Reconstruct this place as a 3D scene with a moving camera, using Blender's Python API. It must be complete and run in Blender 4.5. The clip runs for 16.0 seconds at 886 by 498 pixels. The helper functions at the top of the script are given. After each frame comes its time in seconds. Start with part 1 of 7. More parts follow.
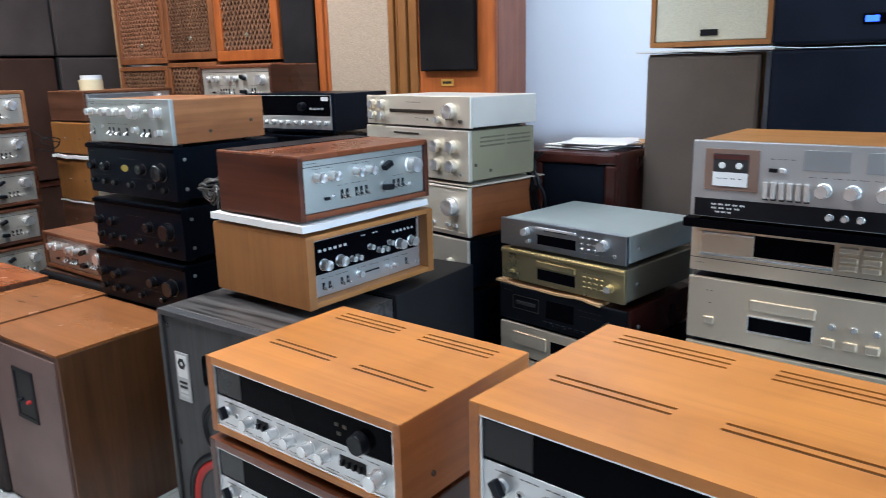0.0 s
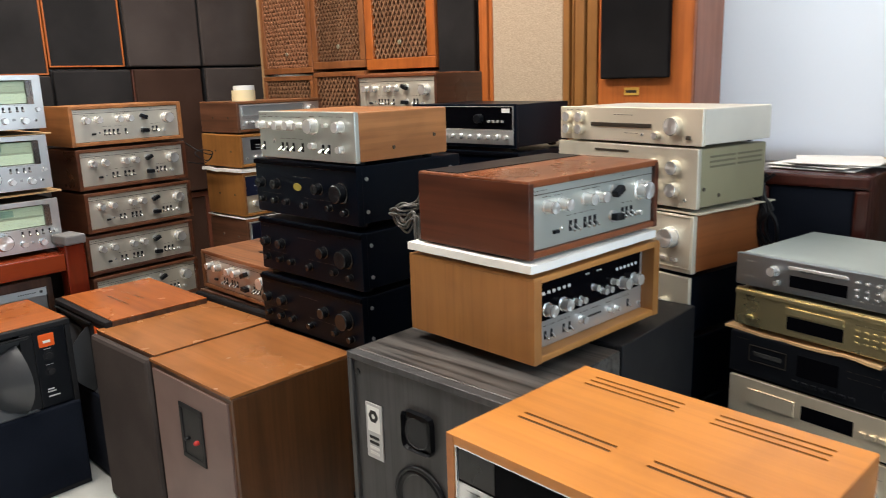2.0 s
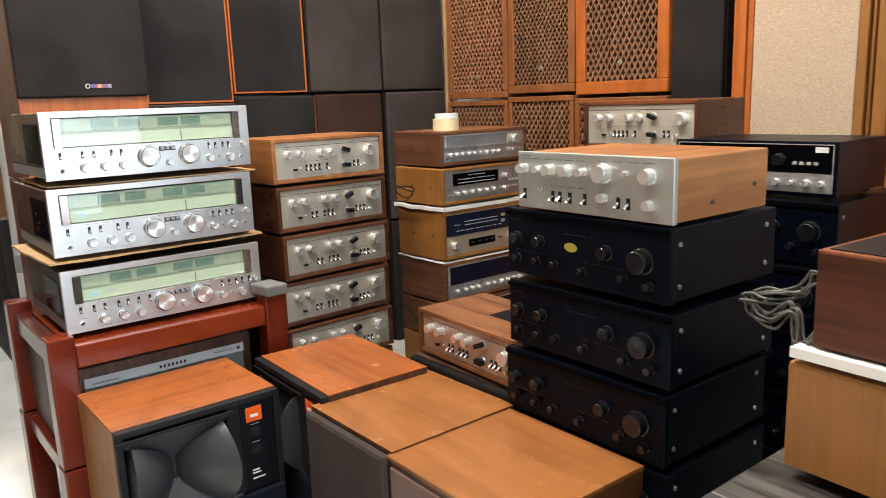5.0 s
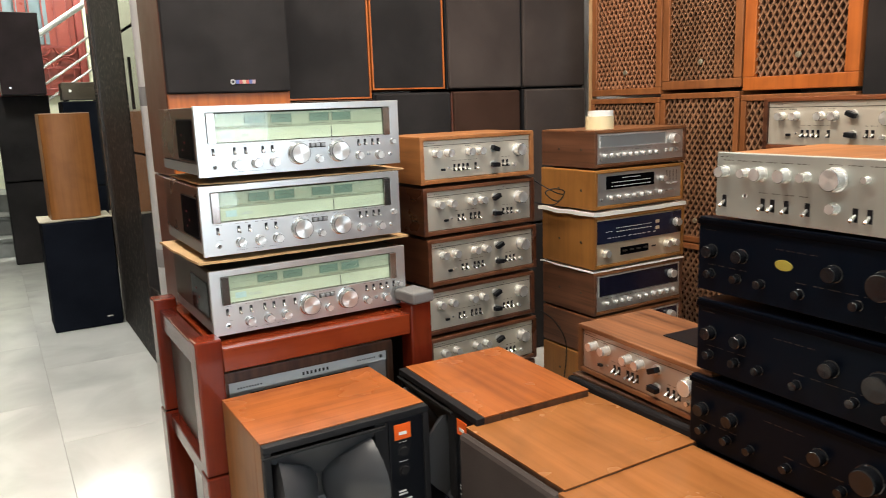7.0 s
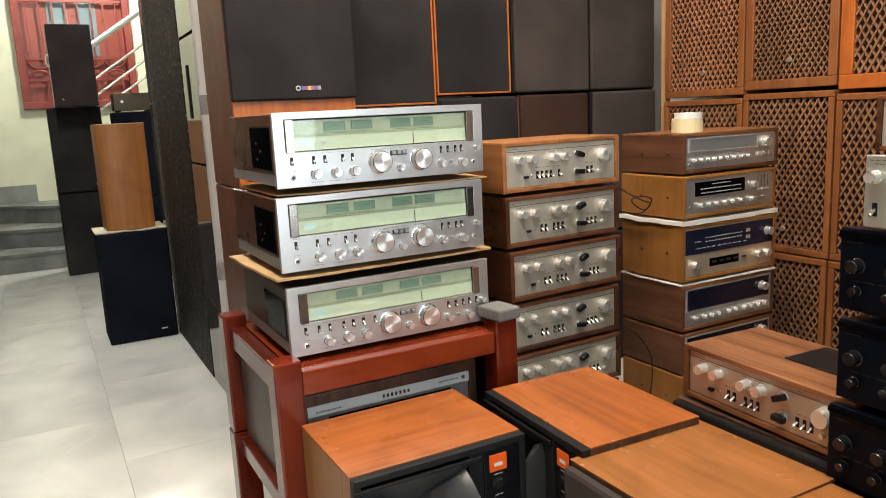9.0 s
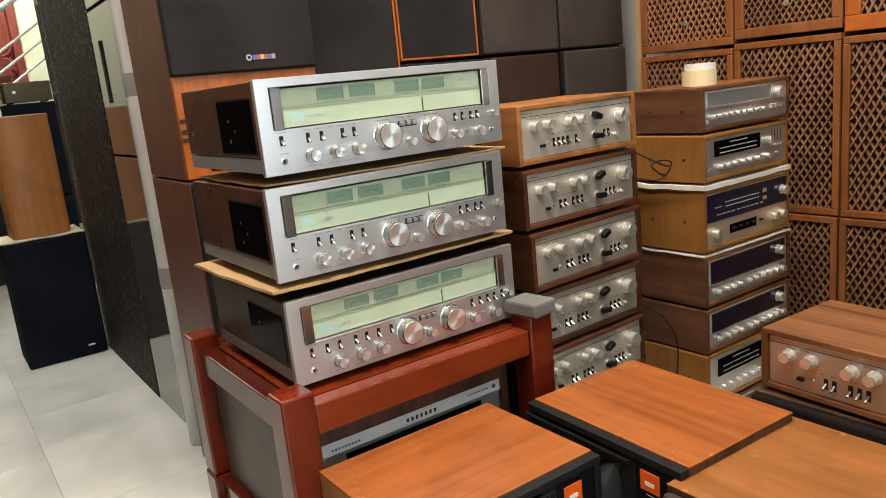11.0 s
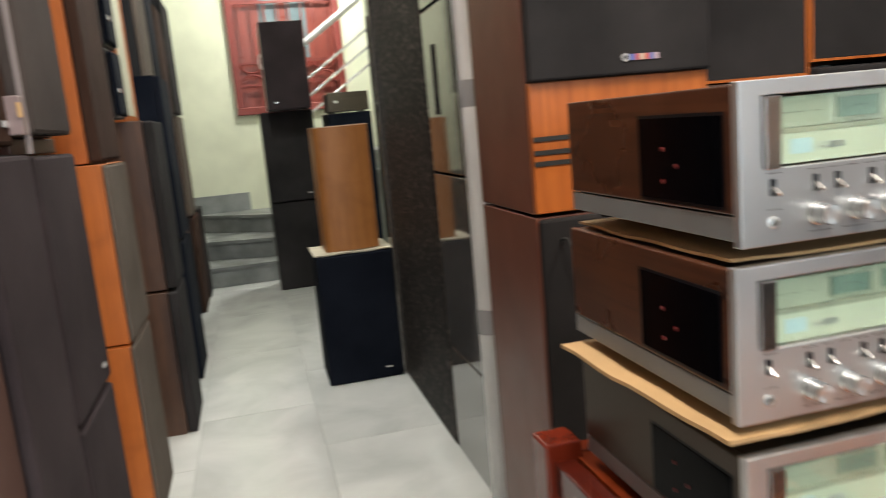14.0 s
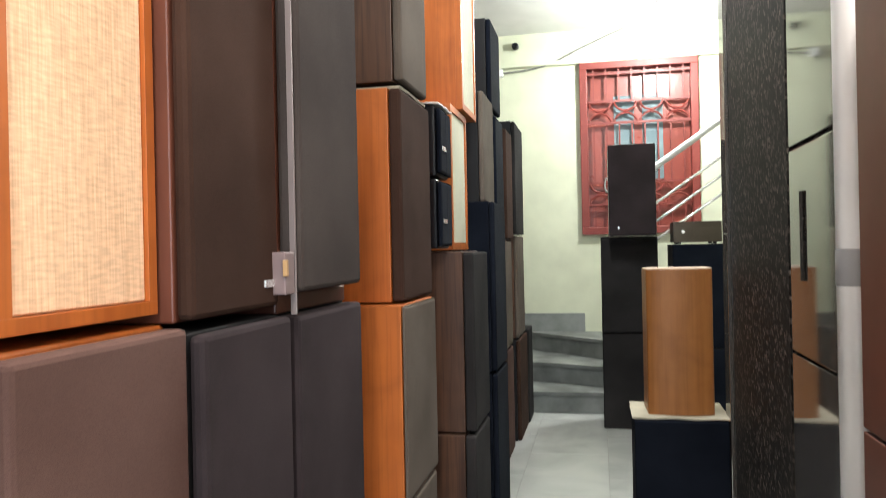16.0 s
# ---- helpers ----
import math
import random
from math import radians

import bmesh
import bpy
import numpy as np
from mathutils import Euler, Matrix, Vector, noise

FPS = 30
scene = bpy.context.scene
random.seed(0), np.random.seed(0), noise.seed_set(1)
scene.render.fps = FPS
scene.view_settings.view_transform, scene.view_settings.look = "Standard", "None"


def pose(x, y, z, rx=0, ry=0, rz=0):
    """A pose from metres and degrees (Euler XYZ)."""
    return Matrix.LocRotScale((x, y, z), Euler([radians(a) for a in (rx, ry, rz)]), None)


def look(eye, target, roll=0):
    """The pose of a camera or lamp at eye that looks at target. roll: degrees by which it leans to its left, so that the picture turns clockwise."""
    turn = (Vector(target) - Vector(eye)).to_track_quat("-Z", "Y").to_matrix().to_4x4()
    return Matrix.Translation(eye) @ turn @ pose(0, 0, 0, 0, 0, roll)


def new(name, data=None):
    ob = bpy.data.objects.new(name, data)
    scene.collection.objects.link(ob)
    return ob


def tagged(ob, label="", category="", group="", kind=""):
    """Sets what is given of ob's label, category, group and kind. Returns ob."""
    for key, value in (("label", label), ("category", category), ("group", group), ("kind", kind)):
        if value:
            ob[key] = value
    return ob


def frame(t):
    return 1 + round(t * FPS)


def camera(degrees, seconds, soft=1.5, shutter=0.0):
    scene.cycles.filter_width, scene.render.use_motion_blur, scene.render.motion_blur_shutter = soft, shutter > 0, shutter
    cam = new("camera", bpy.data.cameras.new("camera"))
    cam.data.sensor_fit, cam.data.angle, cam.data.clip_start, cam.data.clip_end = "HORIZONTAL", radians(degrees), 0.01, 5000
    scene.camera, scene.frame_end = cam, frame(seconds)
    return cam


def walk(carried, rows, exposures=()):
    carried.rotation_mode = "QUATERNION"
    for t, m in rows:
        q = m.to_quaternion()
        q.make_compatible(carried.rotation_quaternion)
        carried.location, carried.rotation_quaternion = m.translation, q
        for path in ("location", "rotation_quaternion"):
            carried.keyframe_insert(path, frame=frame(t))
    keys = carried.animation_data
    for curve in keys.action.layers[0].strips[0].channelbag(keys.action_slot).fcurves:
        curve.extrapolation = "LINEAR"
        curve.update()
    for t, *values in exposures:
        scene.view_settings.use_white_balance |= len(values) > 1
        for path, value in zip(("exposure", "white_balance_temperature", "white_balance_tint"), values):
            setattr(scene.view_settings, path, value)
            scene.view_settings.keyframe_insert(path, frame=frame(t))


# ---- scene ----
cam = camera(61.2, 16.0, 0.7, 0.4)
PATH = [
    (0, (0.654, 0.872, 1.229), (-0.458, 2.467, 0.758), -1.4),
    (0.5, (0.579, 0.847, 1.236), (-0.608, 2.393, 0.789), -2.0),
    (1, (0.45, 0.82, 1.23), (-0.767, 2.352, 0.81), -2.8),
    (1.5, (0.355, 0.849, 1.226), (-0.893, 2.349, 0.786), -2.7),
    (2, (0.257, 0.929, 1.236), (-1.058, 2.37, 0.792), -1.8),
    (2.5, (0.148, 0.972, 1.247), (-1.228, 2.359, 0.818), -1.0),
    (3, (-0.01, 0.936, 1.25), (-1.421, 2.294, 0.846), -2.3),
    (3.5, (-0.147, 0.894, 1.253), (-1.578, 2.241, 0.881), -3.4),
    (3.7, (-0.172, 0.889, 1.255), (-1.611, 2.228, 0.886), -3.5),
    (5.8, (-0.43, 1.016, 1.294), (-2.037, 2.143, 0.916), -0.8),
    (6, (-0.445, 1.026, 1.282), (-2.074, 2.126, 0.911), -0.6),
    (6.5, (-0.511, 0.984, 1.282), (-2.165, 2.04, 0.896), -0.9),
    (7, (-0.573, 0.937, 1.274), (-2.26, 1.941, 0.895), -2.0),
    (7.5, (-0.618, 0.893, 1.269), (-2.329, 1.862, 0.906), -2.4),
    (8, (-0.656, 0.876, 1.268), (-2.383, 1.814, 0.895), -2.6),
    (8.5, (-0.692, 0.87, 1.267), (-2.425, 1.795, 0.897), -2.8),
    (9, (-0.762, 0.889, 1.272), (-2.499, 1.813, 0.914), -2.8),
    (9.2, (-0.801, 0.91, 1.278), (-2.549, 1.815, 0.922), -2.8),
    (11.3, (-1.246, 0.85, 1.25), (-2.848, 1.965, 0.813), -5.9),
    (11.5, (-1.289, 0.877, 1.25), (-2.919, 1.949, 0.809), -5.0),
    (12, (-1.391, 0.964, 1.25), (-3.088, 1.91, 0.775), -3.4),
    (12.5, (-1.456, 0.999, 1.244), (-3.159, 1.918, 0.737), -2.4),
    (13, (-1.542, 0.985, 1.256), (-3.246, 1.924, 0.793), -1.6),
    (13.5, (-1.683, 0.926, 1.257), (-3.481, 1.719, 0.884), -3.3),
    (14, (-1.812, 0.881, 1.277), (-3.726, 1.354, 0.941), -5.2),
    (14.5, (-1.943, 0.957, 1.303), (-3.922, 1.004, 1.013), -4.1),
    (15, (-2.024, 1.024, 1.342), (-3.99, 0.745, 1.101), -2.6),
    (15.5, (-2.141, 1.027, 1.382), (-4.101, 0.657, 1.238), -2.0),
    (16, (-2.241, 1.013, 1.406), (-4.199, 0.605, 1.405), -1.2),
]
walk(cam, [(t, look(eye, target, roll)) for t, eye, target, roll in PATH],
     [(0, -0.08, 5400, 10), (1, -0.03, 6200, 10), (2, -0.02, 6500, 10), (3.5, 0.1, 6600, 10), (6.5, 0.14, 6750, 10), (9, 0.02, 7050, 10), (11.5, -0.18, 7150, 10), (12.5, -0.3, 7150, 10), (13.5, -0.24, 6950, 10), (14.5, 0.15, 6550, 10), (15, 0.2, 6450, 10), (16, 0.12, 6400, 10)])

# ---------------------------------------------------------------- light
world = bpy.data.worlds.new("world")
scene.world = world
world.use_nodes = True
wbg = world.node_tree.nodes["Background"]
sky = world.node_tree.nodes.new("ShaderNodeTexSky")
sky.sky_type, sky.sun_disc = "NISHITA", False
sky.sun_elevation, sky.sun_rotation = radians(40), radians(20)
world.node_tree.links.new(sky.outputs[0], wbg.inputs[0])
wbg.inputs[1].default_value = 0.1


def area_lamp(name, m, w, h, watts, colour):
    d = bpy.data.lights.new(name, "AREA")
    d.shape, d.size, d.size_y, d.energy, d.color = "RECTANGLE", w, h, watts, colour
    o = new(name, d)
    o.matrix_world = m
    return o


area_lamp("daylight", pose(2.98, 2.0, 1.5, 0, 90, 0), 2.3, 2.7, 125, (0.7, 0.86, 1.0))
area_lamp("daylight_north", pose(0.75, 4.3, 2.0, -90, 0, 0), 3.2, 1.9, 29, (0.84, 0.94, 1.0))
area_lamp("ceiling_tube", pose(-0.6, 1.2, 3.5), 1.1, 0.16, 42, (1, 0.96, 0.9))
area_lamp("ceiling_tube", pose(-1.9, 0.95, 3.5), 1.1, 0.16, 64, (1, 0.92, 0.82))
area_lamp("ceiling_tube", pose(1.3, 1.5, 3.5), 1.1, 0.16, 20, (1, 0.97, 0.92))
area_lamp("ceiling_tube", pose(-2.3, 2.25, 3.5), 1.1, 0.16, 78, (1, 0.9, 0.78))
area_lamp("corridor_tube", pose(-5.3, 0.95, 3.5), 1.1, 0.16, 70, (0.97, 1.0, 0.97))
bulb = bpy.data.lights.new("stair_bulb", "POINT")
bulb.energy, bulb.shadow_soft_size, bulb.color = 178, 0.09, (0.97, 1.0, 0.95)
new("stair_bulb", bulb).location = (-8.9, 1.66, 3.3)


# ---------------------------------------------------------------- materials
def material(name, rough=0.5, metal=0.0, spec=0.5):
    m = bpy.data.materials.new(name)
    m.use_nodes = True
    b = m.node_tree.nodes["Principled BSDF"]
    b.inputs["Roughness"].default_value = rough
    b.inputs["Metallic"].default_value = metal
    b.inputs["Specular IOR Level"].default_value = spec
    return m, m.node_tree.nodes, m.node_tree.links, b


def ramp(n, l, src, stops):
    r = n.new("ShaderNodeValToRGB")
    while len(r.color_ramp.elements) < len(stops):
        r.color_ramp.elements.new(0.5)
    for e, (p, c) in zip(r.color_ramp.elements, stops):
        e.position, e.color = p, (*c, 1)
    l.new(src, r.inputs[0])
    return r


def coords(n, l, scale, rnd=True):
    tc = n.new("ShaderNodeTexCoord")
    mp = n.new("ShaderNodeMapping")
    mp.inputs["Scale"].default_value = scale
    l.new(tc.outputs["Object"], mp.inputs["Vector"])
    if rnd:
        oi = n.new("ShaderNodeObjectInfo")
        mu = n.new("ShaderNodeVectorMath")
        mu.operation = "SCALE"
        mu.inputs[0].default_value = (37, 21, 53)
        l.new(oi.outputs["Random"], mu.inputs["Scale"])
        l.new(mu.outputs[0], mp.inputs["Location"])
    return mp.outputs[0]


def noise_tex(n, l, vec, scale, detail=4, distortion=0.0):
    t = n.new("ShaderNodeTexNoise")
    t.inputs["Scale"].default_value, t.inputs["Detail"].default_value = scale, detail
    t.inputs["Distortion"].default_value = distortion
    l.new(vec, t.inputs["Vector"])
    return t.outputs["Fac"]


def bump(n, l, b, h, strength, dist=0.002):
    k = n.new("ShaderNodeBump")
    k.inputs["Strength"].default_value, k.inputs["Distance"].default_value = strength, dist
    l.new(h, k.inputs["Height"])
    l.new(k.outputs[0], b.inputs["Normal"])


def mix(n, l, fac, a, b_, mode="MIX"):
    m = n.new("ShaderNodeMix")
    m.data_type, m.blend_type = "RGBA", mode
    if isinstance(fac, float):
        m.inputs[0].default_value = fac
    else:
        l.new(fac, m.inputs[0])
    for s, v in ((6, a), (7, b_)):
        if isinstance(v, tuple):
            m.inputs[s].default_value = (*v, 1)
        else:
            l.new(v, m.inputs[s])
    return m.outputs[2]


def wood(name, dark, light, axis="z", rough=0.38, streak=1.0):
    """Veneer: long grain along one axis, with fine pores and broad cathedral figure."""
    m, n, l, b = material(name, rough)
    k = "xyz".index(axis)
    fine, broad = [90.0] * 3, [14.0] * 3
    fine[k], broad[k] = 3.0, 1.2
    f1 = noise_tex(n, l, coords(n, l, fine), 1.0, 5)
    f2 = noise_tex(n, l, coords(n, l, broad), 1.0, 3, 1.2)
    mid = tuple((a * 0.45 + c * 0.55) for a, c in zip(dark, light))
    r2 = ramp(n, l, f2, [(0.3, dark), (0.5, mid), (0.72, light)])
    pores = tuple(c * 0.62 for c in dark)
    r1 = ramp(n, l, f1, [(0.34, (1, 1, 1)), (0.52, (0, 0, 0))])
    mu = n.new("ShaderNodeMath")
    mu.operation = "MULTIPLY"
    mu.inputs[1].default_value = 0.5 * streak
    l.new(r1.outputs[0], mu.inputs[0])
    c = mix(n, l, mu.outputs[0], r2.outputs[0], pores)
    wear = ramp(n, l, noise_tex(n, l, coords(n, l, (7, 7, 7)), 1.0, 6, 0.8), [(0.32, (0.86, 0.85, 0.84)), (0.52, (1, 1, 1)), (0.72, (1.06, 1.05, 1.03))])
    c = mix(n, l, 1.0, c, wear.outputs[0], "MULTIPLY")
    l.new(c, b.inputs["Base Color"])
    rr = n.new("ShaderNodeMapRange")
    rr.inputs[3].default_value, rr.inputs[4].default_value = rough - 0.08, rough + 0.14
    l.new(noise_tex(n, l, coords(n, l, (6, 6, 6)), 1.0, 3), rr.inputs[0])
    l.new(rr.outputs[0], b.inputs["Roughness"])
    bump(n, l, b, f1, 0.12, 0.001)
    return m


def cloth(name, dark, light, weave=900.0, rough=0.95):
    """Woven grille cloth with slight fading and dust."""
    m, n, l, b = material(name, rough, 0, 0.08)
    big = noise_tex(n, l, coords(n, l, (3, 3, 3)), 1.0, 4)
    v = n.new("ShaderNodeTexVoronoi")
    v.inputs["Scale"].default_value = weave
    l.new(coords(n, l, (1, 1, 1), False), v.inputs["Vector"])
    r = ramp(n, l, big, [(0.35, dark), (0.7, light)])
    g = ramp(n, l, v.outputs["Distance"], [(0.0, (0.7, 0.7, 0.7)), (0.6, (1.15, 1.15, 1.15))])
    l.new(mix(n, l, 1.0, r.outputs[0], g.outputs[0], "MULTIPLY"), b.inputs["Base Color"])
    bump(n, l, b, v.outputs["Distance"], 0.25, 0.001)
    return m


def tweed(name, dark, light, scale):
    """Coarse cloth with slubby threads running mostly one way."""
    m, n, l, b = material(name, 0.95, 0, 0.2)
    f = noise_tex(n, l, coords(n, l, scale), 1.0, 3)
    g = noise_tex(n, l, coords(n, l, (scale[2] * 0.5 + 30, 40, scale[0] * 0.6)), 1.0, 2)
    c = ramp(n, l, f, [(0.3, dark), (0.66, light)])
    k = ramp(n, l, g, [(0.35, (0.86, 0.86, 0.86)), (0.65, (1.06, 1.06, 1.06))])
    l.new(mix(n, l, 1.0, c.outputs[0], k.outputs[0], "MULTIPLY"), b.inputs["Base Color"])
    bump(n, l, b, f, 0.3, 0.001)
    return m


def metal(name, col, rough=0.32, axis="x", brushed=0.1, metallic=1.0):
    """Brushed or cast metal with fine lines along one axis and light smudges."""
    m, n, l, b = material(name, rough, metallic)
    s = [700.0] * 3
    s["xyz".index(axis)] = 6.0
    f = noise_tex(n, l, coords(n, l, s), 1.0, 2)
    big = noise_tex(n, l, coords(n, l, (5, 5, 5)), 1.0, 4)
    r = ramp(n, l, big, [(0.3, tuple(c * 0.88 for c in col)), (0.7, tuple(min(1, c * 1.06) for c in col))])
    l.new(r.outputs[0], b.inputs["Base Color"])
    mr = n.new("ShaderNodeMapRange")
    mr.inputs[3].default_value, mr.inputs[4].default_value = rough - 0.06, rough + 0.1
    l.new(big, mr.inputs[0])
    l.new(mr.outputs[0], b.inputs["Roughness"])
    bump(n, l, b, f, brushed, 0.0006)
    return m


def paint(name, col, rough=0.5, speck=0.06, grain=200.0, spec=0.5, bmp=0.05):
    """Paint or plastic with a faint mottling and orange-peel relief."""
    m, n, l, b = material(name, rough, 0, spec)
    big = noise_tex(n, l, coords(n, l, (4, 4, 4)), 1.0, 5)
    lo, hi = tuple(c * (1 - speck * 2) for c in col), tuple(min(1, c * (1 + speck)) for c in col)
    l.new(ramp(n, l, big, [(0.3, lo), (0.68, hi)]).outputs[0], b.inputs["Base Color"])
    mr = n.new("ShaderNodeMapRange")
    mr.inputs[3].default_value, mr.inputs[4].default_value = max(0.02, rough - 0.08), min(1, rough + 0.1)
    l.new(noise_tex(n, l, coords(n, l, (9, 9, 9)), 1.0, 4), mr.inputs[0])
    l.new(mr.outputs[0], b.inputs["Roughness"])
    bump(n, l, b, noise_tex(n, l, coords(n, l, (grain, grain, grain), False), 1.0, 2), bmp, 0.001)
    return m


def glow(name, col, strength, dark=None):
    m, n, l, b = material(name, 0.15)
    b.inputs["Base Color"].default_value = (*(dark or col), 1)
    b.inputs["Emission Color"].default_value = (*col, 1)
    b.inputs["Emission Strength"].default_value = strength
    return m


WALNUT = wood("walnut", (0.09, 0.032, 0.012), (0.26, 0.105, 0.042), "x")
# Walnut for cabinet sides; their weaker light is put in as a darker colour.
WALNUT_V_SHADED = wood("walnut_upright_shaded", (0.055, 0.022, 0.0075), (0.125, 0.051, 0.018), "z", 0.33, 0.7)
WALNUT_Y = wood("walnut_deep", (0.14, 0.055, 0.022), (0.36, 0.15, 0.065), "y", 0.34)
DARKWOOD = wood("dark_walnut", (0.035, 0.016, 0.01), (0.1, 0.048, 0.026), "z")
DARKWOOD_Y = wood("dark_walnut_deep", (0.045, 0.0145, 0.007), (0.1, 0.035, 0.016), "y", 0.26)
ROSEWOOD = wood("rosewood", (0.05, 0.012, 0.006), (0.22, 0.06, 0.026), "y", 0.3)
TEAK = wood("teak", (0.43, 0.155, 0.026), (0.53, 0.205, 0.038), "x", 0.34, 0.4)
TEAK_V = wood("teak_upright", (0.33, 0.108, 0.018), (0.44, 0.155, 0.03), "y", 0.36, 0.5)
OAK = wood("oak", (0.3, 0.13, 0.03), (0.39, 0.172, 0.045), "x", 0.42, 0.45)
# Darker copy of OAK for upright faces, side shade mixed into the veneer colour.
OAK_V = wood("oak_upright_shaded", (0.235, 0.098, 0.023), (0.32, 0.136, 0.034), "z", 0.42, 0.45)
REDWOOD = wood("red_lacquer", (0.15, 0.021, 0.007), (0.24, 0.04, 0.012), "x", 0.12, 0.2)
ORANGE = wood("orange_veneer", (0.35, 0.088, 0.016), (0.48, 0.135, 0.027), "z", 0.38, 0.6)
BROWN_V = paint("brown_veneer", (0.13, 0.044, 0.027), 0.36, 0.1, 300.0, 0.5, 0.02)
ASH = wood("black_ash", (0.01, 0.0095, 0.009), (0.115, 0.105, 0.098), "x", 0.32, 1.9)
ASH_V = wood("black_ash_upright", (0.02, 0.02, 0.021), (0.05, 0.05, 0.052), "z", 0.5, 1.0)

# Same red lacquer made darker: shade of the rack's sides put into the colour.
REDWOOD_V_SHADED = wood("red_lacquer_upright_shaded", (0.09, 0.01, 0.005), (0.16, 0.021, 0.008), "z", 0.11, 0.2)
REDWOOD_Y_SHADED = wood("red_lacquer_deep_shaded", (0.06, 0.008, 0.005), (0.11, 0.015, 0.007), "y", 0.11, 0.2)
TEAK_D = wood("amber_teak", (0.24, 0.09, 0.028), (0.4, 0.165, 0.055), "y", 0.36, 0.7)
DARKWOOD_X = wood("dark_walnut_across", (0.065, 0.022, 0.011), (0.17, 0.064, 0.028), "x", 0.36)
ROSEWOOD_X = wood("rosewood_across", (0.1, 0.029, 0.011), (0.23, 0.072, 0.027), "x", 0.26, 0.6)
# Rosewood of the sleeve sides, darkened in colour to stand for shade.
ROSEWOOD_V_SHADED = wood("rosewood_upright_shaded", (0.03, 0.008, 0.0037), (0.092, 0.026, 0.011), "y", 0.3, 0.6)
# Darker, greyer walnut for tower case sides, with their shade in the colour.
WALNUT_Y2 = wood("grey_walnut_deep_shaded", (0.06, 0.024, 0.012), (0.15, 0.063, 0.033), "y", 0.4)
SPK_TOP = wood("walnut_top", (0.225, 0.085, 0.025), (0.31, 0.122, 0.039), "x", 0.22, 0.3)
MAHOG = wood("dark_mahogany", (0.036, 0.01, 0.008), (0.06, 0.016, 0.012), "z", 0.22, 0.4)
MAUVE_V = wood("mauve_brown_veneer", (0.27, 0.095, 0.05), (0.37, 0.14, 0.075), "z", 0.4, 0.4)

CLOTH_BLACK = cloth("black_grille_cloth", (0.007, 0.0065, 0.007), (0.016, 0.0145, 0.015))
CLOTH_BROWN = cloth("brown_grille_cloth", (0.032, 0.017, 0.0125), (0.056, 0.031, 0.023))
CLOTH_PLUM = cloth("plum_grille_cloth", (0.026, 0.02, 0.022), (0.046, 0.036, 0.039))
CLOTH_MAUVE = cloth("faded_brown_grille_cloth", (0.078, 0.044, 0.037), (0.112, 0.066, 0.056))
CLOTH_WARM = cloth("brown_grey_grille_cloth", (0.041, 0.033, 0.031), (0.066, 0.054, 0.05))
CLOTH_GREY = cloth("grey_grille_cloth", (0.017, 0.016, 0.0165), (0.032, 0.0295, 0.03))
CLOTH_TAUPE = cloth("taupe_grille_cloth", (0.085, 0.069, 0.057), (0.126, 0.103, 0.086))
CLOTH_BEIGE = tweed("beige_grille_cloth", (0.4, 0.305, 0.215), (0.55, 0.43, 0.315), (420, 420, 240))
CLOTH_CREAM = cloth("cream_grille_cloth", (0.45, 0.445, 0.35), (0.54, 0.53, 0.425), 500.0)
CLOTH_STRAW = tweed("straw_grille_cloth", (0.72, 0.46, 0.28), (0.88, 0.6, 0.39), (330, 330, 12))
CLOTH_NAVY = cloth("blue_black_cloth", (0.004, 0.0055, 0.01), (0.01, 0.0125, 0.02))

SILVER = metal("brushed_aluminium", (0.645, 0.65, 0.65), 0.32, "x", 0.12, 0.82)
CHAMP = metal("champagne_aluminium", (0.82, 0.7, 0.53), 0.32, "x", 0.12, 0.7)
GOLD = metal("gold_anodised", (0.74, 0.62, 0.34), 0.28, "x", 0.12, 0.92)
GOLDC = metal("dull_gold_cover", (0.5, 0.46, 0.34), 0.4, "y", 0.05, 0.8)
BRASS = paint("yellow_brass_plate", (0.62, 0.36, 0.07), 0.3)
STEEL = metal("polished_steel", (0.88, 0.88, 0.86), 0.22, "x", 0.05, 0.72)
GREYMET = metal("grey_painted_metal", (0.32, 0.34, 0.35), 0.42, "x", 0.04, 0.6)
GUN = metal("dark_bronze_metal", (0.09, 0.075, 0.06), 0.4, "y", 0.05, 0.8)
OLIVE = metal("olive_gold_metal", (0.34, 0.3, 0.17), 0.45, "x", 0.04, 0.7)
BLACK = paint("black_plastic", (0.003, 0.0038, 0.006), 0.4, 0.06, 200.0, 0.28)
BLACKMET = paint("black_enamel", (0.0015, 0.0026, 0.006), 0.34, 0.1, 500.0, 0.16)
BLACKMET.node_tree.nodes["Principled BSDF"].inputs["Specular Tint"].default_value = (0.5, 0.74, 1.0, 1)
SATIN = paint("satin_black_board", (0.01, 0.0098, 0.011), 0.55, 0.06, 200.0, 0.22)
BLACKK = paint("black_glossy_knob", (0.006, 0.0065, 0.008), 0.2, 0.05, 200.0, 0.5)
GLOSSB = paint("smoked_black_glass", (0.002, 0.002, 0.003), 0.07, 0.05, 20.0, 0.12, 0.0)
GLOSSB.node_tree.nodes["Principled BSDF"].inputs["IOR"].default_value = 1.18
SPUN = metal("spun_aluminium", (0.62, 0.62, 0.61), 0.2, "x", 0.15, 0.97)
CAPS, cn, cl, cb = material("turned_knob_cap", 0.34, 0.85)
cb.inputs["Base Color"].default_value = (0.82, 0.82, 0.81, 1)
cb.inputs["Anisotropic"].default_value = 0.85
ct = cn.new("ShaderNodeTangent")
ct.direction_type, ct.axis = "RADIAL", "Y"
cl.new(ct.outputs[0], cb.inputs["Tangent"])
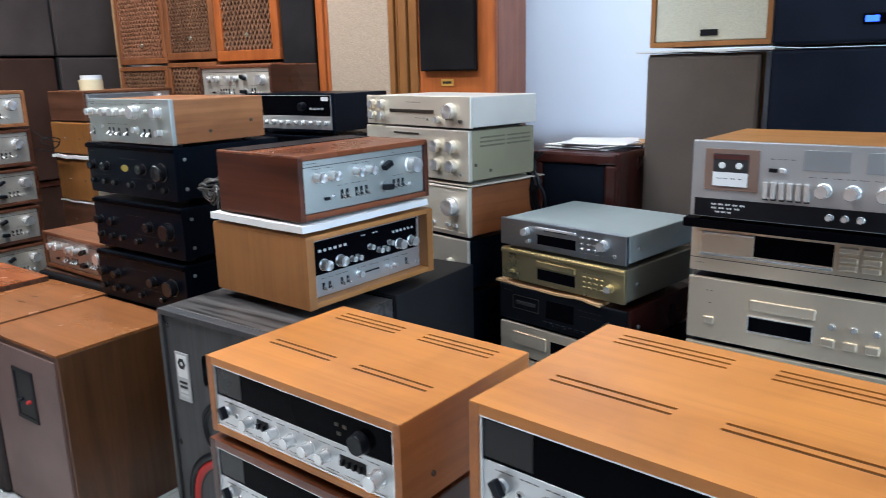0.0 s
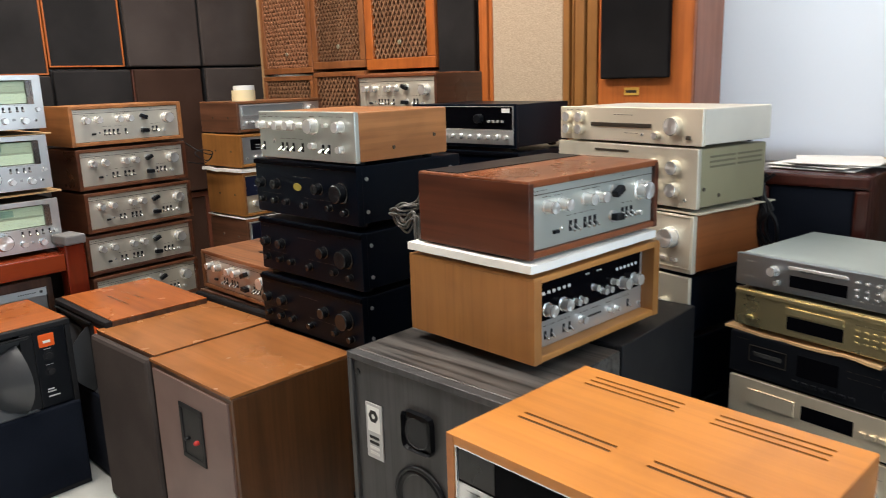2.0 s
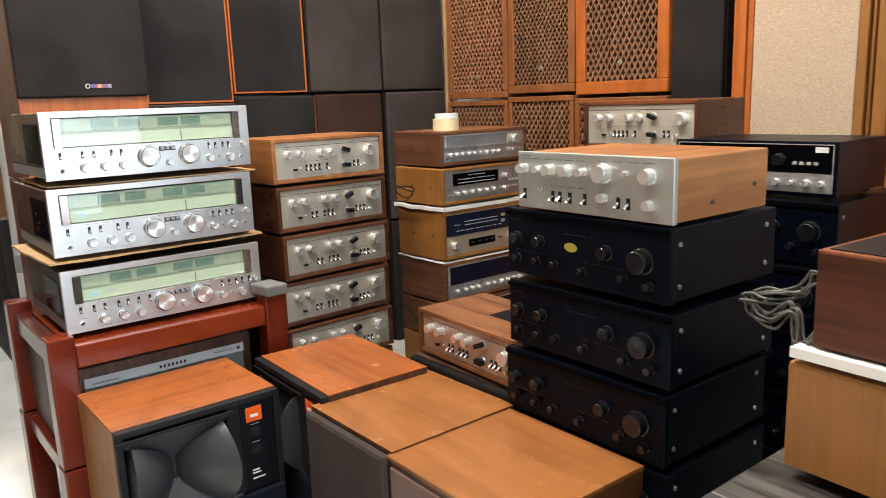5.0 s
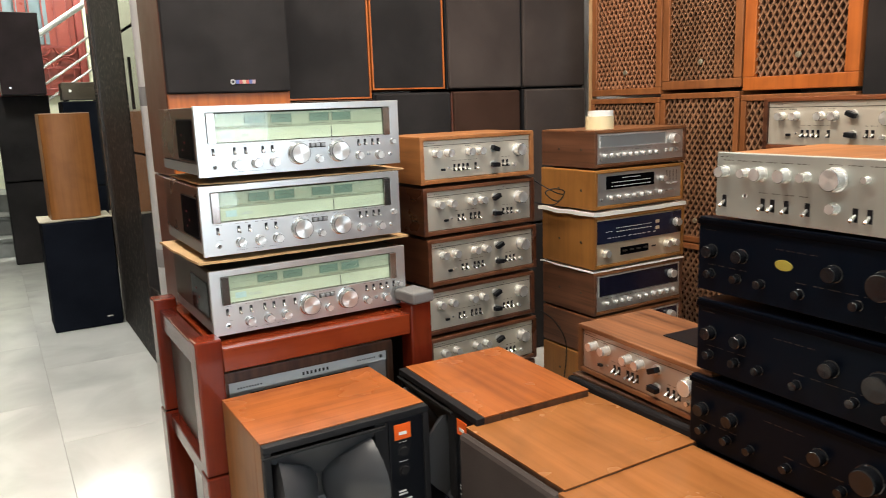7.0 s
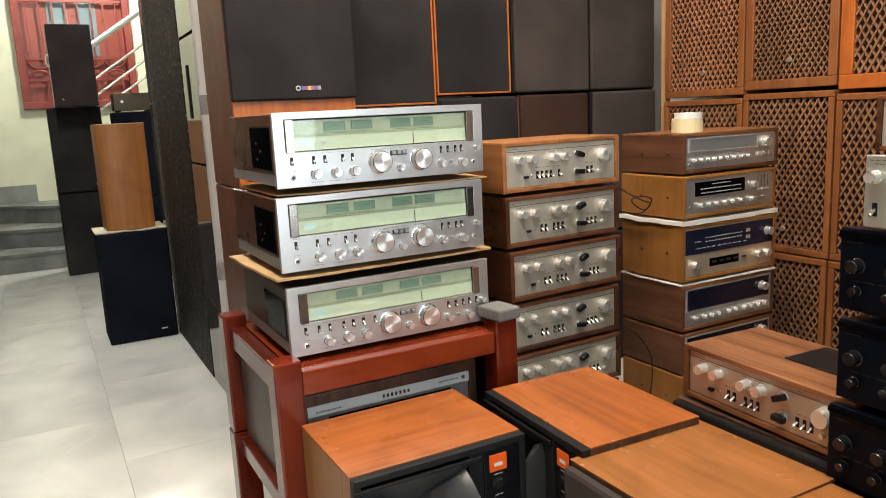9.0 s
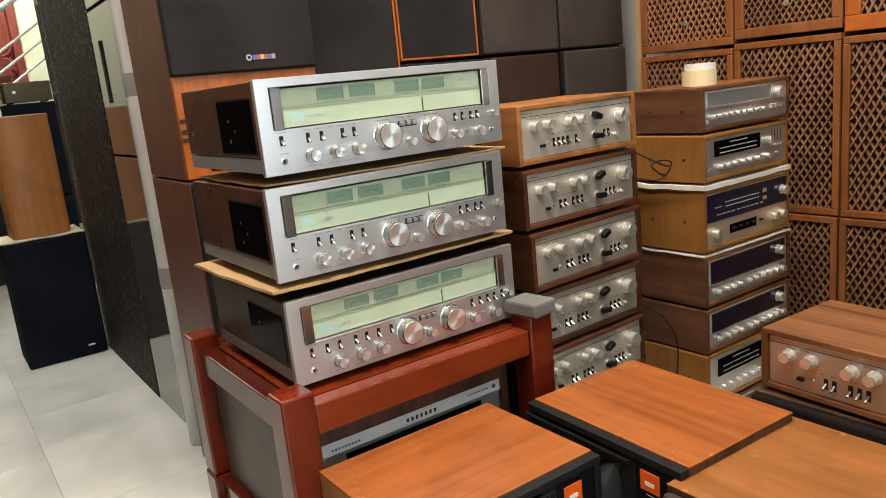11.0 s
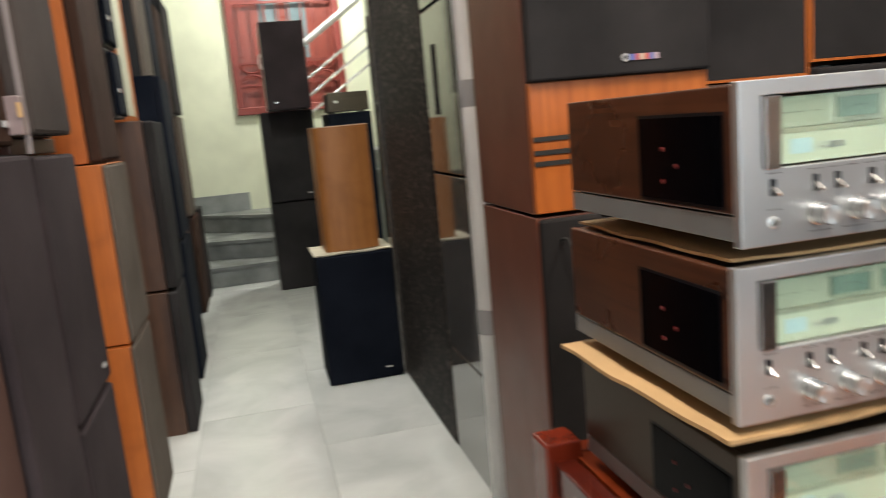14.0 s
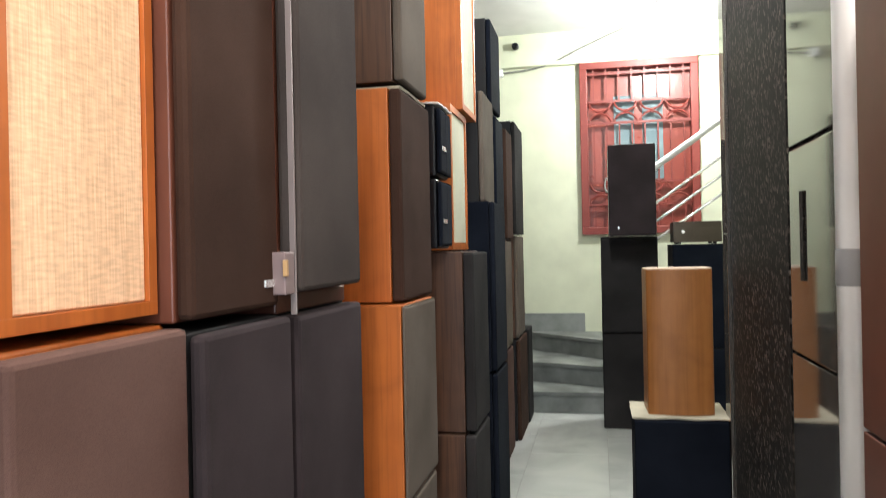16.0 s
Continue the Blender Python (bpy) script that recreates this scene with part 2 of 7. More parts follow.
WHITE = paint("white_foam", (0.75, 0.74, 0.7), 0.9, 0.05, 300.0)
FOAM = paint("grey_foam", (0.16, 0.16, 0.16), 0.95, 0.1, 400.0, 0.2, 0.4)
CARD = paint("cardboard", (0.48, 0.3, 0.14), 0.85, 0.1, 150.0)
TAPE_M = paint("cream_tape", (0.75, 0.63, 0.38), 0.5)
PAPER = paint("paper", (0.72, 0.72, 0.7), 0.9)
LABEL = paint("printed_silver_label", (0.42, 0.42, 0.42), 0.4)
INK = paint("ink", (0.015, 0.015, 0.015), 0.7)
PRINT = paint("white_print", (0.6, 0.6, 0.58), 0.7)
BADGE_O = paint("orange_badge", (0.85, 0.12, 0.015), 0.35)
REDPAINT = paint("red_cone_surround", (0.45, 0.02, 0.015), 0.6)
REDLENS = paint("red_wire_ends", (0.18, 0.008, 0.008), 0.4)
YELLOW = paint("yellow_oval_sticker", (0.3, 0.24, 0.04), 0.4)
BLUELED = glow("blue_lamp", (0.05, 0.12, 1.0), 2.5)
LDIAL = glow("lit_tuning_scale", (0.82, 0.92, 0.74), 0.085, (0.33, 0.365, 0.28))
DIAL = glow("lit_dial", (0.66, 0.8, 0.6), 0.035, (0.25, 0.28, 0.215))
METER = glow("lit_meter", (0.5, 0.72, 0.56), 0.03, (0.105, 0.155, 0.125))
CONE = paint("paper_cone", (0.03, 0.03, 0.032), 0.75)
HORN = paint("moulded_horn", (0.036, 0.038, 0.042), 0.32, 0.05, 300.0)
WALL = paint("pale_yellow_plaster", (0.66, 0.68, 0.52), 0.8, 0.04, 60.0)
WALLW = paint("white_plaster", (0.76, 0.77, 0.79), 0.85, 0.03, 60.0)
CEIL = paint("white_ceiling_paint", (0.78, 0.78, 0.76), 0.9, 0.03, 60.0)
WINRED = paint("red_brown_painted_iron", (0.2, 0.032, 0.024), 0.45)
TERRAZZO = paint("grey_stone_steps", (0.2, 0.21, 0.2), 0.5, 0.25, 40.0)
PVC = paint("grey_white_pipe", (0.78, 0.78, 0.79), 0.35)
# Invented dark wall tone that cuts bounce light and reflections in the room.
WALLD = paint("brown_grey_bounce_cut_plaster", (0.16, 0.14, 0.12), 0.85, 0.08, 60.0)


def granite():
    m, n, l, b = material("dark_granite", 0.6, 0, 0.14)
    v = n.new("ShaderNodeTexVoronoi")
    v.inputs["Scale"].default_value = 80.0
    l.new(coords(n, l, (1, 1, 1)), v.inputs["Vector"])
    f = noise_tex(n, l, coords(n, l, (90, 90, 90)), 1.0, 3)
    r = ramp(n, l, v.outputs["Color"], [(0.3, (0.006, 0.005, 0.005)), (0.62, (0.013, 0.011, 0.01)), (0.92, (0.13, 0.105, 0.092))])
    g = ramp(n, l, f, [(0.45, (0, 0, 0)), (0.7, (1, 1, 1))])
    l.new(mix(n, l, g.outputs[0], r.outputs[0], (0.012, 0.011, 0.011)), b.inputs["Base Color"])
    return m


def polished():
    m, n, l, b = material("polished_stone", 0.06)
    f = noise_tex(n, l, coords(n, l, (30, 30, 30)), 1.0, 5)
    l.new(ramp(n, l, f, [(0.3, (0.05, 0.045, 0.04)), (0.7, (0.1, 0.09, 0.08))]).outputs[0], b.inputs["Base Color"])
    b.inputs["IOR"].default_value = 3.2
    b.inputs["Specular IOR Level"].default_value = 0.8
    return m


def tile_mat():
    m, n, l, b = material("glazed_floor_tile", 0.16)
    f = noise_tex(n, l, coords(n, l, (2.5, 2.5, 2.5)), 1.0, 6, 0.6)
    l.new(ramp(n, l, f, [(0.3, (0.45, 0.46, 0.44)), (0.55, (0.55, 0.56, 0.54)), (0.75, (0.62, 0.63, 0.6))]).outputs[0], b.inputs["Base Color"])
    mr = n.new("ShaderNodeMapRange")
    mr.inputs[3].default_value, mr.inputs[4].default_value = 0.12, 0.3
    l.new(noise_tex(n, l, coords(n, l, (7, 7, 7)), 1.0, 5), mr.inputs[0])
    l.new(mr.outputs[0], b.inputs["Roughness"])
    return m


GRANITE, POLISHED, TILE = granite(), polished(), tile_mat()
GROUT = paint("grout", (0.36, 0.36, 0.34), 0.9)


# ---------------------------------------------------------------- mesh helpers
def finish(name, bm, mat, smooth=False):
    me = bpy.data.meshes.new(name)
    bm.to_mesh(me)
    bm.free()
    me.materials.append(mat)
    if smooth:
        for p in me.polygons:
            p.use_smooth = True
    return me


def part(name, bm, mat, parent, label="", smooth=False):
    o = new(name, finish(name, bm, mat, smooth))
    o.parent = parent
    if label:
        o["label"] = label
    return o


def shared(name, me, parent, m, label=""):
    o = new(name, me)
    o.parent = parent
    o.matrix_basis = m
    if label:
        o["label"] = label
    return o


def add_box(bm, x0, x1, y0, y1, z0, z1, bev=0.0):
    r = bmesh.ops.create_cube(bm, size=1.0)
    for v in r["verts"]:
        v.co = Vector(((x0 + x1) / 2 + v.co.x * (x1 - x0), (y0 + y1) / 2 + v.co.y * (y1 - y0), (z0 + z1) / 2 + v.co.z * (z1 - z0)))
    if bev > 0:
        es = list({e for v in r["verts"] for e in v.link_edges})
        bmesh.ops.bevel(bm, geom=es, offset=bev, segments=2, affect="EDGES", profile=0.5)
    return bm


def bx(x0, x1, y0, y1, z0, z1, bev=0.0):
    return add_box(bmesh.new(), x0, x1, y0, y1, z0, z1, bev)


def lathe(profile, segs=20, bm=None, m=None):
    """Turned shape: profile of (radius, distance along local -y)."""
    bm = bm or bmesh.new()
    m = m or Matrix()
    rings = []
    for r, d in profile:
        if r < 1e-6:
            rings.append([bm.verts.new(m @ Vector((0, -d, 0)))])
        else:
            rings.append([bm.verts.new(m @ Vector((r * math.cos(a), -d, r * math.sin(a)))) for a in (2 * math.pi * i / segs for i in range(segs))])
    for a, b in zip(rings, rings[1:]):
        for i in range(segs):
            j = (i + 1) % segs
            if len(a) == 1 and len(b) > 1:
                bm.faces.new((a[0], b[j], b[i]))
            elif len(b) == 1 and len(a) > 1:
                bm.faces.new((a[i], a[j], b[0]))
            elif len(a) > 1:
                bm.faces.new((a[i], a[j], b[j], b[i]))
    bmesh.ops.recalc_face_normals(bm, faces=bm.faces[:])
    return bm


def frame_bm(x0, x1, z0, z1, t, y0, y1, bev=0.0, tb=None):
    """A rectangular frame of four butted bars in the x-z plane."""
    tb = t if tb is None else tb
    bm = bmesh.new()
    add_box(bm, x0, x1, y0, y1, z1 - tb, z1, bev)
    add_box(bm, x0, x1, y0, y1, z0, z0 + tb, bev)
    add_box(bm, x0, x0 + t, y0, y1, z0 + tb, z1 - tb, bev)
    add_box(bm, x1 - t, x1, y0, y1, z0 + tb, z1 - tb, bev)
    return bm


def tube(pts, r, segs=8):
    """A round tube swept along points."""
    bm = bmesh.new()
    pts = [Vector(p) for p in pts]
    prev = None
    for i, p in enumerate(pts):
        d = (pts[min(i + 1, len(pts) - 1)] - pts[max(i - 1, 0)]).normalized()
        u = d.cross(Vector((0.31, 0.17, 0.93))).normalized()
        w = d.cross(u)
        ring = [bm.verts.new(p + r * (math.cos(a) * u + math.sin(a) * w)) for a in (2 * math.pi * k / segs for k in range(segs))]
        if prev:
            for k in range(segs):
                bm.faces.new((prev[k], prev[(k + 1) % segs], ring[(k + 1) % segs], ring[k]))
        prev = ring
    bmesh.ops.recalc_face_normals(bm, faces=bm.faces[:])
    return bm


def smooth_curve(ctrl, n=8):
    """Catmull-Rom through control points."""
    c = [Vector(p) for p in ctrl]
    c = [c[0]] + c + [c[-1]]
    out = []
    for i in range(1, len(c) - 2):
        for k in range(n):
            t = k / n
            out.append(0.5 * ((2 * c[i]) + (c[i + 1] - c[i - 1]) * t + (2 * c[i - 1] - 5 * c[i] + 4 * c[i + 1] - c[i + 2]) * t * t + (3 * c[i] - c[i - 1] - 3 * c[i + 1] + c[i + 2]) * t ** 3))
    return out + [c[-2]]


def thing(name, m, label, category, group="", kind=""):
    e = new(name)
    e.empty_display_size = 0.1
    e.matrix_world = m
    return tagged(e, label, category, group, kind)


def text_mesh(s, size, mat, squeeze=1.0):
    cu = bpy.data.curves.new("lettering", "FONT")
    cu.body, cu.size, cu.align_x, cu.extrude = s, size, "LEFT", 0.0004
    o = bpy.data.objects.new("lettering", cu)
    me = bpy.data.meshes.new_from_object(o)
    bpy.data.objects.remove(o)
    bpy.data.curves.remove(cu)
    for v in me.vertices:
        v.co.x *= squeeze
    me.materials.clear()
    me.materials.append(mat)
    return me


def face_text(s, size, mat, parent, x, y, z, name="lettering", squeeze=1.0):
    return shared(name, text_mesh(s, size, mat, squeeze), parent, pose(x, y, z, 90))

# ---------------------------------------------------------------- setting
def wall(name, x0, x1, y0, y1, z0, z1, mat):
    return tagged(new(name, finish(name, bx(x0, x1, y0, y1, z0, z1), mat)), kind="structure")


def wall_with_hole(name, along, a0, a1, b0, b1, z0, z1, h0, h1, hz0, hz1, mat):
    """A wall slab with one rectangular opening through it. along: the axis that it runs along."""
    bm = bmesh.new()
    for p0, p1, q0, q1 in ((a0, h0, z0, z1), (h1, a1, z0, z1), (h0, h1, z0, hz0), (h0, h1, hz1, z1)):
        if p1 - p0 > 1e-4 and q1 - q0 > 1e-4:
            if along == "x":
                add_box(bm, p0, p1, b0, b1, q0, q1)
            else:
                add_box(bm, b0, b1, p0, p1, q0, q1)
    return tagged(new(name, finish(name, bm, mat)), kind="structure")


CZ = 3.6
floor = wall("floor", -10.3, 3.2, -0.5, 4.8, -0.1, -0.004, GROUT)
wall_with_hole("wall_north", "x", -3.97, 3.2, 3.86, 4.06, 0, CZ, -0.95, 2.6, 0.95, 3.0, WALLW)
# South and east walls: dark finish added to hold down ambient light.
wall("wall_south", -10.3, 3.2, -0.35, -0.15, 0, CZ, WALLD)
wall_with_hole("wall_east", "y", -0.15, 3.86, 3.0, 3.2, 0, CZ, 0.6, 3.4, 0.3, 2.7, WALLD)
wall_with_hole("wall_west", "y", -0.15, 4.8, -10.3, -10.0, 0, CZ, 0.86, 1.99, 1.52, 3.25, WALL)
wall("wall_partition", -4.03, -3.97, 1.62, 3.86, 0, CZ, WALLW)
wall("wall_stair_back", -10.0, -5.6, 4.6, 4.8, 0, CZ, WALL)
wall("wall_stair_side", -5.6, -5.45, 1.95, 4.6, 0, CZ, WALL)
wall("ceiling", -10.3, 3.2, -0.35, 4.8, CZ, CZ + 0.1, CEIL)
wall("trim_band", -10.0, -9.93, -0.15, 4.6, 3.25, 3.29, WALL)
wall("wall_column_core", -5.6, -4.03, 1.62, 1.95, 0, CZ, WALLW)

# stone cladding of the column: rough dark slab, then polished slabs with open joints
for x0, x1, y, mats in ((-5.5, -4.545, 1.545, GRANITE),):
    tagged(new("wall_granite", finish("wall_granite", bx(x0, x1, y, 1.62, 0, CZ, 0.004), mats)), "rough dark speckled granite cladding slab", "wall cladding", kind="structure")
pol = tagged(new("wall_polished", None), "polished reflective stone slabs with chipped joints", "wall cladding", kind="structure")
for z0, z1 in ((0, 0.42), (0.426, 1.088), (1.096, 1.662), (1.674, CZ)):
    part("slab", bx(-4.54, -4.05, 1.548, 1.62, z0, z1, 0.003), POLISHED, pol)
tagged(new("wall_far_slab", finish("wall_far_slab", bx(-5.62, -5.505, 1.53, 1.95, 0, 2.9, 0.003), POLISHED)), kind="structure")
hole = tagged(new("wall_slot", finish("wall_slot", bx(-4.415, -4.38, 1.543, 1.547, 1.3, 1.54, 0.0015), GRANITE)), kind="structure")

pipe = thing("drain_pipe", pose(-3.965, 1.545, 0), "grey white vertical pipe with taped joints", "pipe")
part("tube", lathe([(0, 0), (0.04, 0), (0.04, 3.59), (0, 3.59)], 20, None, pose(0, 0, 0, -90)), PVC, pipe, "", True)
for z in (0.62, 1.31, 2.2):
    part("joint_tape", lathe([(0.0405, 0), (0.0415, 0.003), (0.0415, 0.075), (0.0405, 0.078)], 20, None, pose(0, 0, z, -90)), paint("grey_tape_%d" % int(z * 10), (0.3, 0.3, 0.31), 0.4), pipe, "dull grey tape round the pipe", True)

# red window in the end wall
win = thing("window_1", pose(-10.0, 1.425, 1.515, 0, 0, 90), "dark red window with ornamental iron grille and closed shutters", "window", kind="structure")
W2, WH = 0.575, 1.74
part("window_frame", frame_bm(-W2, W2, 0, WH, 0.075, -0.06, 0.1, 0.006), WINRED, win)
part("shutter", bx(-W2 + 0.07, W2 - 0.07, 0.06, 0.09, 0.07, WH - 0.07), paint("faded_red_shutter", (0.24, 0.048, 0.034), 0.3), win)
for i in (-1, 1):
    part("pane", bx(i * 0.14 - 0.1, i * 0.14 + 0.1, 0.05, 0.058, 0.55, 1.4), paint("blue_grey_glass_%d" % (i + 1), (0.16, 0.22, 0.24), 0.12), win)
for i in range(8):
    x = -W2 + 0.075 + (i + 0.5) * (2 * W2 - 0.15) / 8
    for z0, z1 in ((0.07, 0.3), (0.52, 1.12), (1.34, WH - 0.07)):
        part("grille_bar", bx(x - 0.008, x + 0.008, -0.02, 0.0, z0, z1), WINRED, win)
for z in (0.3, 0.52, 1.12, 1.34, WH - 0.12):
    part("grille_rail", bx(-W2 + 0.07, W2 - 0.07, -0.025, 0.003, z - 0.012, z + 0.012), WINRED, win)
for z in (0.3, 0.52, 1.12, 1.34):
    up = 1 if z in (0.3, 1.12) else -1
    for i in range(4):
        x = -W2 + 0.075 + (i + 0.5) * (2 * W2 - 0.15) / 4
        part("scroll", tube([(x + 0.11 * math.cos(a), -0.012, z + up * 0.1 * math.sin(a)) for a in (math.pi * k / 10 for k in range(11))], 0.011, 6), WINRED, win)

# winding stair at the far end
PIV = (-8.62, 1.8)
for i, (px_, py_) in enumerate(((-8.62, -0.15), (-9.3, -0.15), (-10.0, 0.25), (-10.0, 1.1))):
    pts = [PIV, (px_, py_)] + ([(-10.0, -0.15)] if py_ <= -0.14 else []) + [(-10.0, 1.8)]
    st = thing("stair_step", pose(0, 0, 0), "grey speckled stone winder step", "stair", "stair steps", "structure")
    for nm, o, z0, z1 in (("riser", 0.0, i * 0.178, (i + 1) * 0.178 - 0.03), ("tread", 0.02, (i + 1) * 0.178 - 0.03, (i + 1) * 0.178)):
        bm = bmesh.new()
        q = [Vector((x, y, z0)) for x, y in pts]
        if o:
            n = Vector((PIV[1] - py_, px_ - PIV[0], 0)).normalized() * o
            q[0], q[1] = q[0] + n, q[1] + n
        f = bm.faces.new([bm.verts.new(v) for v in q])
        r = bmesh.ops.extrude_face_region(bm, geom=[f])
        bmesh.ops.translate(bm, verts=[v for v in r["geom"] if isinstance(v, bmesh.types.BMVert)], vec=(0, 0, z1 - z0))
        bmesh.ops.recalc_face_normals(bm, faces=bm.faces[:])
        part(nm, bm, TERRAZZO, st)
for i in range(6):
    st = thing("stair_step", pose(0, 0, 0), "grey speckled stone step of the upper flight", "stair", "stair steps", "structure")
    y0, z1 = 1.8 + 0.26 * i, 0.178 * (i + 5)
    part("riser", bx(-10.0, -8.75, y0, 4.6 if i == 5 else y0 + 0.26, 0, z1 - 0.03), TERRAZZO, st)
    part("tread", bx(-10.0, -8.73, y0 - 0.02, 4.6 if i == 5 else y0 + 0.26, z1 - 0.03, z1), TERRAZZO, st)
tagged(new("baseboard", finish("baseboard", bx(-10.0, -9.985, -0.15, 0.86, 0.5, 0.72), TERRAZZO)), kind="structure")
rail = thing("stair_railing", pose(-8.9, 0, 0), "slanting steel stair railing with four tubes", "railing")
part("handrail", tube([(0, 1.35, 1.968), (0, 2.9, 3.035)], 0.028, 14), PVC, rail, "", True)
for dz in (0.31, 0.465, 0.62):
    part("rail_bar", tube([(0, 1.38, 1.988 - dz), (0, 2.9, 3.035 - dz)], 0.012, 10), STEEL, rail, "", True)
for y in (1.42, 2.2, 2.85):
    z = 1.968 + (y - 1.35) * 0.688
    part("rail_post", tube([(0, y, 0.8 if y < 1.7 else z - 1.0), (0, y, z)], 0.018, 10), STEEL, rail, "", True)

cam_box = thing("security_camera", pose(-9.98, 0.21, 3.47, 0, 0, 90), "small dark round camera on the yellow wall", "camera")
part("lens_barrel", lathe([(0, 0), (0.035, 0), (0.035, 0.05), (0.02, 0.06), (0, 0.055)], 16), BLACK, cam_box)
cable_w = thing("wall_cable", pose(-9.96, 0, 0), "thin grey cable slung along the wall", "cable")
part("wire", tube(smooth_curve([(0, 0.05, 3.2), (0, 0.5, 3.25), (0, 0.9, 3.42), (0, 1.3, 3.58)]), 0.008, 6), FOAM, cable_w)
part("bracket", bx(-0.02, 0.05, 0.0, 0.08, 3.16, 3.24, 0.01), PVC, cable_w)

# lamps that the place has
for i, (x, y, w, h) in enumerate(((-0.6, 1.2, 1.2, 0.2), (-1.9, 0.95, 1.2, 0.2), (1.3, 1.5, 1.2, 0.2), (-2.3, 2.25, 1.2, 0.2), (-5.3, 0.95, 1.2, 0.2))):
    lt = thing("ceiling_light", pose(x, y, CZ), "long white fluorescent ceiling light", "lamp", "room ceiling lights")
    part("housing", bx(-w / 2, w / 2, -h / 2, h / 2, -0.06, 0, 0.004), WALLW, lt)
    part("diffuser", bx(-w / 2 + 0.02, w / 2 - 0.02, -h / 2 + 0.02, h / 2 - 0.02, -0.07, -0.06), glow("lit_diffuser_%d" % i, (1, 0.93, 0.82), 4.0), lt)
lt = thing("ceiling_light", pose(-8.9, 1.66, CZ - 0.12), "round bright white ceiling lamp over the stairs", "lamp")
part("housing", lathe([(0, -0.12), (0.05, -0.12), (0.05, -0.1), (0.015, -0.1), (0.015, 0.0), (0.16, 0), (0.16, 0.04), (0, 0.04)], 24, None, pose(0, 0, 0, 90)), WALLW, lt)
part("diffuser", lathe([(0, 0.04), (0.14, 0.04), (0.13, 0.08), (0, 0.095)], 24, None, pose(0, 0, 0, 90)), glow("lit_bowl", (0.95, 1, 1), 25.0), lt)


# ---------------------------------------------------------------- controls on front panels
MESHES = {}


def cached(key, build):
    if key not in MESHES:
        MESHES[key] = build()
    return MESHES[key]


def two(bm_a, mat_a, bm_b, mat_b, name):
    me = finish(name, bm_a, mat_a)
    n0 = len(me.polygons)
    bm = bmesh.new()
    bm.from_mesh(me)
    tmp = finish(name, bm_b, mat_b)
    bm.from_mesh(tmp)
    bm.to_mesh(me)
    bm.free()
    bpy.data.meshes.remove(tmp)
    me.materials.append(mat_b)
    for p in me.polygons[n0:]:
        p.material_index = 1
    return me


def turned_knob(r, l, mat):
    """Knob body with a dark ring round its end and a turned cap; black knobs keep a plain end."""
    body = lathe([(0, -0.001), (r * 1.1, -0.001), (r * 1.1, l * 0.1), (r, l * 0.14), (r * 0.97, l * 0.88), (r * 0.95, l * 0.95)], 28)
    if mat.name.startswith(("black", "paper")):
        return two(body, mat, lathe([(r * 0.93, l * 0.95), (r * 0.86, l), (0, l * 0.98)], 28), mat, "knob")
    me = two(body, mat, lathe([(r * 0.95, l * 0.94), (r * 0.94, l * 0.97), (r * 0.9, l * 0.97)], 28), BLACK, "knob")
    n0 = len(me.polygons)
    bm = bmesh.new()
    bm.from_mesh(me)
    tmp = finish("cap", lathe([(r * 0.91, l * 0.965), (r * 0.89, l), (r * 0.1, l * 0.99), (0, l * 0.985)], 28), CAPS)
    bm.from_mesh(tmp)
    bm.to_mesh(me)
    bm.free()
    bpy.data.meshes.remove(tmp)
    me.materials.append(CAPS)
    for p in me.polygons[n0:]:
        p.material_index = 2
    return me


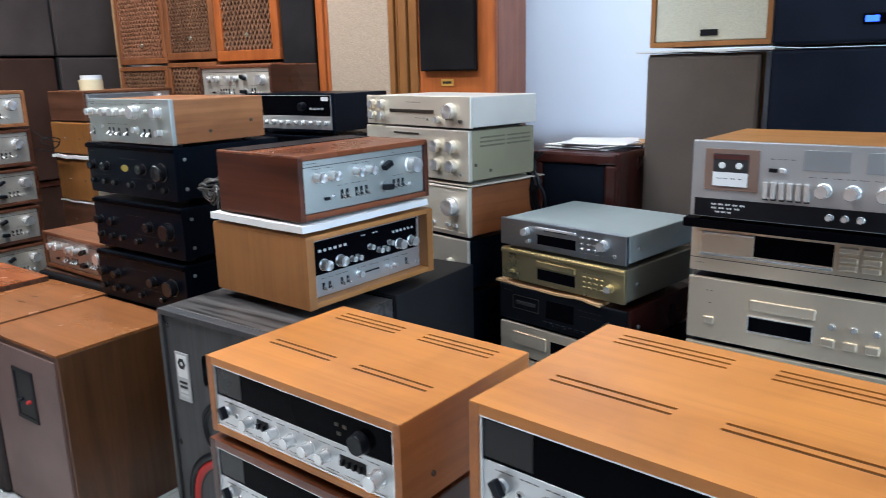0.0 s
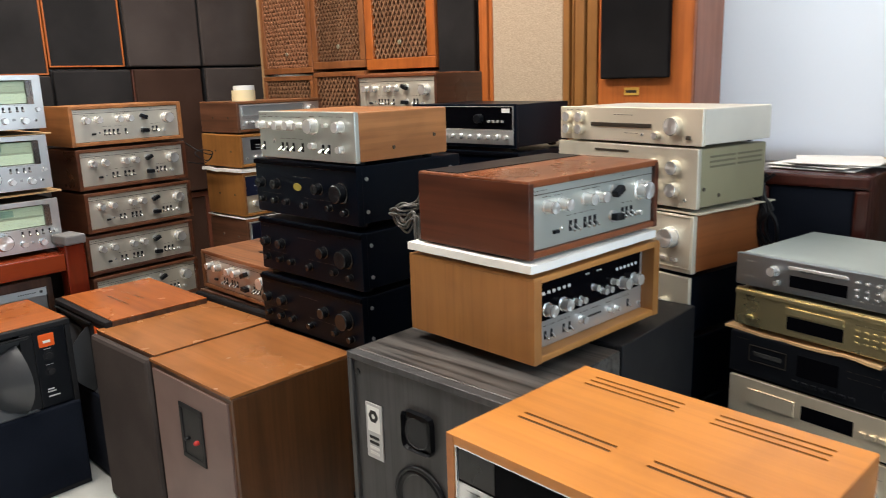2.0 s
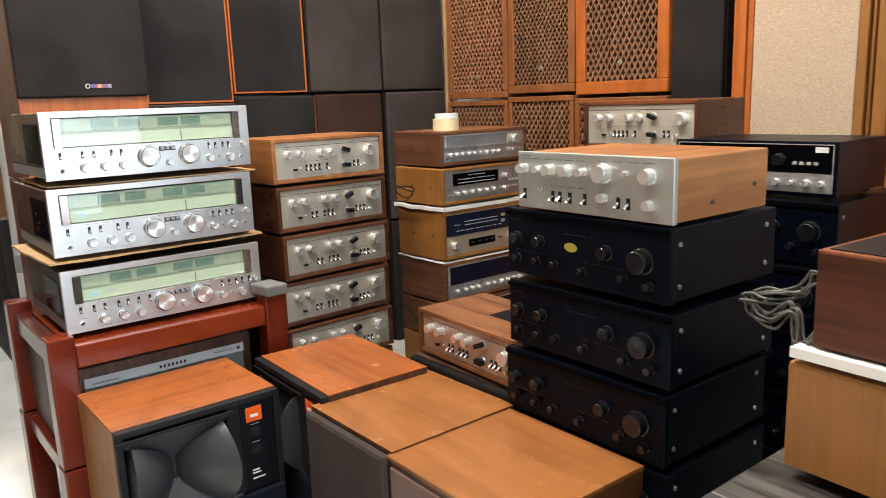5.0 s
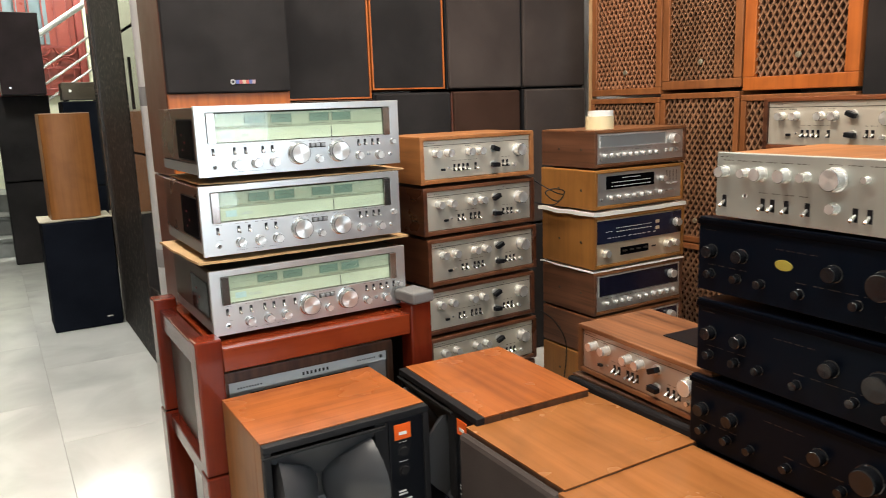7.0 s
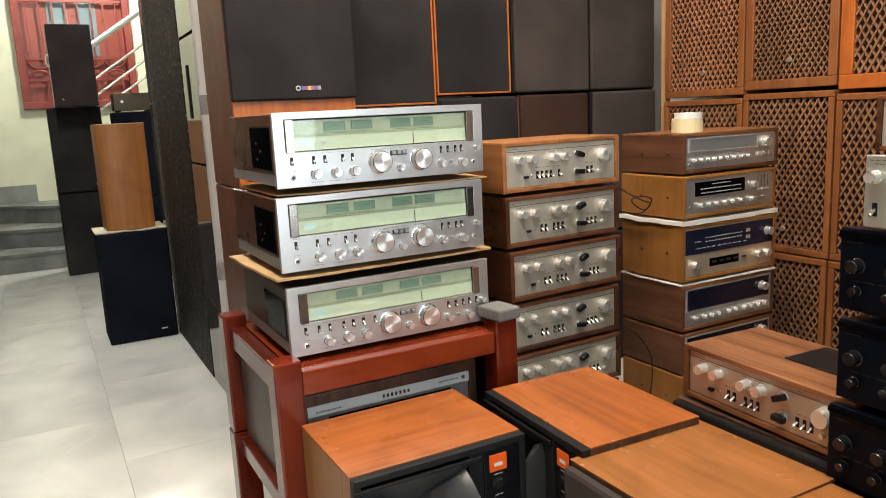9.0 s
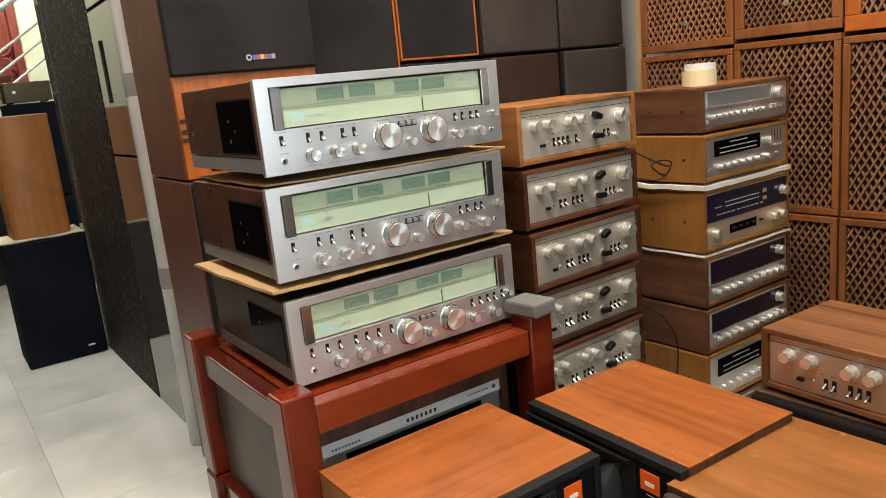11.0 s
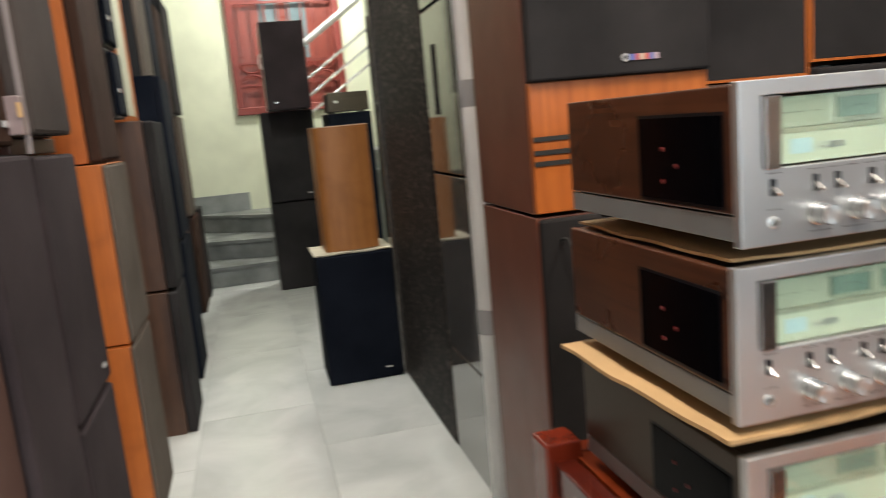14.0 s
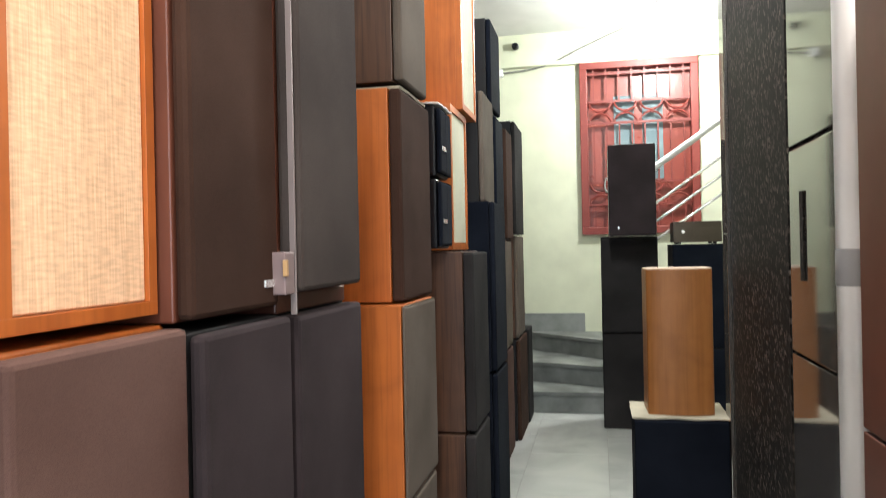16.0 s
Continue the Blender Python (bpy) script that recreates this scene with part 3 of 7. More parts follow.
class Face:
    """A front panel; u and v run 0 to 1 across and up it."""

    def __init__(self, e, x0, x1, z0, z1, y):
        self.e, self.x0, self.x1, self.z0, self.z1, self.y = e, x0, x1, z0, z1, y

    def xz(self, u, v):
        return self.x0 + u * (self.x1 - self.x0), self.z0 + v * (self.z1 - self.z0)

    def knob(self, u, v, r=0.011, l=0.018, mat=None, name="knob"):
        mat = mat or STEEL
        me = cached(("knob", r, l, mat.name), lambda: turned_knob(r, l, mat))
        x, z = self.xz(u, v)
        return shared(name, me, self.e, pose(x, self.y, z, 0, random.uniform(-70, 70)))

    def toggle(self, u, v, s=1.0, down=True):
        me = cached(("toggle", s, down), lambda: two(
            bx(-0.0045 * s, 0.0045 * s, -0.0012, 0.0005, -0.011 * s, 0.011 * s, 0.0008), BLACK,
            lathe([(0, 0), (0.0028 * s, 0), (0.0036 * s, 0.013 * s), (0.003 * s, 0.0155 * s), (0, 0.016 * s)], 8, None, pose(0, 0, 0, 34 if down else -34)), SPUN, "toggle_switch"))
        x, z = self.xz(u, v)
        shared("toggle_switch", me, self.e, pose(x, self.y, z))

    def pointer(self, u, v, s=1.0, turn=25):
        me = cached(("pointer", s), lambda: two(
            lathe([(0, 0), (0.014 * s, 0), (0.013 * s, 0.007 * s), (0, 0.007 * s)], 18), SILVER,
            bx(-0.016 * s, 0.016 * s, -0.024 * s, -0.006 * s, -0.0075 * s, 0.0075 * s, 0.0025 * s), BLACK, "pointer_knob"))
        x, z = self.xz(u, v)
        shared("pointer_knob", me, self.e, pose(x, self.y, z, 0, turn))

    def button(self, u, v, w=0.012, h=0.008, mat=None, d=0.006):
        mat = mat or STEEL
        me = cached(("button", w, h, mat.name, d), lambda: finish("button", bx(-w / 2, w / 2, -d, 0, -h / 2, h / 2, min(w, h) * 0.15), mat))
        x, z = self.xz(u, v)
        shared("button", me, self.e, pose(x, self.y, z))

    def jack(self, u, v, r=0.0055):
        me = cached(("jack", r), lambda: two(lathe([(r * 0.55, -0.001), (r * 0.6, 0.002), (r, 0.0015), (r, 0)], 14), STEEL, lathe([(0, 0.0004), (r * 0.6, 0.0004)], 14), INK, "socket"))
        x, z = self.xz(u, v)
        shared("socket", me, self.e, pose(x, self.y, z))

    def plate(self, name, u0, u1, v0, v1, mat, d=0.0015, bev=0.0004, label=""):
        xa, za = self.xz(u0, v0)
        xb, zb = self.xz(u1, v1)
        return part(name, bx(xa, xb, self.y - d, self.y + 0.0005, za, zb, bev), mat, self.e, label)

    def rim(self, name, u0, u1, v0, v1, mat, t=0.002, d=0.003):
        xa, za = self.xz(u0, v0)
        xb, zb = self.xz(u1, v1)
        return part(name, frame_bm(xa, xb, za, zb, t, self.y - d, self.y + 0.0004), mat, self.e)

    def marks(self, rows, mat=INK, name="panel_print", d=0.0003, thick=0.0016):
        """Rows of (u0, u1, v, count): tiny printed bars spread along the row."""
        bm = bmesh.new()
        for u0, u1, v, n in rows:
            for i in range(n):
                a = u0 + (u1 - u0) * (i / n)
                b = a + (u1 - u0) / n * (0.72 if n > 1 else 1)
                xa, z = self.xz(a, v)
                xb, _ = self.xz(b, v)
                step = max(0.0022, thick * 1.1)
                k = max(1, int((xb - xa) / step))
                for c in range(k):
                    if k > 3 and (c * 7 + i * 3 + int(v * 50)) % 5 == 0:
                        continue
                    p = xa + (xb - xa) * c / k
                    add_box(bm, p, p + (xb - xa) / k * 0.7, self.y - d, self.y, z - thick / 2, z + thick / 2)
        o = part(name, bm, mat, self.e)
        o["kind"] = "stuff"
        return o


def feet(e, w, d, foot, mat=None):
    me = cached(("foot", foot), lambda: finish("foot", lathe([(0, -0.001), (0.014, -0.001), (0.014, foot * 0.8), (0.011, foot), (0, foot)], 14, None, pose(0, 0, 0, 90)), BLACK))
    for x in (-w / 2 + 0.04, w / 2 - 0.04):
        for y in (0.045, d - 0.045):
            shared("foot", me, e, pose(x, y, foot))


def sleeve(name, w, h, d, case, face, m, label, cat, group="", t=0.014, foot=0.01, lip=0.006, side=None, tb=None):
    """A unit in a wooden sleeve: four boards round a chassis, the face set back inside them."""
    e = thing(name, m, label, cat, group)
    tb = tb or t
    bm = bmesh.new()
    add_box(bm, -w / 2, w / 2, 0, d, h - tb, h, 0.0025)
    add_box(bm, -w / 2, w / 2, 0, d, foot, foot + tb, 0.0025)
    part("case_top_and_bottom", bm, case, e)
    for s in (-1, 1):
        a, b = sorted((s * (w / 2 - t), s * (w / 2 + 0.0006)))
        part("case_side", bx(a, b, -0.0004, d - 0.0005, foot - 0.0004, h - 0.005, 0.0006), side or case, e)
    part("chassis", bx(-w / 2 + t, w / 2 - t, lip + 0.012, d - 0.01, foot + tb, h - tb), BLACKMET, e)
    part("faceplate", bx(-w / 2 + t + 0.001, w / 2 - t - 0.001, lip, lip + 0.01, foot + tb + 0.001, h - tb - 0.001, 0.0008), face, e)
    feet(e, w, d, foot)
    return e, Face(e, -w / 2 + t, w / 2 - t, foot + tb, h - tb, lip)


def metal_unit(name, w, h, d, case, face, m, label, cat, group="", foot=0.012, fd=0.012, inset=0.006, side=None):
    """A unit with a thick face panel in front of a folded metal or veneered cover."""
    e = thing(name, m, label, cat, group)
    part("cover", bx(-w / 2 + inset, w / 2 - inset, fd, d, foot, h - 0.002, 0.003), case, e)
    part("faceplate", bx(-w / 2, w / 2, 0, fd, foot - 0.002, h, 0.002), face, e)
    if side:
        for s in (-1, 1):
            part("side_board", bx(min(s * (w / 2 - inset), s * w / 2), max(s * (w / 2 - inset), s * w / 2), fd + 0.001, d, foot, h - 0.001, 0.001), side, e)
    feet(e, w, d, foot)
    return e, Face(e, -w / 2, w / 2, foot, h, 0.0)


def side_screws(e, w, zs, ys, mat=None):
    me = cached(("sidescrew",), lambda: finish("side_screw", lathe([(0, 0), (0.0052, 0), (0.0045, 0.002), (0.002, 0.0015), (0, 0.0008)], 12), GUN))
    for s in (-1, 1):
        for z, y in zip(zs, ys):
            shared("side_screw", me, e, pose(s * w / 2, y, z, 0, 0, 90 * s))


def east(x, y, z, turn=0.0):
    """Front faces +x, centred at y."""
    return pose(x, y, z, 0, 0, 90 + turn)


def south(x, y, z, turn=0.0):
    return pose(x, y, z, 0, 0, turn)


def north(x, y, z, turn=0.0):
    return pose(x, y, z, 0, 0, 180 + turn)


# ---------------------------------------------------------------- the three big silver receivers and their rack
PILLAR = metal("polished_bronze_pillar", (0.42, 0.38, 0.36), 0.14, "z", 0.05, 0.95)
# Dark olive for the painted shade line between dials, and for meter rims.
RIDGE_SHADE = paint("olive_dial_shade", (0.2, 0.22, 0.16), 0.5)


def big_receiver(m, h, label, extra):
    w, d, foot = 0.57, 0.43, 0.012
    e = thing("stereo_receiver", m, label, "receiver", "stacked silver receivers")
    part("cover", bx(-w / 2 + 0.012, w / 2 - 0.012, 0.012, d, foot, h - 0.004, 0.003), GUN, e)
    for s in (-1, 1):
        a, b = sorted((s * (w / 2 - 0.011), s * w / 2))
        part("side_panel", bx(a, b, 0.013, d, foot + 0.03, h - 0.003, 0.002), GUN if extra else DARKWOOD_Y, e, "dark brown side panel")
        part("side_rail", bx(a + 0.001, b - 0.001, 0.013, d, foot, foot + 0.028, 0.001), GREYMET, e)
        c = s * (w / 2 + 0.0004)
        v = part("side_vent", frame_bm(0.05, 0.235, foot + 0.034, h - 0.03, 0.005, 0, 0.002), BLACK, e, "black louvred side vent")
        v.matrix_basis = pose(c, 0, 0, 0, 0, 90) if s > 0 else pose(c, 0.26, 0, 0, 0, -90)
        g = part("vent_mesh", bx(0.054, 0.231, -0.0012, 0.0015, foot + 0.038, h - 0.034), GLOSSB, v)
        for k in range(3):
            part("wire_end", lathe([(0, 0), (0.0038, 0), (0.003, 0.002), (0, 0.003)], 8, None, pose(0.11 + 0.03 * (k % 2), 0, foot + 0.06 + 0.02 * k)), REDLENS, v)
    z0, z1 = foot - 0.006, h
    ph = z1 - z0
    zc = z0 + 0.47 * ph
    bm = bmesh.new()
    xo, xi, zt = w / 2, w / 2 - 0.028, z1 - 0.017
    loops = []
    for y in (0.0, 0.014):
        loops.append([bm.verts.new((x, y, z)) for x, z in ((-xo, z0), (xo, z0), (xo, z1), (-xo, z1), (-xi, zc), (xi, zc), (xi, zt), (-xi, zt))])
    for i, j, k, q in ((0, 1, 5, 4), (1, 2, 6, 5), (2, 3, 7, 6), (3, 0, 4, 7)):
        bm.faces.new([loops[0][n] for n in (i, j, k, q)])
        bm.faces.new([loops[1][n] for n in (q, k, j, i)])
        bm.faces.new([loops[0][j], loops[0][i], loops[1][i], loops[1][j]])
        bm.faces.new([loops[0][q], loops[0][k], loops[1][k], loops[1][q]])
    bmesh.ops.recalc_face_normals(bm, faces=bm.faces[:])
    rim = [ed for ed in bm.edges if len(ed.link_faces) == 2 and ed.calc_face_angle() > 1.0]
    bmesh.ops.bevel(bm, geom=rim, offset=0.0012, segments=2, affect="EDGES", profile=0.5)
    part("faceplate", bm, SILVER, e)
    f = Face(e, -w / 2, w / 2, z0, z1, 0.0)
    # Recess behind the dials: its shadow is painted as a dark green back.
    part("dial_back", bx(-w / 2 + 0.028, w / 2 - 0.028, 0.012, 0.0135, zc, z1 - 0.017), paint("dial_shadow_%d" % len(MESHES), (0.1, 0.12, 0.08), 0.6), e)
    part("upper_dial", bx(-w / 2 + 0.05, w / 2 - 0.05, 0.007, 0.0115, z0 + 0.7 * ph, z0 + 0.885 * ph), DIAL, e, "pale green lit dial panel")
    part("lower_dial", bx(-w / 2 + 0.05, w / 2 - 0.05, 0.005, 0.0115, z0 + 0.485 * ph, z0 + 0.665 * ph), LDIAL, e, "bright lit tuning scale")
    part("dial_ridge", bx(-w / 2 + 0.05, w / 2 - 0.05, 0.004, 0.0115, z0 + 0.667 * ph, z0 + 0.697 * ph), RIDGE_SHADE, e)
    fd = Face(e, -w / 2, w / 2, z0, z1, 0.0068)
    for u in (0.275, 0.4, 0.585, 0.7):
        fd.rim("meter_rim", u - 0.053, u + 0.048, 0.727, 0.859, RIDGE_SHADE, 0.001, 0.0016)
        fd.plate("meter", u - 0.05, u + 0.045, 0.733, 0.853, METER, 0.001, 0.0002, "green lit level meter")
        x, z = fd.xz(u, 0.74)
        part("meter_arc", tube([(x + 0.02 * math.cos(a), fd.y - 0.0014, z + 0.011 * math.sin(a)) for a in (math.pi * (0.15 + 0.7 * k / 8) for k in range(9))], 0.0003, 4), INK, e)
    fd.marks([(0.1, 0.2, 0.79, 3), (0.81, 0.91, 0.8, 5), (0.25, 0.3, 0.705, 1), (0.38, 0.42, 0.705, 1), (0.56, 0.61, 0.705, 1), (0.68, 0.72, 0.705, 1)], GUN, "dial_print", 0.0003, 0.0009)
    fl = Face(e, -w / 2, w / 2, z0, z1, 0.0048)
    fl.marks([(0.28, 0.88, 0.545, 16), (0.3, 0.86, 0.6, 9)], GREYMET, "tuning_scale", 0.0003, 0.0008)
    fl.plate("badge_panel", 0.115, 0.165, 0.54, 0.63, paint("pale_blue_print_%d" % len(MESHES), (0.3, 0.42, 0.44), 0.4), 0.0006, 0.0001)
    x, z = fl.xz(0.18, 0.555)
    face_text("G-8000", 0.011, GREYMET, e, x, fl.y - 0.0004, z)
    x, z = fl.xz(0.64, 0.49)
    part("tuning_needle", bx(x - 0.001, x + 0.001, fl.y - 0.0016, fl.y - 0.0006, z, z + 0.028), INK, e)
    glass = part("dial_glass", bx(-w / 2 + 0.029, w / 2 - 0.029, 0.0012, 0.0024, zc + 0.001, z1 - 0.018), GLASS, e, "clear glass dial window")
    glass.visible_shadow = False
    for u in (0.051, 0.913):
        part("window_pillar", bx(f.xz(u, 0)[0], f.xz(u + 0.036, 0)[0], -0.003, 0.0008, zc - 0.001, z1 - 0.018, 0.001), PILLAR, e, "polished dark bronze window pillar")
    tg = (0.07, 0.13, 0.18, 0.245, 0.29, 0.34, 0.395) if extra else (0.07, 0.165, 0.215, 0.295, 0.34)
    for i, u in enumerate(tg):
        f.toggle(u, 0.355, 0.85)
    for i, u in enumerate((0.775, 0.815, 0.855, 0.89, 0.93) if extra else (0.775, 0.81, 0.85, 0.88)):
        f.toggle(u, 0.37, 0.8)
    for u in (0.17, 0.26, 0.345):
        f.knob(u, 0.165, 0.012, 0.022, SPUN)
    for u in (0.465, 0.665):
        f.knob(u, 0.265, 0.0275, 0.024, SPUN, "tuning_knob" if u > 0.5 else "volume_knob")
    f.knob(0.565, 0.16, 0.0095, 0.018, SPUN)
    f.plate("switch_recess", 0.52, 0.602, 0.335, 0.405, INK, 0.0004, 0.0001)
    for u in (0.535, 0.561, 0.587):
        f.button(u, 0.375, 0.0105, 0.009, GREYMET, 0.008)
    f.knob(0.775, 0.17, 0.0105, 0.018, SPUN)
    f.button(0.825, 0.185, 0.009, 0.008, GREYMET)
    f.knob(0.883, 0.16, 0.0115, 0.018, SPUN)
    f.knob(0.962, 0.36, 0.0075, 0.014, SPUN)
    f.jack(0.07, 0.14, 0.0072)
    f.jack(0.945, 0.16)
    f.marks([(0.06, 0.09, 0.22, 1), (0.06, 0.09, 0.44, 1), (0.15, 0.36, 0.44, 5), (0.15, 0.37, 0.055, 3), (0.76, 0.92, 0.45, 5), (0.43, 0.5, 0.44, 1), (0.63, 0.7, 0.44, 1), (0.52, 0.6, 0.44, 2)], GUN, "panel_print", 0.0003, 0.001)
    feet(e, w, d, foot)
    return e


GLASS, gn, gl, gb = material("dial_window_glass", 0.02)
gb.inputs["Transmission Weight"].default_value = 1.0
gb.inputs["Base Color"].default_value = (0.93, 0.98, 0.93, 1)
gb.inputs["IOR"].default_value = 1.3

big_receiver(east(-2.5, 1.665, 0.69), 0.18, "silver stereo receiver with lit dial, on the red rack", True)
big_receiver(east(-2.505, 1.66, 0.902), 0.188, "silver stereo receiver with green dial, on a cardboard sheet", False)
big_receiver(east(-2.5, 1.665, 1.106), 0.184, "silver stereo receiver topping the stack, bright reflections in its dial", False)


def sheet(name, m, w, d, t, mat, label, cat, wave=0.003):
    bm = bmesh.new()
    bmesh.ops.create_grid(bm, x_segments=14, y_segments=10, size=0.5)
    for v in bm.verts:
        v.co = Vector((v.co.x * w + wave * noise.noise(v.co * 7), v.co.y * d + wave * noise.noise(v.co * 9 + Vector((5, 0, 0))), wave * noise.noise(v.co * 4 + Vector((m[0][3] * 9, 0, 0)))))
    r = bmesh.ops.extrude_face_region(bm, geom=bm.faces[:])
    bmesh.ops.translate(bm, verts=[v for v in r["geom"] if isinstance(v, bmesh.types.BMVert)], vec=(0, 0, t))
    bmesh.ops.recalc_face_normals(bm, faces=bm.faces[:])
    o = new(name, finish(name, bm, mat))
    o.matrix_world = m
    return tagged(o, label, cat)


sheet("cardboard_sheet", east(-2.725, 1.66, 0.889, 2), 0.62, 0.43, 0.006, CARD, "tan cardboard sheet laid between two receivers", "cardboard")
sheet("cardboard_sheet", east(-2.725, 1.68, 1.091, -1), 0.585, 0.41, 0.004, CARD, "thin tan cardboard sheet under the top receiver", "cardboard")

SILVERP = paint("silver_satin_paint", (0.55, 0.57, 0.57), 0.35, 0.04)
rack = thing("wooden_rack", east(-2.42, 1.65, 0), "dark red lacquered wooden rack of two stacked frames", "rack")
for x in (-0.305, 0.305):
    for y in (0.0, 0.53):
        part("post", bx(x - 0.034, x + 0.034, y, y + 0.068, 0.352, 0.712, 0.005), REDWOOD_V_SHADED, rack)
        part("lower_post", bx(x - 0.036, x + 0.036, y - 0.002, y + 0.07, 0.0, 0.348, 0.005), REDWOOD_V_SHADED, rack)
for z, h in ((0.622, 0.06), (0.29, 0.05)):
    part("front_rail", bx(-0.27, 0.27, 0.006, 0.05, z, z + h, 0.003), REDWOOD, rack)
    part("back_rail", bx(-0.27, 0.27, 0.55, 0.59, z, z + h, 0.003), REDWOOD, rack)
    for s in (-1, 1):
        part("side_rail", bx(s * 0.305 - 0.02, s * 0.305 + 0.02, 0.07, 0.528, z, z + h, 0.003), REDWOOD_Y_SHADED, rack)
for z in (0.3, 0.665):
    part("shelf", bx(-0.28, 0.28, 0.055, 0.545, z, z + 0.016), REDWOOD, rack)
for s in (-1, 1):
    part("side_board", bx(s * 0.295 - 0.006, s * 0.295 + 0.006, 0.072, 0.526, 0.342, 0.6), paint("brown_side_board_%d" % s, (0.07, 0.055, 0.045), 0.4), rack, "dull brown side board")
fb = new("foam_block", finish("foam_block", bx(-0.04, 0.035, -0.02, 0.075, 0, 0.034, 0.006), FOAM))
fb.matrix_world = east(-2.42, 1.955, 0.713, 8)
tagged(fb, "grey foam block on the rack post", "foam")

e, f = sleeve("stereo_receiver", 0.5, 0.285, 0.4, DARKWOOD, SILVER, east(-2.47, 1.63, 0.317), "dark-cased silver receiver on the rack shelf, half hidden", "receiver", lip=0.01, t=0.018, tb=0.03)
f.plate("upper_strip", 0.0, 1.0, 0.86, 1.0, SILVERP, 0.004, 0.001, "bright aluminium strip with script lettering")
f.plate("dial_window", 0.12, 0.88, 0.4, 0.82, GLOSSB, 0.002)
fs = Face(e, f.x0, f.x1, f.z0, f.z1, f.y - 0.0042)
fs.marks([(0.44, 0.62, 0.92, 7)], INK, "name_lettering", 0.0004, 0.009)
fs.marks([(0.05, 0.2, 0.91, 9), (0.8, 0.93, 0.93, 8)], INK, "script_lettering", 0.0004, 0.004)
fs.jack(0.96, 0.93, 0.006)


# ---------------------------------------------------------------- valve-style amplifiers in wooden sleeves
def lux_amp(m, case, side, face, label, kind=0, w=0.445, h=0.15, d=0.26, group="", style=0):
    e, f = sleeve("integrated_amplifier", w, h, d, case, face, m, label, "amplifier", group, 0.013, 0.006, 0.007, side)
    f.plate("groove", 0.0, 1.0, 0.865, 0.877, GUN, 0.0006, 0)
    for u in (0.11, 0.22, 0.41, 0.51):
        f.knob(u, 0.66, 0.0125, 0.024)
    f.pointer(0.64, 0.7, 0.92, 22 if kind == 0 else -24)
    f.pointer(0.64, 0.26, 0.92, 4)
    f.knob(0.885, 0.62, 0.0205, 0.026, STEEL, "volume_knob")
    f.button(0.17, 0.24, 0.014, 0.007, BLACK, 0.008)
    f.jack(0.225, 0.27, 0.0035)
    for u in ((0.275, 0.315, 0.355, 0.395, 0.47) if kind == 0 else (0.29, 0.33, 0.405, 0.445, 0.485)):
        f.toggle(u, 0.27, 1.0)
    for u in ((0.735, 0.775) if kind == 0 else (0.725, 0.765, 0.805)):
        f.toggle(u, 0.28, 1.0)
    f.knob(0.87 if kind else 0.84, 0.22, 0.006, 0.01)
    f.marks([(0.72, 0.74, 0.93, 1), (0.08, 0.25, 0.82, 2), (0.38, 0.54, 0.82, 2), (0.26, 0.5, 0.45, 5), (0.72, 0.82, 0.45, 3), (0.02, 0.12, 0.93, 6)], GUN)
    return e


LUXF = metal("pale_champagne_face", (0.63, 0.59, 0.505), 0.37, "x", 0.12, 0.58)
LUXB = metal("bronze_grey_face", (0.45, 0.4, 0.35), 0.36, "x", 0.12, 0.7)
LUXG = metal("grey_green_face", (0.5, 0.53, 0.495), 0.36, "x", 0.12, 0.75)
for i in range(5):
    z = 1.188 - 0.1615 * (i + 1)
    lux_amp(east(-2.575 - 0.004 * (i % 2), 2.283 + 0.006 * ((i * 7) % 3 - 1), z, 3 + (i % 3 - 1) * 0.8), TEAK_D if i == 0 else DARKWOOD_X, TEAK_D if i == 0 else DARKWOOD_Y, LUXF,
            "silver-faced integrated amplifier in a %s sleeve, in a stack" % ("light teak" if i == 0 else "dark walnut"), 0 if i == 0 else 1, h=0.152 if i == 0 else 0.156, group="stacked sleeved amplifiers")
e, f = sleeve("integrated_amplifier", 0.445, 0.17, 0.26, DARKWOOD_X, LUXF, east(-2.585, 2.283, 0.205, 3), "silver-faced amplifier at the foot of the stack", "amplifier", "stacked sleeved amplifiers")
e, f = sleeve("integrated_amplifier", 0.445, 0.203, 0.26, DARKWOOD_X, LUXF, east(-2.585, 2.283, 0.0, 3), "silver-faced amplifier standing on the floor", "amplifier", "stacked sleeved amplifiers")

lux_amp(south(-1.84, 2.98, 1.1), ROSEWOOD_X, DARKWOOD_Y, LUXF, "champagne-faced amplifier in a rosewood sleeve beside lattice loudspeakers", 0, 0.44, 0.16, 0.26)
luxt = lux_amp(east(-0.512, 2.243, 0.896, -5.2), ROSEWOOD_X, ROSEWOOD_V_SHADED, LUXG, "silver-faced amplifier in a red-brown rosewood sleeve, on white foam", 1, 0.43, 0.153, 0.305)
part("vent_panel", bx(-0.205, 0.2, 0.198, 0.293, 0.1532, 0.1548, 0.0006), BLACK, luxt, "dark perforated vent panel")
lux_amp(south(-1.805, 2.2, 0.56, -3), WALNUT, WALNUT_V_SHADED, LUXB, "champagne-faced amplifier in a reddish walnut sleeve, low on a loudspeaker", 1, 0.45, 0.135, 0.25)
blk = new("vent_panel", finish("vent_panel", bx(-0.02, 0.2, 0.1, 0.235, 0, 0.003, 0.001), BLACK))
blk.matrix_world = south(-1.805, 2.2, 0.695, -3)
tagged(blk, "dark vent panel lying on the walnut sleeve", "panel")

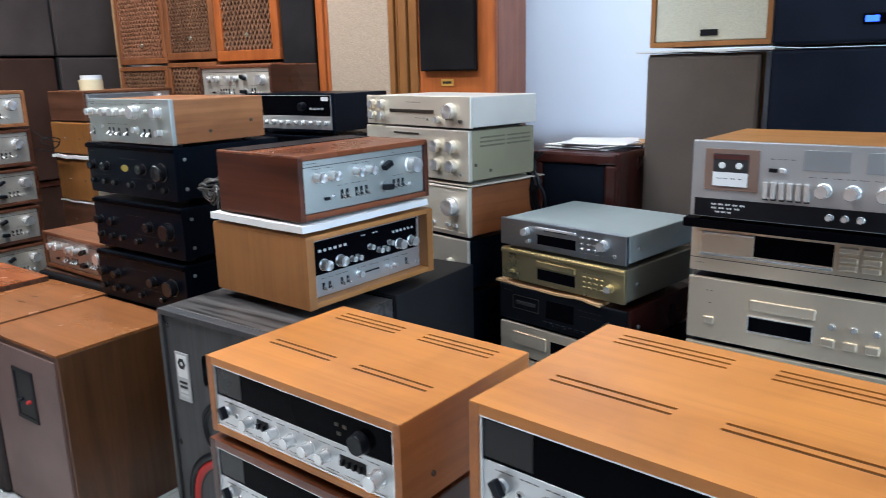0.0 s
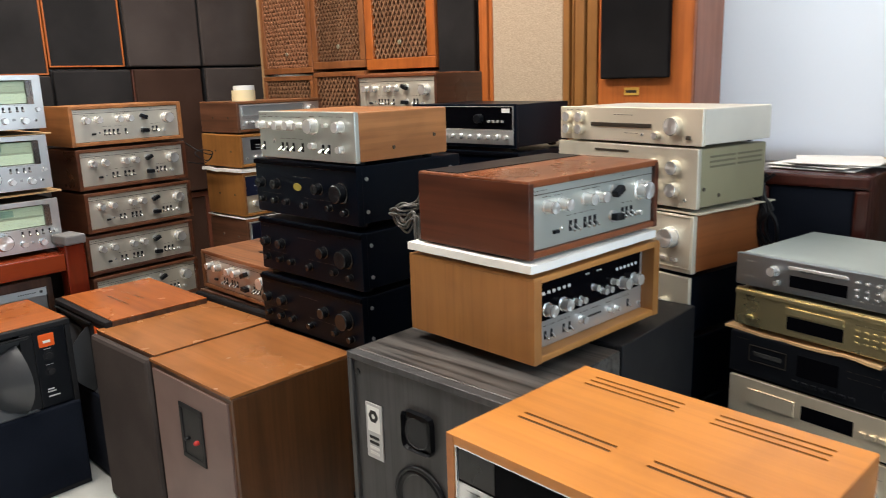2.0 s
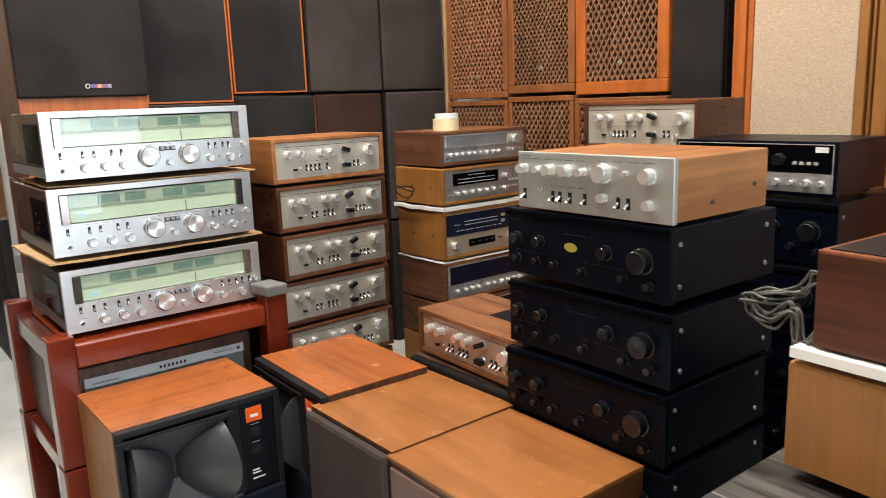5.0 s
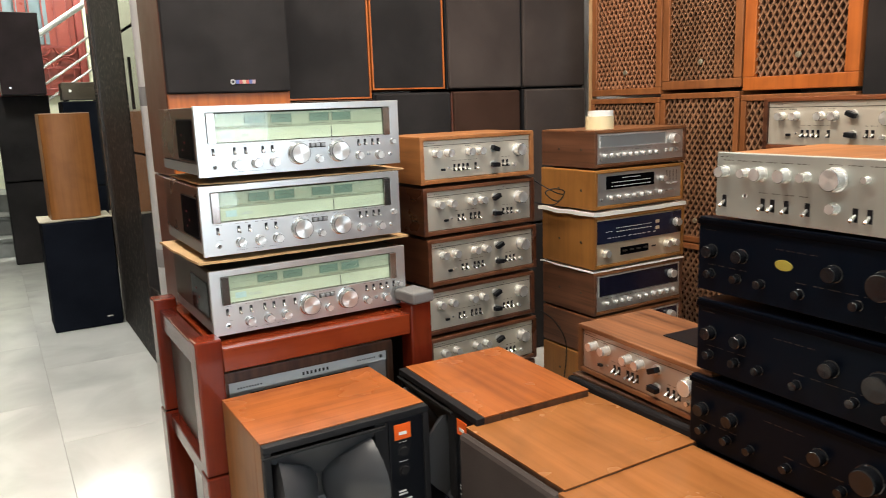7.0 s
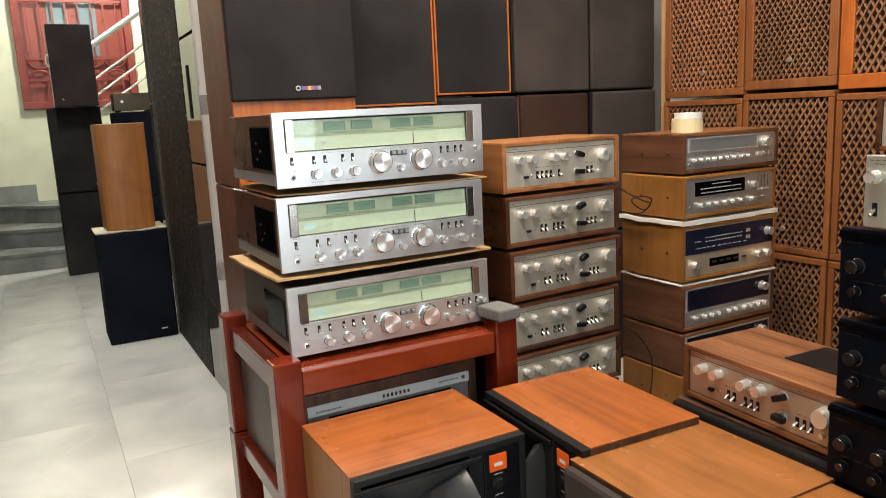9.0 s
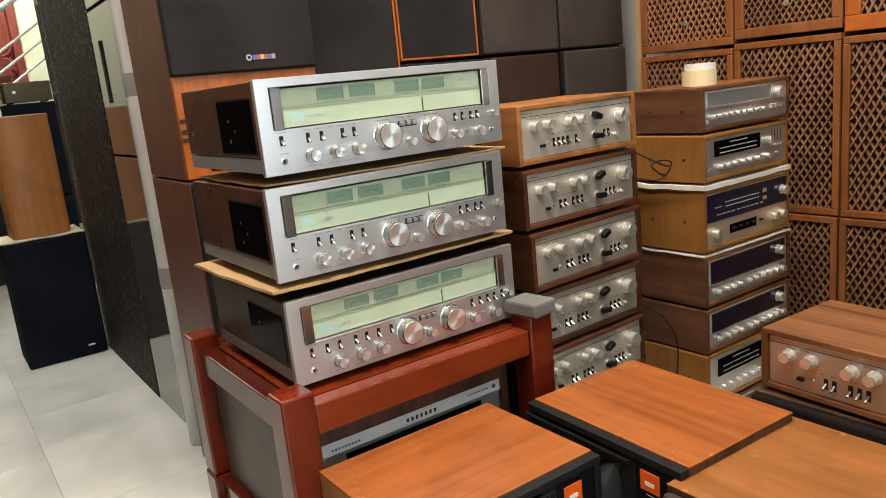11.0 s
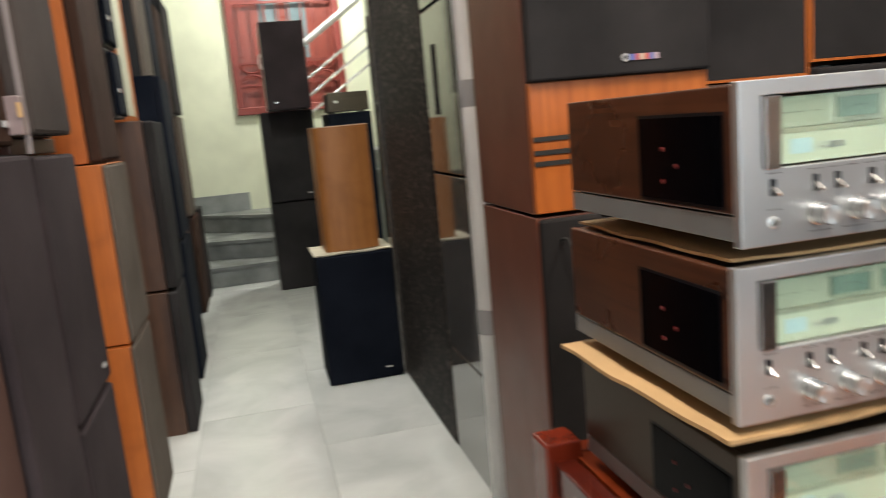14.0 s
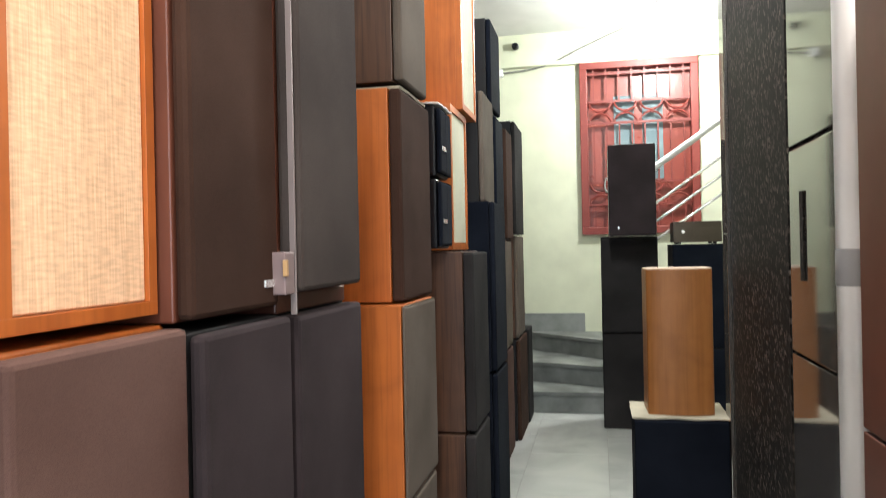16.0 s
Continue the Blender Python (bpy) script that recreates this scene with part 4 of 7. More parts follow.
sheet("foam_sheet", east(-0.674, 2.243, 0.8795, -4.5), 0.428, 0.345, 0.016, WHITE, "white foam sheet between two amplifiers", "foam", 0.0015)
e, f = sleeve("preamplifier", 0.435, 0.176, 0.35, OAK, SILVER, east(-0.5, 2.24, 0.694, -4.5), "silver preamplifier in a plain oak case with a deep lip", "preamplifier", "", 0.022, 0.006, 0.03, OAK_V, 0.013)
f.plate("black_panel", 0.06, 0.97, 0.38, 0.93, GLOSSB, 0.002, 0.0005, "black upper control panel")
f.y -= 0.002
for u in (0.13, 0.26, 0.79, 0.91):
    f.knob(u, 0.53, 0.0135, 0.02, STEEL)
for u, v in ((0.36, 0.5), (0.41, 0.5), (0.52, 0.62), (0.6, 0.52), (0.65, 0.52), (0.7, 0.6)):
    f.knob(u, v, 0.0075, 0.014, STEEL)
f.marks([(0.09, 0.34, 0.77, 6), (0.73, 0.95, 0.77, 6)], PRINT, "scale_print", 0.0006, 0.006)
f.marks([(0.45, 0.49, 0.85, 2), (0.55, 0.6, 0.85, 2)], PRINT, "scale_print", 0.0006, 0.003)
f.y += 0.002
for u in (0.12, 0.17, 0.27, 0.32, 0.86):
    f.toggle(u, 0.17, 0.8)
f.knob(0.42, 0.2, 0.009, 0.014)
f.knob(0.68, 0.17, 0.006, 0.012)
f.knob(0.74, 0.17, 0.006, 0.012)
f.plate("balance_slot", 0.47, 0.6, 0.18, 0.21, INK, 0.0008, 0)
for u, v in ((0.03, 0.1), (0.97, 0.1), (0.03, 0.92), (0.97, 0.92)):
    f.jack(u, v, 0.005)
f.marks([(0.1, 0.34, 0.3, 4), (0.64, 0.9, 0.3, 3), (0.4, 0.62, 0.3, 2)], GUN)


# ---------------------------------------------------------------- tuner-receiver tower
def tower_unit(z, h, case, side, label, style, y=2.95, turn=0.0):
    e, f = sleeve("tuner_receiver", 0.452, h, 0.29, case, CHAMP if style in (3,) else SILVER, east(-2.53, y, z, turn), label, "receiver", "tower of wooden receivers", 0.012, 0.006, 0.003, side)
    side_screws(e, 0.452, (h * 0.5, h * 0.5), (0.07, 0.19))
    if style == 1:
        f.plate("dial_window", 0.04, 0.78, 0.55, 0.92, GREYMET, 0.001, 0.0005, "grey silver tuning window")
        f.rim("window_rim", 0.03, 0.79, 0.53, 0.94, STEEL, 0.002, 0.003)
        f.knob(0.88, 0.68, 0.019, 0.02, STEEL, "tuning_knob")
        for u in (0.09, 0.16, 0.23, 0.3, 0.37, 0.44, 0.52, 0.6, 0.67):
            f.knob(u, 0.27, 0.0075, 0.016, STEEL)
        for u in (0.8, 0.86, 0.93):
            f.button(u, 0.3, 0.016, 0.014)
        f.marks([(0.08, 0.7, 0.43, 9)], GUN)
        f.jack(0.04, 0.15)
    elif style == 2:
        f.plate("dial_window", 0.1, 0.66, 0.5, 0.9, GLOSSB, 0.002, 0.0005, "black tuning window")
        g = Face(e, f.x0, f.x1, f.z0, f.z1, f.y - 0.002)
        g.marks([(0.28, 0.5, 0.82, 8), (0.16, 0.62, 0.7, 16), (0.16, 0.62, 0.58, 18)], PRINT, "scale_print", 0.0005, 0.0035)
        f.knob(0.76, 0.66, 0.012, 0.018, STEEL, "tuning_knob")
        for u in (0.16, 0.25, 0.34, 0.43, 0.52, 0.61, 0.74):
            f.knob(u, 0.23, 0.0085, 0.016, STEEL)
        for u in (0.82, 0.86, 0.9, 0.94):
            f.button(u, 0.48, 0.009, 0.006)
            f.plate("slider_slot", u - 0.003, u + 0.003, 0.56, 0.9, GUN, 0.0005, 0)
        for u in (0.8, 0.88):
            f.button(u, 0.26, 0.016, 0.005)
        f.jack(0.05, 0.2)
    elif style == 3:
        f.plate("dial_panel", 0.0, 1.0, 0.47, 0.97, paint("blue_black_dial", (0.012, 0.015, 0.035), 0.12), 0.002, 0.0005, "blue-black dial panel")
        g = Face(e, f.x0, f.x1, f.z0, f.z1, f.y - 0.002)
        g.marks([(0.22, 0.64, 0.78, 18), (0.22, 0.64, 0.7, 12), (0.12, 0.7, 0.58, 10), (0.1, 0.18, 0.72, 3)], PRINT, "scale_print", 0.0005, 0.003)
        g.button(0.7, 0.8, 0.02, 0.012, CHAMP, 0.002)
        g.button(0.7, 0.66, 0.02, 0.012, CHAMP, 0.002)
        g.knob(0.93, 0.72, 0.015, 0.02, STEEL, "tuning_knob")
        f.knob(0.1, 0.25, 0.0135, 0.02, STEEL)
        for u in (0.82, 0.92):
            f.knob(u, 0.25, 0.0135, 0.02, STEEL)
        f.plate("switch_slot", 0.27, 0.6, 0.16, 0.33, GLOSSB, 0.001, 0.0003)
        for u in (0.32, 0.4, 0.48, 0.56, 0.66):
            f.button(u, 0.25, 0.02, 0.006, GUN, 0.004)
    elif style == 4:
        f.plate("dial_panel", 0.03, 0.97, 0.42, 0.95, paint("violet_black_dial_%d" % int(z * 100), (0.01, 0.01, 0.022), 0.1), 0.002, 0.0005, "dark smoked dial window")
        f.rim("window_rim", 0.025, 0.975, 0.4, 0.965, STEEL, 0.002, 0.003)
        g = Face(e, f.x0, f.x1, f.z0, f.z1, f.y - 0.002)
        g.knob(0.88, 0.7, 0.016, 0.02, STEEL, "tuning_knob")
        for u in (0.12, 0.22, 0.3, 0.38, 0.5, 0.58, 0.68, 0.76, 0.84, 0.92):
            f.knob(u, 0.2, 0.008 if u < 0.66 else 0.0105, 0.017, STEEL)
        f.marks([(0.1, 0.62, 0.34, 9)], GUN)
    return e


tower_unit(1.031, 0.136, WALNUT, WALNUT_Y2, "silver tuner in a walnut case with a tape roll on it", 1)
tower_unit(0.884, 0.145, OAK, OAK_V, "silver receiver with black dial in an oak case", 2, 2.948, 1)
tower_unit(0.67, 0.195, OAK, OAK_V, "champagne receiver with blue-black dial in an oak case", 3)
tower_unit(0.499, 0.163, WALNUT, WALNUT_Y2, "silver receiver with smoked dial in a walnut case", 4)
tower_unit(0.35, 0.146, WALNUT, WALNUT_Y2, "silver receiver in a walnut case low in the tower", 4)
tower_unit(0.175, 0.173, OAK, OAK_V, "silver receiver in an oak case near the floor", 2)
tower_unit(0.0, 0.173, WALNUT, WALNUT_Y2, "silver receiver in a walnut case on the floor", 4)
sheet("foam_sheet", east(-2.68, 2.95, 0.867, 1), 0.475, 0.31, 0.014, WHITE, "thin white foam sheet between tower receivers", "foam", 0.005)
sheet("foam_sheet", east(-2.68, 2.95, 0.663, -1), 0.46, 0.305, 0.005, WHITE, "thin white packing sheet under an oak receiver", "foam", 0.003)
tr = thing("tape_roll", pose(-2.6, 2.81, 1.167), "two stacked cream rolls of sticky tape", "tape")
part("roll", lathe([(0.036, 0.001), (0.05, 0.001), (0.05, 0.046), (0.036, 0.046), (0.036, 0.001)], 36, None, pose(0, 0, 0, 90) @ pose(0, 0, 0, 180)), TAPE_M, tr)
part("upper_roll", lathe([(0.034, 0.0465), (0.045, 0.0465), (0.045, 0.066), (0.034, 0.066), (0.034, 0.0465)], 36, None, pose(0.003, 0.002, 0, 90) @ pose(0, 0, 0, 180)), PAPER, tr)


# ---------------------------------------------------------------- black amplifiers with a silver one on top
def black_amp(m, label, style, sticker=False):
    w, h, d = 0.462, 0.166, 0.385
    e, f = metal_unit("power_amplifier", w, h, d, BLACKMET, BLACKMET, m, label, "amplifier", "stacked black amplifiers", 0.014, 0.02, 0.004)
    f.plate("top_lip", 0.0, 1.0, 0.9, 0.975, GLOSSB, 0.006, 0.002)
    f.knob(0.86, 0.52, 0.025, 0.026, BLACKK, "volume_knob")
    f.knob(0.66, 0.55, 0.015, 0.022, BLACKK)
    for u in (0.08, 0.24):
        f.knob(u, 0.55, 0.0135, 0.022, BLACKK)
    for u, v in ((0.08, 0.24), (0.22, 0.24), (0.34, 0.24), (0.52, 0.22), (0.76, 0.24), (0.9, 0.2)):
        f.knob(u, v, 0.009, 0.018, BLACKK)
    f.marks([(0.03, 0.1, 0.83, 5), (0.06, 0.28, 0.36, 4), (0.5, 0.92, 0.35, 6), (0.4, 0.6, 0.72, 4)], GUN)
    if sticker:
        x, z = f.xz(0.44, 0.53)
        part("sticker", lathe([(0, 0), (0.019, 0), (0.018, 0.001), (0, 0.001)], 24, None, pose(x, f.y, z) @ Matrix.Diagonal((1, 1, 0.55, 1))), YELLOW, e, "yellow oval sticker")
    for s in (-1, 1):
        me = cached(("bigscrew",), lambda: finish("side_bolt", lathe([(0, 0), (0.0055, 0), (0.005, 0.003), (0.002, 0.0033), (0, 0.0015)], 12), GREYMET))
        for z in (0.045, 0.13):
            for y in (0.035, d - 0.04):
                shared("side_bolt", me, e, pose(s * (w / 2 - 0.004), y, z, 0, 0, 90 * s))
    return e


for i, z in enumerate((0.862, 0.69, 0.52, 0.352, 0.184, 0.016)):
    black_amp(south(-1.392 + 0.008 * (i % 2), 2.178 - 0.004 * i, z, -2 + i * 0.4), "black integrated amplifier with black knobs, in a dark stack", i, i == 0)
e, f = metal_unit("integrated_amplifier", 0.425, 0.136, 0.33, TEAK_D, LUXG, south(-1.368, 2.175, 1.026, -2), "silver-faced amplifier with tan wooden cover on black amplifiers", "amplifier", "", 0.01, 0.014, 0.003)
side_screws(e, 0.42, (0.04, 0.062), (0.13, 0.28))
for u, r in ((0.05, 0.011), (0.17, 0.009), (0.245, 0.013), (0.365, 0.013), (0.47, 0.009), (0.6, 0.02), (0.87, 0.015)):
    f.knob(u, 0.7, r, 0.022)
f.knob(0.73, 0.72, 0.006, 0.012)
f.knob(0.6, 0.3, 0.01, 0.016)
f.knob(0.87, 0.25, 0.01, 0.016)
for u in (0.05, 0.26, 0.31, 0.38, 0.48, 0.69, 0.75):
    f.toggle(u, 0.24, 1.1)
f.jack(0.165, 0.35)
f.marks([(0.04, 0.5, 0.88, 6), (0.56, 0.92, 0.9, 4), (0.24, 0.5, 0.42, 4), (0.02, 0.1, 0.93, 3)], GUN)

e, f = metal_unit("stereo_receiver", 0.44, 0.145, 0.3, BLACKMET, BLACKMET, south(-1.352, 2.8, 1.008), "black-cased receiver with smoked dial over a silver strip", "receiver")
f.plate("dial_window", 0.03, 0.97, 0.42, 0.92, GLOSSB, 0.002, 0.0006)
f.plate("control_strip", 0.02, 0.98, 0.06, 0.4, SILVER, 0.003, 0.0006, "silver control strip")
f.rim("window_rim", 0.02, 0.98, 0.4, 0.95, STEEL, 0.002, 0.004)
f.y = -0.003
for i in range(11):
    f.knob(0.08 + 0.084 * i, 0.23, 0.009 if i % 2 else 0.007, 0.016, STEEL)
f.knob(0.68, 0.66, 0.014, 0.018, BLACK, "tuning_knob")
for i in range(4):
    f.button(0.77 + 0.04 * i, 0.6, 0.01, 0.008)
f.plate("price_label", 0.88, 0.95, 0.8, 0.9, PAPER, 0.0005, 0)
for i, z in enumerate((0.84, 0.672, 0.504, 0.336, 0.168, 0.0)):
    black_amp(south(-1.352 - 0.01 * (i % 2), 2.795, z), "black amplifier under a receiver, in a back stack", i)

# ---------------------------------------------------------------- champagne stack by the window
CZS = ((1.058, 0.092), (0.907, 0.149), (0.742, 0.156), (0.58, 0.16))
CAP = metal("pale_gold_panel", (0.8, 0.74, 0.61), 0.38, "x", 0.1, 0.65)
PALE = paint("pale_gold_enamel", (0.56, 0.52, 0.45), 0.42, 0.05)
# Cover olive made darker: the louvres' shadow is put into their colour.
LOUVRE = paint("olive_shadowed_louvre", (0.13, 0.115, 0.07), 0.6)
OLV = paint("olive_gold_enamel", (0.265, 0.238, 0.145), 0.45, 0.08)
e, f = metal_unit("integrated_amplifier", 0.47, 0.092, 0.28, PALE, CAP, south(-0.7, 2.685, 1.058, -13), "slim champagne amplifier topping a stack by the window", "amplifier", "", 0.006, 0.012, 0.003)
for u, v in ((0.07, 0.68), (0.17, 0.68), (0.07, 0.3), (0.17, 0.3)):
    f.knob(u, v, 0.0135, 0.016, CAP)
f.knob(0.83, 0.5, 0.022, 0.018, CAP, "volume_knob")
f.plate("selector_slot", 0.25, 0.68, 0.42, 0.54, GUN, 0.003, 0.001)
f.knob(0.72, 0.22, 0.009, 0.014, CAP)
f.button(0.92, 0.2, 0.012, 0.01, GUN)
f.jack(0.62, 0.22, 0.004)
f.marks([(0.42, 0.56, 0.78, 6), (0.05, 0.2, 0.9, 2), (0.5, 0.6, 0.25, 3)], GUN)
e, f = metal_unit("integrated_amplifier", 0.47, 0.149, 0.28, OLV, CAP, south(-0.71, 2.69, 0.907, -13), "champagne amplifier with louvred olive cover", "amplifier", "", 0.006, 0.014, 0.003)
for u, v in ((0.72, 0.66), (0.86, 0.66), (0.72, 0.28), (0.86, 0.28), (0.1, 0.5), (0.22, 0.5)):
    f.knob(u, v, 0.0175, 0.018, CAP)
f.plate("selector_slot", 0.3, 0.55, 0.86, 0.9, GUN, 0.002, 0.001)
f.jack(0.93, 0.12, 0.004)
for r in range(3):
    for c in range(2):
        part("louvre", bx(0.2322, 0.2336, 0.05 + c * 0.11, 0.15 + c * 0.11, 0.1 + r * 0.012, 0.105 + r * 0.012), LOUVRE, e)
side_screws(e, 0.464, (0.05, 0.03), (0.03, 0.09))
FRAYED = paint("grey_beige_card", (0.42, 0.38, 0.29), 0.9, 0.15, 120.0)
sheet("cardboard_sheet", south(-0.66, 2.84, 0.8985, -13), 0.455, 0.32, 0.003, FRAYED, "frayed grey-beige card sheet on an amplifier case", "cardboard", 0.003)
SIDER = wood("red_orange_case", (0.19, 0.06, 0.018), (0.27, 0.09, 0.028), "y", 0.35, 0.5)
e, f = metal_unit("integrated_amplifier", 0.47, 0.153, 0.28, SIDER, CAP, south(-0.715, 2.69, 0.742, -13), "silver-faced amplifier in a reddish wooden case", "amplifier", "", 0.01, 0.016, 0.001)
f.rim("panel_rim", 0.01, 0.99, 0.06, 0.97, CAP, 0.002, 0.002)
f.knob(0.86, 0.58, 0.025, 0.026, STEEL, "volume_knob")
for u in (0.62, 0.68, 0.82, 0.89):
    f.button(u, 0.2, 0.018, 0.01)
for u in (0.1, 0.2, 0.3, 0.4):
    f.knob(u, 0.55, 0.014, 0.02, STEEL)
for z, h, c in ((0.58, 0.16, OLV), (0.4, 0.178, BLACKMET), (0.2, 0.198, OLV), (0.0, 0.198, BLACKMET)):
    e, f = metal_unit("integrated_amplifier", 0.47, h, 0.28, BLACKMET, CAP if c is OLV else BLACKMET, south(-0.72, 2.69, z, -13), "amplifier with %s face in the lower stack" % ("champagne" if c is OLV else "black"), "amplifier")
    for u in (0.1, 0.25, 0.4, 0.6, 0.85):
        f.knob(u, 0.5, 0.014, 0.02, CAP if c is OLV else BLACK)


# ---------------------------------------------------------------- disc players and cassette deck
def disc_stack(z, h, cover, face, label, style, x=-0.178, y=2.592, turn=-11.0, w=0.4, d=0.34):
    e, f = metal_unit("cd_player", w, h, d, cover, face, south(x, y, z, turn), label, "player", "stacked disc players", 0.008, 0.012, 0.002)
    if style == "grey":
        f.plate("display", 0.32, 0.63, 0.2, 0.56, GLOSSB, 0.001, 0.0003, "dark display window")
        f.plate("disc_tray", 0.31, 0.63, 0.74, 0.84, STEEL, 0.003, 0.001)
        f.plate("tray_slot", 0.38, 0.56, 0.72, 0.76, INK, 0.0034, 0)
        f.knob(0.23, 0.6, 0.011, 0.018, STEEL)
        f.knob(0.84, 0.56, 0.013, 0.02, STEEL)
        f.knob(0.25, 0.25, 0.006, 0.01, STEEL)
        for i in range(3):
            for v in (0.72, 0.5, 0.32):
                f.button(0.68 + 0.05 * i, v, 0.007, 0.0045)
        f.jack(0.92, 0.25)
        f.marks([(0.07, 0.13, 0.78, 3), (0.66, 0.86, 0.18, 6), (0.06, 0.12, 0.3, 2)], PRINT)
    elif style == "gold":
        f.plate("display", 0.32, 0.63, 0.16, 0.5, GLOSSB, 0.001, 0.0003, "dark display window")
        f.plate("disc_tray", 0.31, 0.63, 0.56, 0.74, GOLD, 0.004, 0.001)
        f.plate("top_bead", 0.0, 1.0, 0.84, 0.96, GOLD, 0.004, 0.002)
        f.knob(0.9, 0.38, 0.01, 0.018, GOLD)
        for i in range(4):
            for v in (0.55, 0.4, 0.25):
                f.button(0.7 + 0.045 * i, v, 0.009, 0.005, GOLD, 0.002)
        f.button(0.1, 0.25, 0.016, 0.008, GOLD)
        f.marks([(0.05, 0.16, 0.7, 5), (0.68, 0.86, 0.7, 5)], GUN)
    elif style == "black":
        f.plate("display", 0.4, 0.62, 0.3, 0.8, GLOSSB, 0.001, 0.0003)
        f.rim("tray_rim", 0.12, 0.34, 0.35, 0.75, GUN, 0.0015, 0.002)
        f.plate("tray_slot", 0.15, 0.31, 0.5, 0.6, INK, 0.002, 0)
        f.knob(0.88, 0.5, 0.012, 0.016, BLACK)
        for i in range(7):
            f.button(0.4 + 0.05 * i, 0.16, 0.013, 0.008, BLACK)
        f.marks([(0.04, 0.12, 0.85, 4), (0.66, 0.84, 0.6, 5), (0.66, 0.84, 0.75, 5)], GUN)
    elif style == "champ":
        f.plate("disc_tray", 0.12, 0.4, 0.35, 0.75, CHAMP, 0.004, 0.001)
        f.plate("display", 0.44, 0.72, 0.35, 0.72, GLOSSB, 0.001, 0.0003)
        for i in range(4):
            f.button(0.77 + 0.05 * i, 0.5, 0.013, 0.01, CHAMP)
    elif style == "amp":
        for u in (0.2, 0.35, 0.5, 0.65):
            f.knob(u, 0.35, 0.008, 0.014, STEEL)
        f.knob(0.82, 0.45, 0.02, 0.02, STEEL, "volume_knob")
        f.marks([(0.1, 0.9, 0.75, 14)], GUN)
        for i in range(6):
            f.button(0.15 + 0.09 * i, 0.8, 0.012, 0.006)
    for s in (-1, 1):
        me = cached(("bigscrew",), None)
        shared("side_bolt", me, e, pose(s * (w / 2 - 0.002), 0.06, h * 0.5, 0, 0, 90 * s))
    return e


GREYP = paint("grey_green_enamel", (0.3, 0.34, 0.33), 0.4, 0.04)
TITAN = metal("titanium_panel", (0.44, 0.48, 0.52), 0.32)
disc_stack(0.745, 0.08, GREYP, TITAN, "grey titanium disc receiver topping a player stack", "grey")
disc_stack(0.648, 0.094, GOLDC, GOLD, "gold-faced disc player with a dull gold cover", "gold", turn=-12)
sheet("cardboard_sheet", south(-0.19, 2.75, 0.6375, -13), 0.36, 0.31, 0.006, CARD, "tan packing sheet under a gold player", "cardboard", 0.005)
disc_stack(0.53, 0.106, MAHOG, BLACK, "black disc player with dark wooden side panels", "black", w=0.41)
disc_stack(0.43, 0.098, BLACKMET, CHAMP, "champagne disc player with a dark display", "champ", turn=-10)
disc_stack(0.285, 0.143, BLACKMET, CHAMP, "champagne amplifier low in the player stack", "amp", turn=-10)
disc_stack(0.14, 0.143, BLACKMET, CHAMP, "champagne amplifier second from the floor", "amp", turn=-10)
disc_stack(0.0, 0.138, BLACKMET, BLACK, "black amplifier on the floor under players", "black", turn=-10)

BRONZE = paint("bronze_tinted_plastic", (0.2, 0.13, 0.1), 0.15, 0.05, 20.0, 0.5, 0.0)
DECKF = metal("grey_deck_panel", (0.5, 0.51, 0.51), 0.33, "x", 0.1, 0.62)
REDDARK = paint("dark_red_stripe", (0.06, 0.014, 0.012), 0.4)
e, f = metal_unit("cassette_deck", 0.45, 0.165, 0.34, OAK, DECKF, south(0.415, 2.446, 0.905, -4), "silver cassette deck with oak cover and a tape inside", "cassette deck", "", 0.008, 0.014, 0.001)
f.plate("cassette_door", 0.06, 0.3, 0.36, 0.9, BRONZE, 0.003, 0.001, "bronze-tinted cassette door")
g = Face(e, f.x0, f.x1, f.z0, f.z1, -0.003)
g.plate("cassette", 0.1, 0.255, 0.42, 0.84, INK, 0.002, 0.001, "cassette with white label")
g.y = -0.005
g.plate("cassette_label", 0.1, 0.255, 0.42, 0.6, PAPER, 0.0005, 0)
g.plate("cassette_stripe", 0.1, 0.255, 0.77, 0.83, REDDARK, 0.0005, 0)
for u in (0.14, 0.215):
    g.knob(u, 0.69, 0.006, 0.002, PAPER, "reel_hub")
g.marks([(0.12, 0.24, 0.52, 4)], INK, "label_writing", 0.0009, 0.002)
f.plate("lower_panel", 0.02, 0.98, 0.0, 0.24, BLACK, 0.002, 0.0005)
for i in range(6):
    f.button(0.335 + 0.034 * i, 0.41, 0.0095, 0.034, STEEL, 0.012)
    f.button(0.335 + 0.034 * i, 0.285, 0.011, 0.004, INK, 0.002)
f.button(0.36, 0.66, 0.016, 0.008, BLACK)
f.button(0.4, 0.66, 0.012, 0.01)
f.plate("level_meter", 0.48, 0.66, 0.68, 0.93, GREYMET, 0.001, 0.0005)
f.plate("level_meter", 0.72, 0.9, 0.68, 0.93, GREYMET, 0.001, 0.0005)
for u in (0.57, 0.68, 0.8, 0.92):
    f.knob(u, 0.45, 0.013, 0.03, STEEL)
f.y = -0.002
for u in (0.6, 0.66, 0.72):
    f.knob(u, 0.13, 0.006, 0.012, STEEL)
f.marks([(0.1, 0.26, 0.17, 5), (0.1, 0.24, 0.12, 4), (0.12, 0.2, 0.07, 3)], PRINT, "label_print", 0.0004, 0.0035)
f.y = 0.0
f.marks([(0.34, 0.46, 0.8, 4), (0.5, 0.9, 0.6, 8)], GUN)
